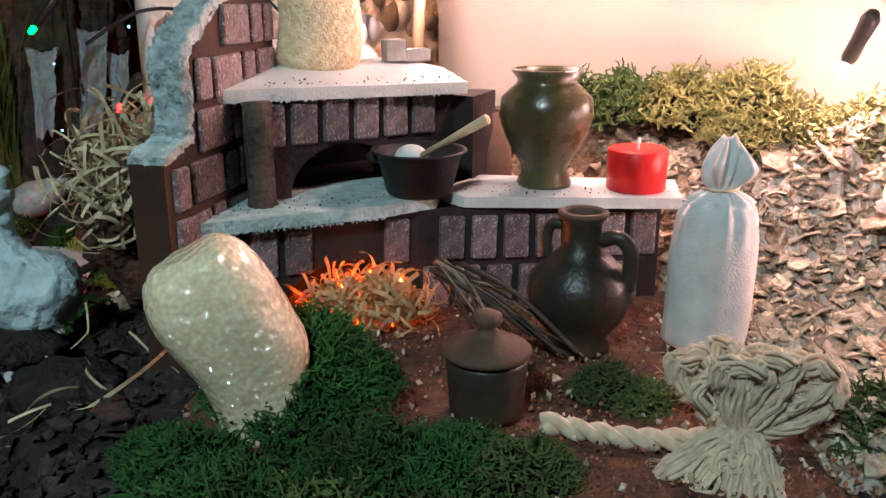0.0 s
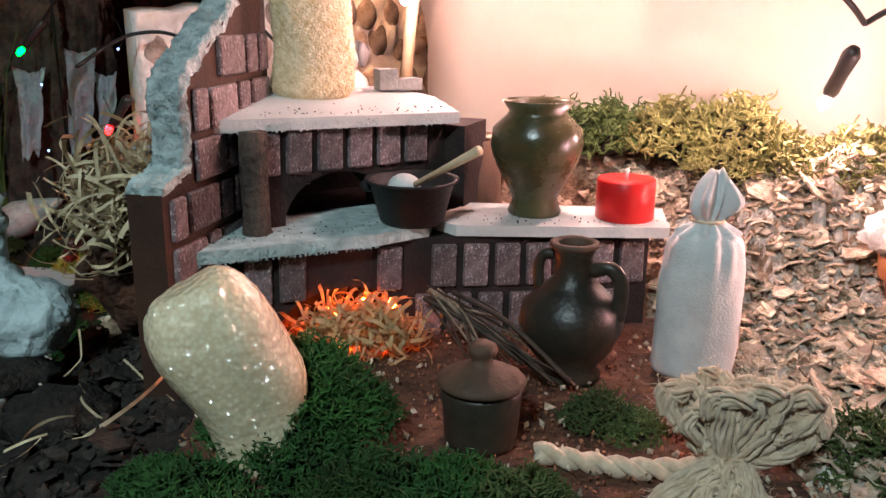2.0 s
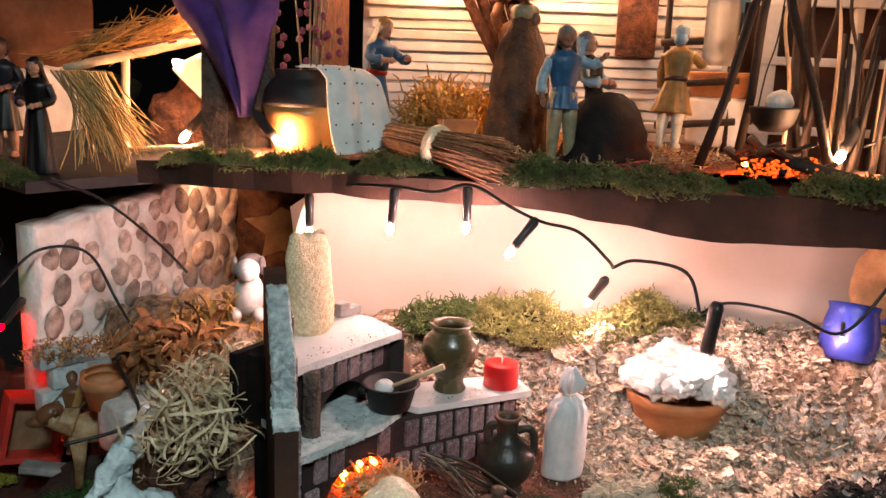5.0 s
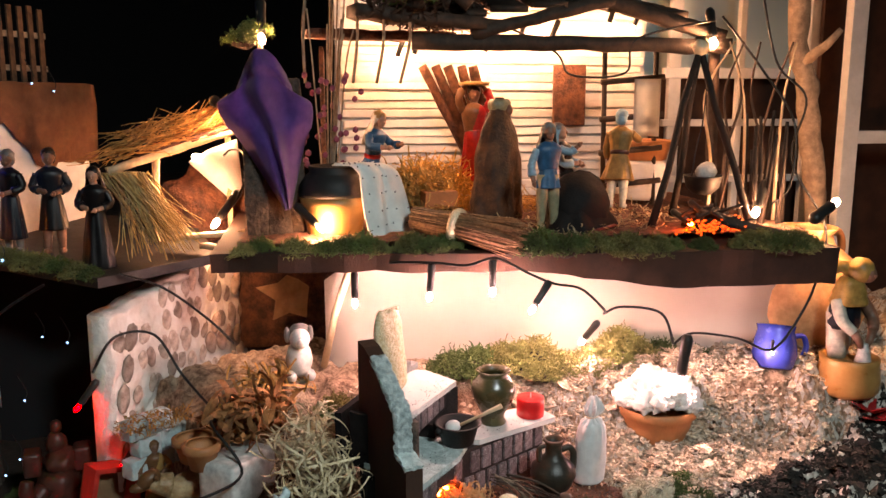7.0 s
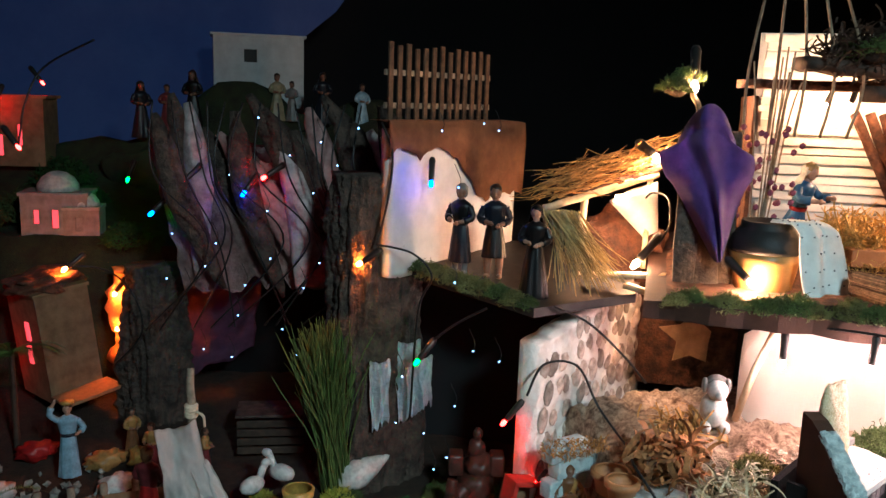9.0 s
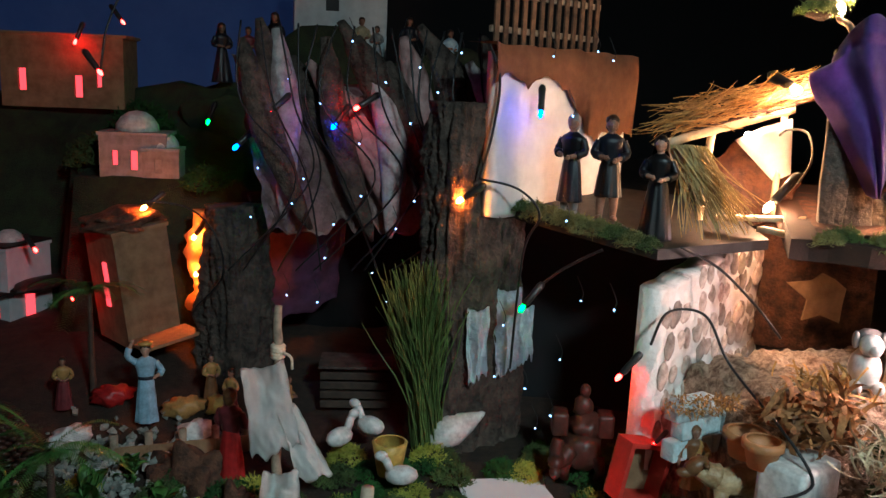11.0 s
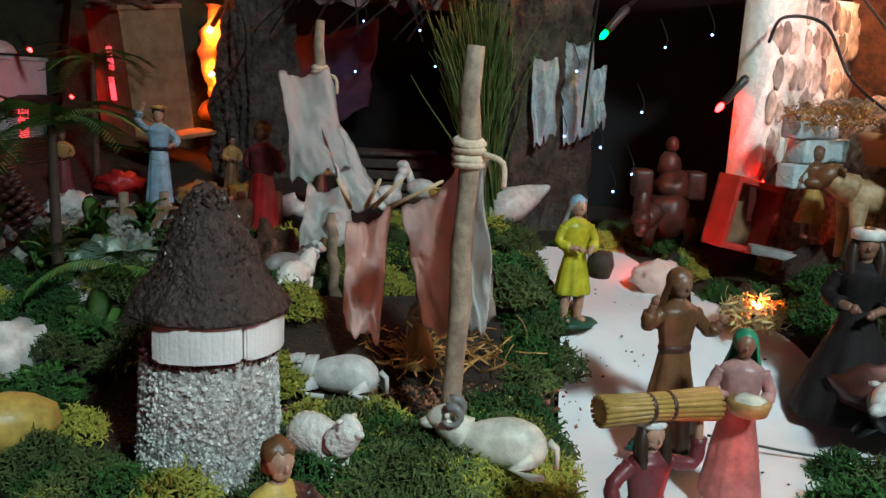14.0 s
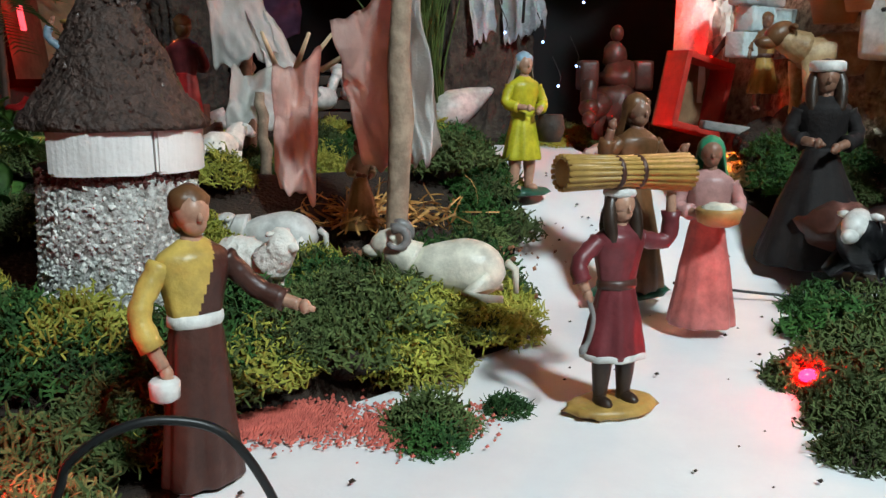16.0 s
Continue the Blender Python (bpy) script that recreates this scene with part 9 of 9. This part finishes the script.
for p, kind in (((-0.683, 1.07, 0.505), "ledr"), ((-0.573, 1.03, 0.515), "ledr"), ((-0.905, 1.12, 0.548), "ledr"), ((-0.60, 1.05, 0.49), "ledb"), ((-0.695, 1.12, 0.452), "ledg"), ((-0.73, 1.10, 0.455), "ledb"), ((-0.47, 0.985, 0.315), "ledr"), ((-0.36, 0.905, 0.52), "ledb")):
    bulb(p, (random.uniform(-1, 1), 0.3, 0.6), kind)
cable((-0.905, 1.12, 0.550), (-0.903, 1.125, 0.566), (-0.895, 1.13, 0.61), (-0.87, 1.14, 0.66), (-0.80, 1.12, 0.70))
cloth("awning", (-0.70, 1.30, 0.30), (-0.56, 1.28, 0.33), (-0.70, 1.22, 0.16), (-0.58, 1.24, 0.20), mat("dim_purple_cloth", (0.16, 0.06, 0.12), (0.10, 0.04, 0.08), 0.85, 50, 0.3), "purple-pink cloth awning behind the crate", 0.01)
cloth("red_curtain", (-0.62, 1.32, 0.56), (-0.50, 1.32, 0.55), (-0.60, 1.28, 0.36), (-0.50, 1.28, 0.34), M["maroon"], "dark red curtain behind the bulbs", 0.01)
# added near-black sheet in place of the cave's deep shade
cloth("cave_cloth", (-0.72, 1.36, 0.36), (-0.30, 1.30, 0.36), (-0.72, 1.36, 0.10), (-0.30, 1.30, 0.08), M["dark"], "near-black sheet added for the darkness of the cave", 0.0)

# tiny cold white lights on thin wire
for p in [(-0.30, 0.88, 0.29), (-0.33, 0.86, 0.22), (-0.345, 0.84, 0.155), (-0.37, 0.87, 0.18), (-0.40, 0.88, 0.26), (-0.405, 0.89, 0.19), (-0.36, 0.85, 0.135), (-0.29, 0.80, 0.30), (-0.50, 0.98, 0.40), (-0.52, 1.0, 0.36), (-0.565, 1.02, 0.40),
          (-0.60, 1.03, 0.36), (-0.64, 1.04, 0.42), (-0.655, 1.05, 0.385), (-0.68, 1.06, 0.35), (-0.70, 1.07, 0.43), (-0.62, 1.02, 0.52), (-0.66, 1.05, 0.55), (-0.54, 0.99, 0.55), (-0.50, 0.97, 0.57), (-0.45, 0.96, 0.59), (-0.58, 1.02, 0.60),
          (-0.72, 1.1, 0.53), (-0.71, 1.09, 0.36), (-0.55, 1.0, 0.30), (-0.61, 1.05, 0.31), (-0.57, 1.01, 0.47), (-0.51, 0.97, 0.50), (-0.48, 0.95, 0.54), (-0.40, 0.92, 0.57), (-0.34, 0.93, 0.59), (-0.27, 0.96, 0.60), (-0.24, 0.98, 0.59), (-0.62, 1.04, 0.25), (-0.66, 1.12, 0.24), (-0.53, 1.0, 0.26), (-0.345, 0.83, 0.40), (-0.335, 0.86, 0.52)]:
    e = thing("tiny_light", "tiny lit cold white wire light", "string light", at(*p), group="tiny lights")
    g = new("bulb", GLOW["ledw"])
    g.parent = e
    part("wire", add_tube(bmesh.new(), curve([(0, 0, 0.001), (0.004, 0.004, 0.01), (-0.004, 0.008, 0.03)], 4), 0.0005, 4), M["cable"], e)

# palms, cypress bush, fence
def palm_tree(p, h, n, rz, label):
    e = thing("palm_tree", label, "palm tree", at(*p, rz))
    part("trunk", add_lathe(bmesh.new(), [(0.0045 * (1 + 0.18 * (k % 2)) * (1 - 0.02 * k), h * k / 16) for k in range(17)], 9), M["dkwood"], e)
    for k in range(n):
        a, el = 6.283 * k / n + random.uniform(-0.2, 0.2), random.uniform(0.1, 0.9)
        ln = random.uniform(0.05, 0.075)
        rt, dr = [], []
        for j in range(30):
            t = j / 29
            q = V((math.cos(a) * ln * t, math.sin(a) * ln * t, h + ln * (el * t - 0.75 * t * t)))
            for s in (-1, 1):
                rt.append(tuple(q))
                dr.append((math.cos(a) * 0.6 - s * math.sin(a), math.sin(a) * 0.6 + s * math.cos(a), -0.25))
        fr = new("frond", strands("frond", M["palm"], rt, dr, 0.016, 0.0008, 0.06, seg=2, sides=2, taper=0.3))
        fr.parent = e
    return e


palm_tree((-0.975, 0.70, 0.045), 0.165, 13, 0, "small plastic palm tree with drooping green fronds")
palm_tree((-0.885, 0.70, 0.050), 0.150, 13, 40, "small plastic palm tree with a thin dark trunk")
palm_tree((-0.83, 0.64, 0.04), 0.06, 9, 10, "low plastic palm seedling")
palm_tree((-1.02, 0.86, 0.06), 0.13, 12, 80, "small plastic palm tree at the edge of town")
palm_tree((-0.93, 1.12, 0.09), 0.16, 11, 20, "dark plastic palm beside the ochre house")
bm = bmesh.new()
for k in range(140):
    a, t = k * 2.4, k / 140
    r = 0.036 * (1 - t) + 0.003
    c = V((r * math.cos(a), r * math.sin(a), 0.07 * t + 0.006))
    add_ball(bm, c, (0.011, 0.006, 0.003), sub=1, m=Matrix.Rotation(a, 3, "Z") @ Matrix.Rotation(-0.5, 3, "Y"))
b_ = thing("pine_cone", "dark open pine cone standing on the ground", "pine cone", at(-0.985, 0.93, 0.065))
part("cone_body", bm, M["dkbrown"], b_)["kind"] = "stuff"
fn = thing("plank_fence", "low rustic fence of brown split wood", "fence", at(-0.87, 0.93, 0.065, 8))
for k in range(5):
    part("post", add_tube(bmesh.new(), [(0.04 * k, 0, 0), (0.04 * k, 0, 0.05)], 0.005, 8), M["wood"], fn)
for k in range(4):
    part("plank", add_box(bmesh.new(), (0.04 * k + 0.02, -0.004, 0.02), (0.04, 0.003, 0.03), bevel=0.001), M["house"], fn, smooth=False)
# lumps of cloth, clay and stone lying about the town
for x, y, c, l in ((-0.90, 1.10, "wred", "red cloth bundle on the ground"), (-0.80, 1.06, "tan", "brown clay heap on the ground"), (-0.70, 0.98, "whitef", "pale cloth lying on the ground"), (-0.93, 0.98, "whitef", "pale cloth lying by the fence"), (-0.78, 0.98, "whitef", "pale stone on the ground"), (-0.75, 1.06, "ochre", "ochre lump by the house")):
    solo("brushwood_tuft", add_ball(bmesh.new(), (0, 0, 0), (0.026, 0.018, 0.014), sub=3, rough=0.6, f=40), M[c], l, "bundle", at(x, y, low(x, y) + 0.008, random.uniform(0, 180)), group="ground bundles")
for x, y, rz_ in ((-0.765, 1.08, 30), (-0.735, 1.03, -40), (-0.66, 1.0, 80), (-0.96, 1.08, 10)):
    figurine("town_figurine", "small tan figurine in the town square", (x, y, low(x, y)), 0.075, rz_, random.choice(["tan", "brown", "maroon"]), "tan", "skind", "hair", flare=0.16)

# moss on the low ground
def mound(x, y):
    """The moss cushion beside the path."""
    return 0.030 * sm(0.0, 0.05, path_edge(y)[0] - x) * sm(0.345, 0.41, y) * (1 - sm(0.62, 0.75, y)) * sm(-0.95, -0.85, x)


def in_path(x, y):
    a, b = path_edge(y)
    return a - 0.012 < x < b + 0.012 and y < 0.83 or (x + 0.672) ** 2 / 0.0026 + (y - 0.350) ** 2 / 0.0008 < 1


random.seed(11)
cnt = 0
while cnt < 250:
    x, y = random.uniform(-1.0, -0.24), random.uniform(0.24, 0.90)
    if in_path(x, y) or (abs(x + 0.762) < 0.05 and abs(y - 0.47) < 0.05) or (x > -0.26 and y < 0.75) or (-0.70 < x < -0.56 and 0.5 < y < 0.68) or (y > 0.80 and random.random() < 0.5) or (abs(x + 0.72) < 0.03 and y < 0.36):
        continue
    if abs(x + 0.29) < 0.04 and abs(y - 0.735) < 0.03 or abs(x + 0.335) < 0.03 and abs(y - 0.605) < 0.03:
        continue
    k = "mossb" if random.random() < 0.2 else random.choice(["moss", "mossd"])
    moss(x, y, low(x, y) + mound(x, y) + 0.001, k, random.uniform(0.6, 0.95))
    cnt += 1
for x, y, k, s in ((-0.585, 0.432, "mossb", 0.9), (-0.566, 0.452, "mossb", 0.8), (-0.625, 0.402, "mossb", 0.9), (-0.64, 0.41, "moss", 1.0), (-0.66, 0.392, "moss", 0.9), (-0.69, 0.392, "moss", 0.8), (-0.715, 0.375, "moss", 0.8), (-0.56, 0.475, "moss", 0.8), (-0.575, 0.49, "mossd", 1.1),
                   (-0.635, 0.34, "moss", 0.7), (-0.64, 0.325, "mossd", 0.5), (-0.60, 0.35, "mossd", 0.4), (-0.462, 0.326, "moss", 0.38), (-0.466, 0.342, "moss", 0.34), (-0.45, 0.345, "moss", 0.8), (-0.455, 0.305, "moss", 0.9), (-0.43, 0.33, "moss", 1.0), (-0.44, 0.30, "mossy", 0.9), (-0.41, 0.36, "moss", 1.0), (-0.39, 0.40, "mossd", 1.0), (-0.47, 0.29, "moss", 0.8), (-0.42, 0.28, "moss", 1.0), (-0.49, 0.27, "moss", 0.6),
                   (-0.35, 0.42, "moss", 1.0), (-0.36, 0.45, "mossd", 0.8), (-0.62, 0.235, "moss", 0.4), (-0.76, 0.36, "moss", 0.9), (-0.78, 0.33, "moss", 1.0), (-0.80, 0.30, "moss", 1.0), (-0.77, 0.29, "mossy", 0.8), (-0.83, 0.34, "mossd", 1.0), (-0.52, 0.58, "moss", 1.0), (-0.54, 0.62, "moss", 1.1), (-0.53, 0.66, "mossd", 1.1), (-0.52, 0.70, "mossd", 1.1)):
    moss(x, y, low(x, y) + mound(x, y) + 0.002, k, s)
for k in range(56):
    y = random.uniform(0.355, 0.50)
    x = path_edge(y)[0] - random.uniform(0.012, 0.10)
    if in_path(x, y):
        continue
    moss(x, y, low(x, y) + mound(x, y) + 0.002, "mossb" if x > path_edge(y)[0] - 0.045 and k % 4 else random.choice(["moss", "mossd", "moss"]), random.uniform(0.6, 0.9))
# broad-leaved plants
LEAF = []
for k in range(3):
    bm = bmesh.new()
    g = []
    for j in range(7):
        t = j / 6
        w = 0.0085 * math.sin(math.pi * min(1, t * 0.92 + 0.06)) ** 0.8
        g.append([bm.verts.new((sx * w, 0.030 * t, 0.008 * math.sin(2.4 * t) + 0.002 * abs(sx) + 0.001 * k)) for sx in (-1, -0.5, 0, 0.5, 1)])
    for a, b in zip(g, g[1:]):
        for i in range(4):
            bm.faces.new((a[i], a[i + 1], b[i + 1], b[i]))
    bmesh.ops.solidify(bm, geom=bm.faces[:], thickness=0.0004)
    LEAF.append(mesh_of("leaf", bm, M["palm"]))
for x, y, s_, n_ in ((-0.86, 0.545, 1.1, 16), (-0.91, 0.50, 1.3, 18), (-0.93, 0.60, 1.3, 18), (-0.84, 0.60, 0.9, 14), (-0.96, 0.64, 1.2, 16), (-0.88, 0.82, 1.0, 14), (-0.80, 0.80, 0.9, 12), (-0.97, 0.80, 1.2, 14), (-0.90, 0.74, 0.9, 12), (-0.84, 0.87, 0.8, 12)):
    pl_ = thing("leafy_plant", "small plastic plant with broad green leaves", "plant", at(x, y, low(x, y) - 0.002), group="leafy plants")
    for k in range(n_):
        o = new("leaf", random.choice(LEAF))
        o.parent = pl_
        o.matrix_local = pose(random.uniform(-0.006, 0.006), random.uniform(-0.006, 0.006), random.uniform(0.004, 0.03), random.uniform(5, 55), random.uniform(-20, 20), k * 137.5) @ Matrix.Scale(s_ * random.uniform(0.7, 1.1), 4)
    part("stem", add_tube(bmesh.new(), [(0, 0, 0), (0.001, 0, 0.034)], 0.0014, 6), M["palm"], pl_)

# pale gravel at the edge of the town
vs, fs = [], []
for k in range(420):
    x, y = random.gauss(-0.86, 0.06), random.gauss(0.87, 0.07)
    if (x + 0.845) ** 2 + (y - 1.03) ** 2 < 0.0006:
        continue
    r, b = random.uniform(0.003, 0.009), len(vs)
    q = Euler((random.uniform(0, 6), random.uniform(0, 6), random.uniform(0, 6))).to_matrix()
    for c in ((1, 0, 0), (-1, 0, 0), (0, 1, 0), (0, -1, 0), (0, 0, 0.7), (0, 0, -0.7), (0.6, 0.6, 0.3), (-0.6, 0.5, 0.3)):
        vs.append(tuple(V((x, y, low(x, y) + 0.003)) + q @ (V(c) * r * random.uniform(0.75, 1.15))))
    fs += [(b + i, b + j, b + k2) for i, j, k2 in ((0, 6, 4), (6, 2, 4), (2, 7, 4), (7, 1, 4), (1, 3, 4), (3, 0, 4), (6, 0, 5), (2, 6, 5), (7, 2, 5), (1, 7, 5), (3, 1, 5), (0, 3, 5))]
tagged(new("gravel", raw("gravel", vs, fs, mat("pale_gravel", (0.34, 0.35, 0.31), (0.16, 0.17, 0.15), 0.8, 120, 0.4, islands=True, vary=0.35))), "pale grey-green gravel strewn at the edge of town", "gravel", kind="stuff")

# red dust and crumbs on the path
vs, fs = [], []
for k in range(4200):
    if k < 2600:
        x, y = random.gauss(-0.690, 0.014), random.gauss(0.360, 0.010)
    else:
        x, y = random.gauss(-0.642, 0.014), random.gauss(0.344, 0.010)
    z, r, b = low(x, y) + 0.0035, random.uniform(0.0004, 0.0011), len(vs)
    vs += [(x + r, y, z), (x - r, y + r, z), (x - r, y - r, z), (x, y, z + r * 1.4)]
    fs += [(b, b + 1, b + 3), (b + 1, b + 2, b + 3), (b + 2, b, b + 3)]
tagged(new("red_grit", raw("red_grit", vs, fs, mat("red_grit", (0.60, 0.15, 0.11), (0.38, 0.08, 0.06), 0.9, 200, 0))), "scatter of red grit beside the white path", "grit", kind="stuff")
vs, fs = [], []
for k in range(90):
    y = random.uniform(0.2, 0.75)
    a, b_ = path_edge(y)
    x = random.uniform(a, b_)
    z, r, b = low(x, y) + 0.0035, random.uniform(0.0004, 0.0014), len(vs)
    vs += [(x + r, y, z), (x - r, y + r, z), (x - r, y - r, z), (x, y, z + r)]
    fs += [(b, b + 1, b + 3), (b + 1, b + 2, b + 3), (b + 2, b, b + 3)]
tagged(new("crumbs", raw("crumbs", vs, fs, M["soil"])), "dark crumbs of moss scattered on the white path", "crumbs", kind="stuff")
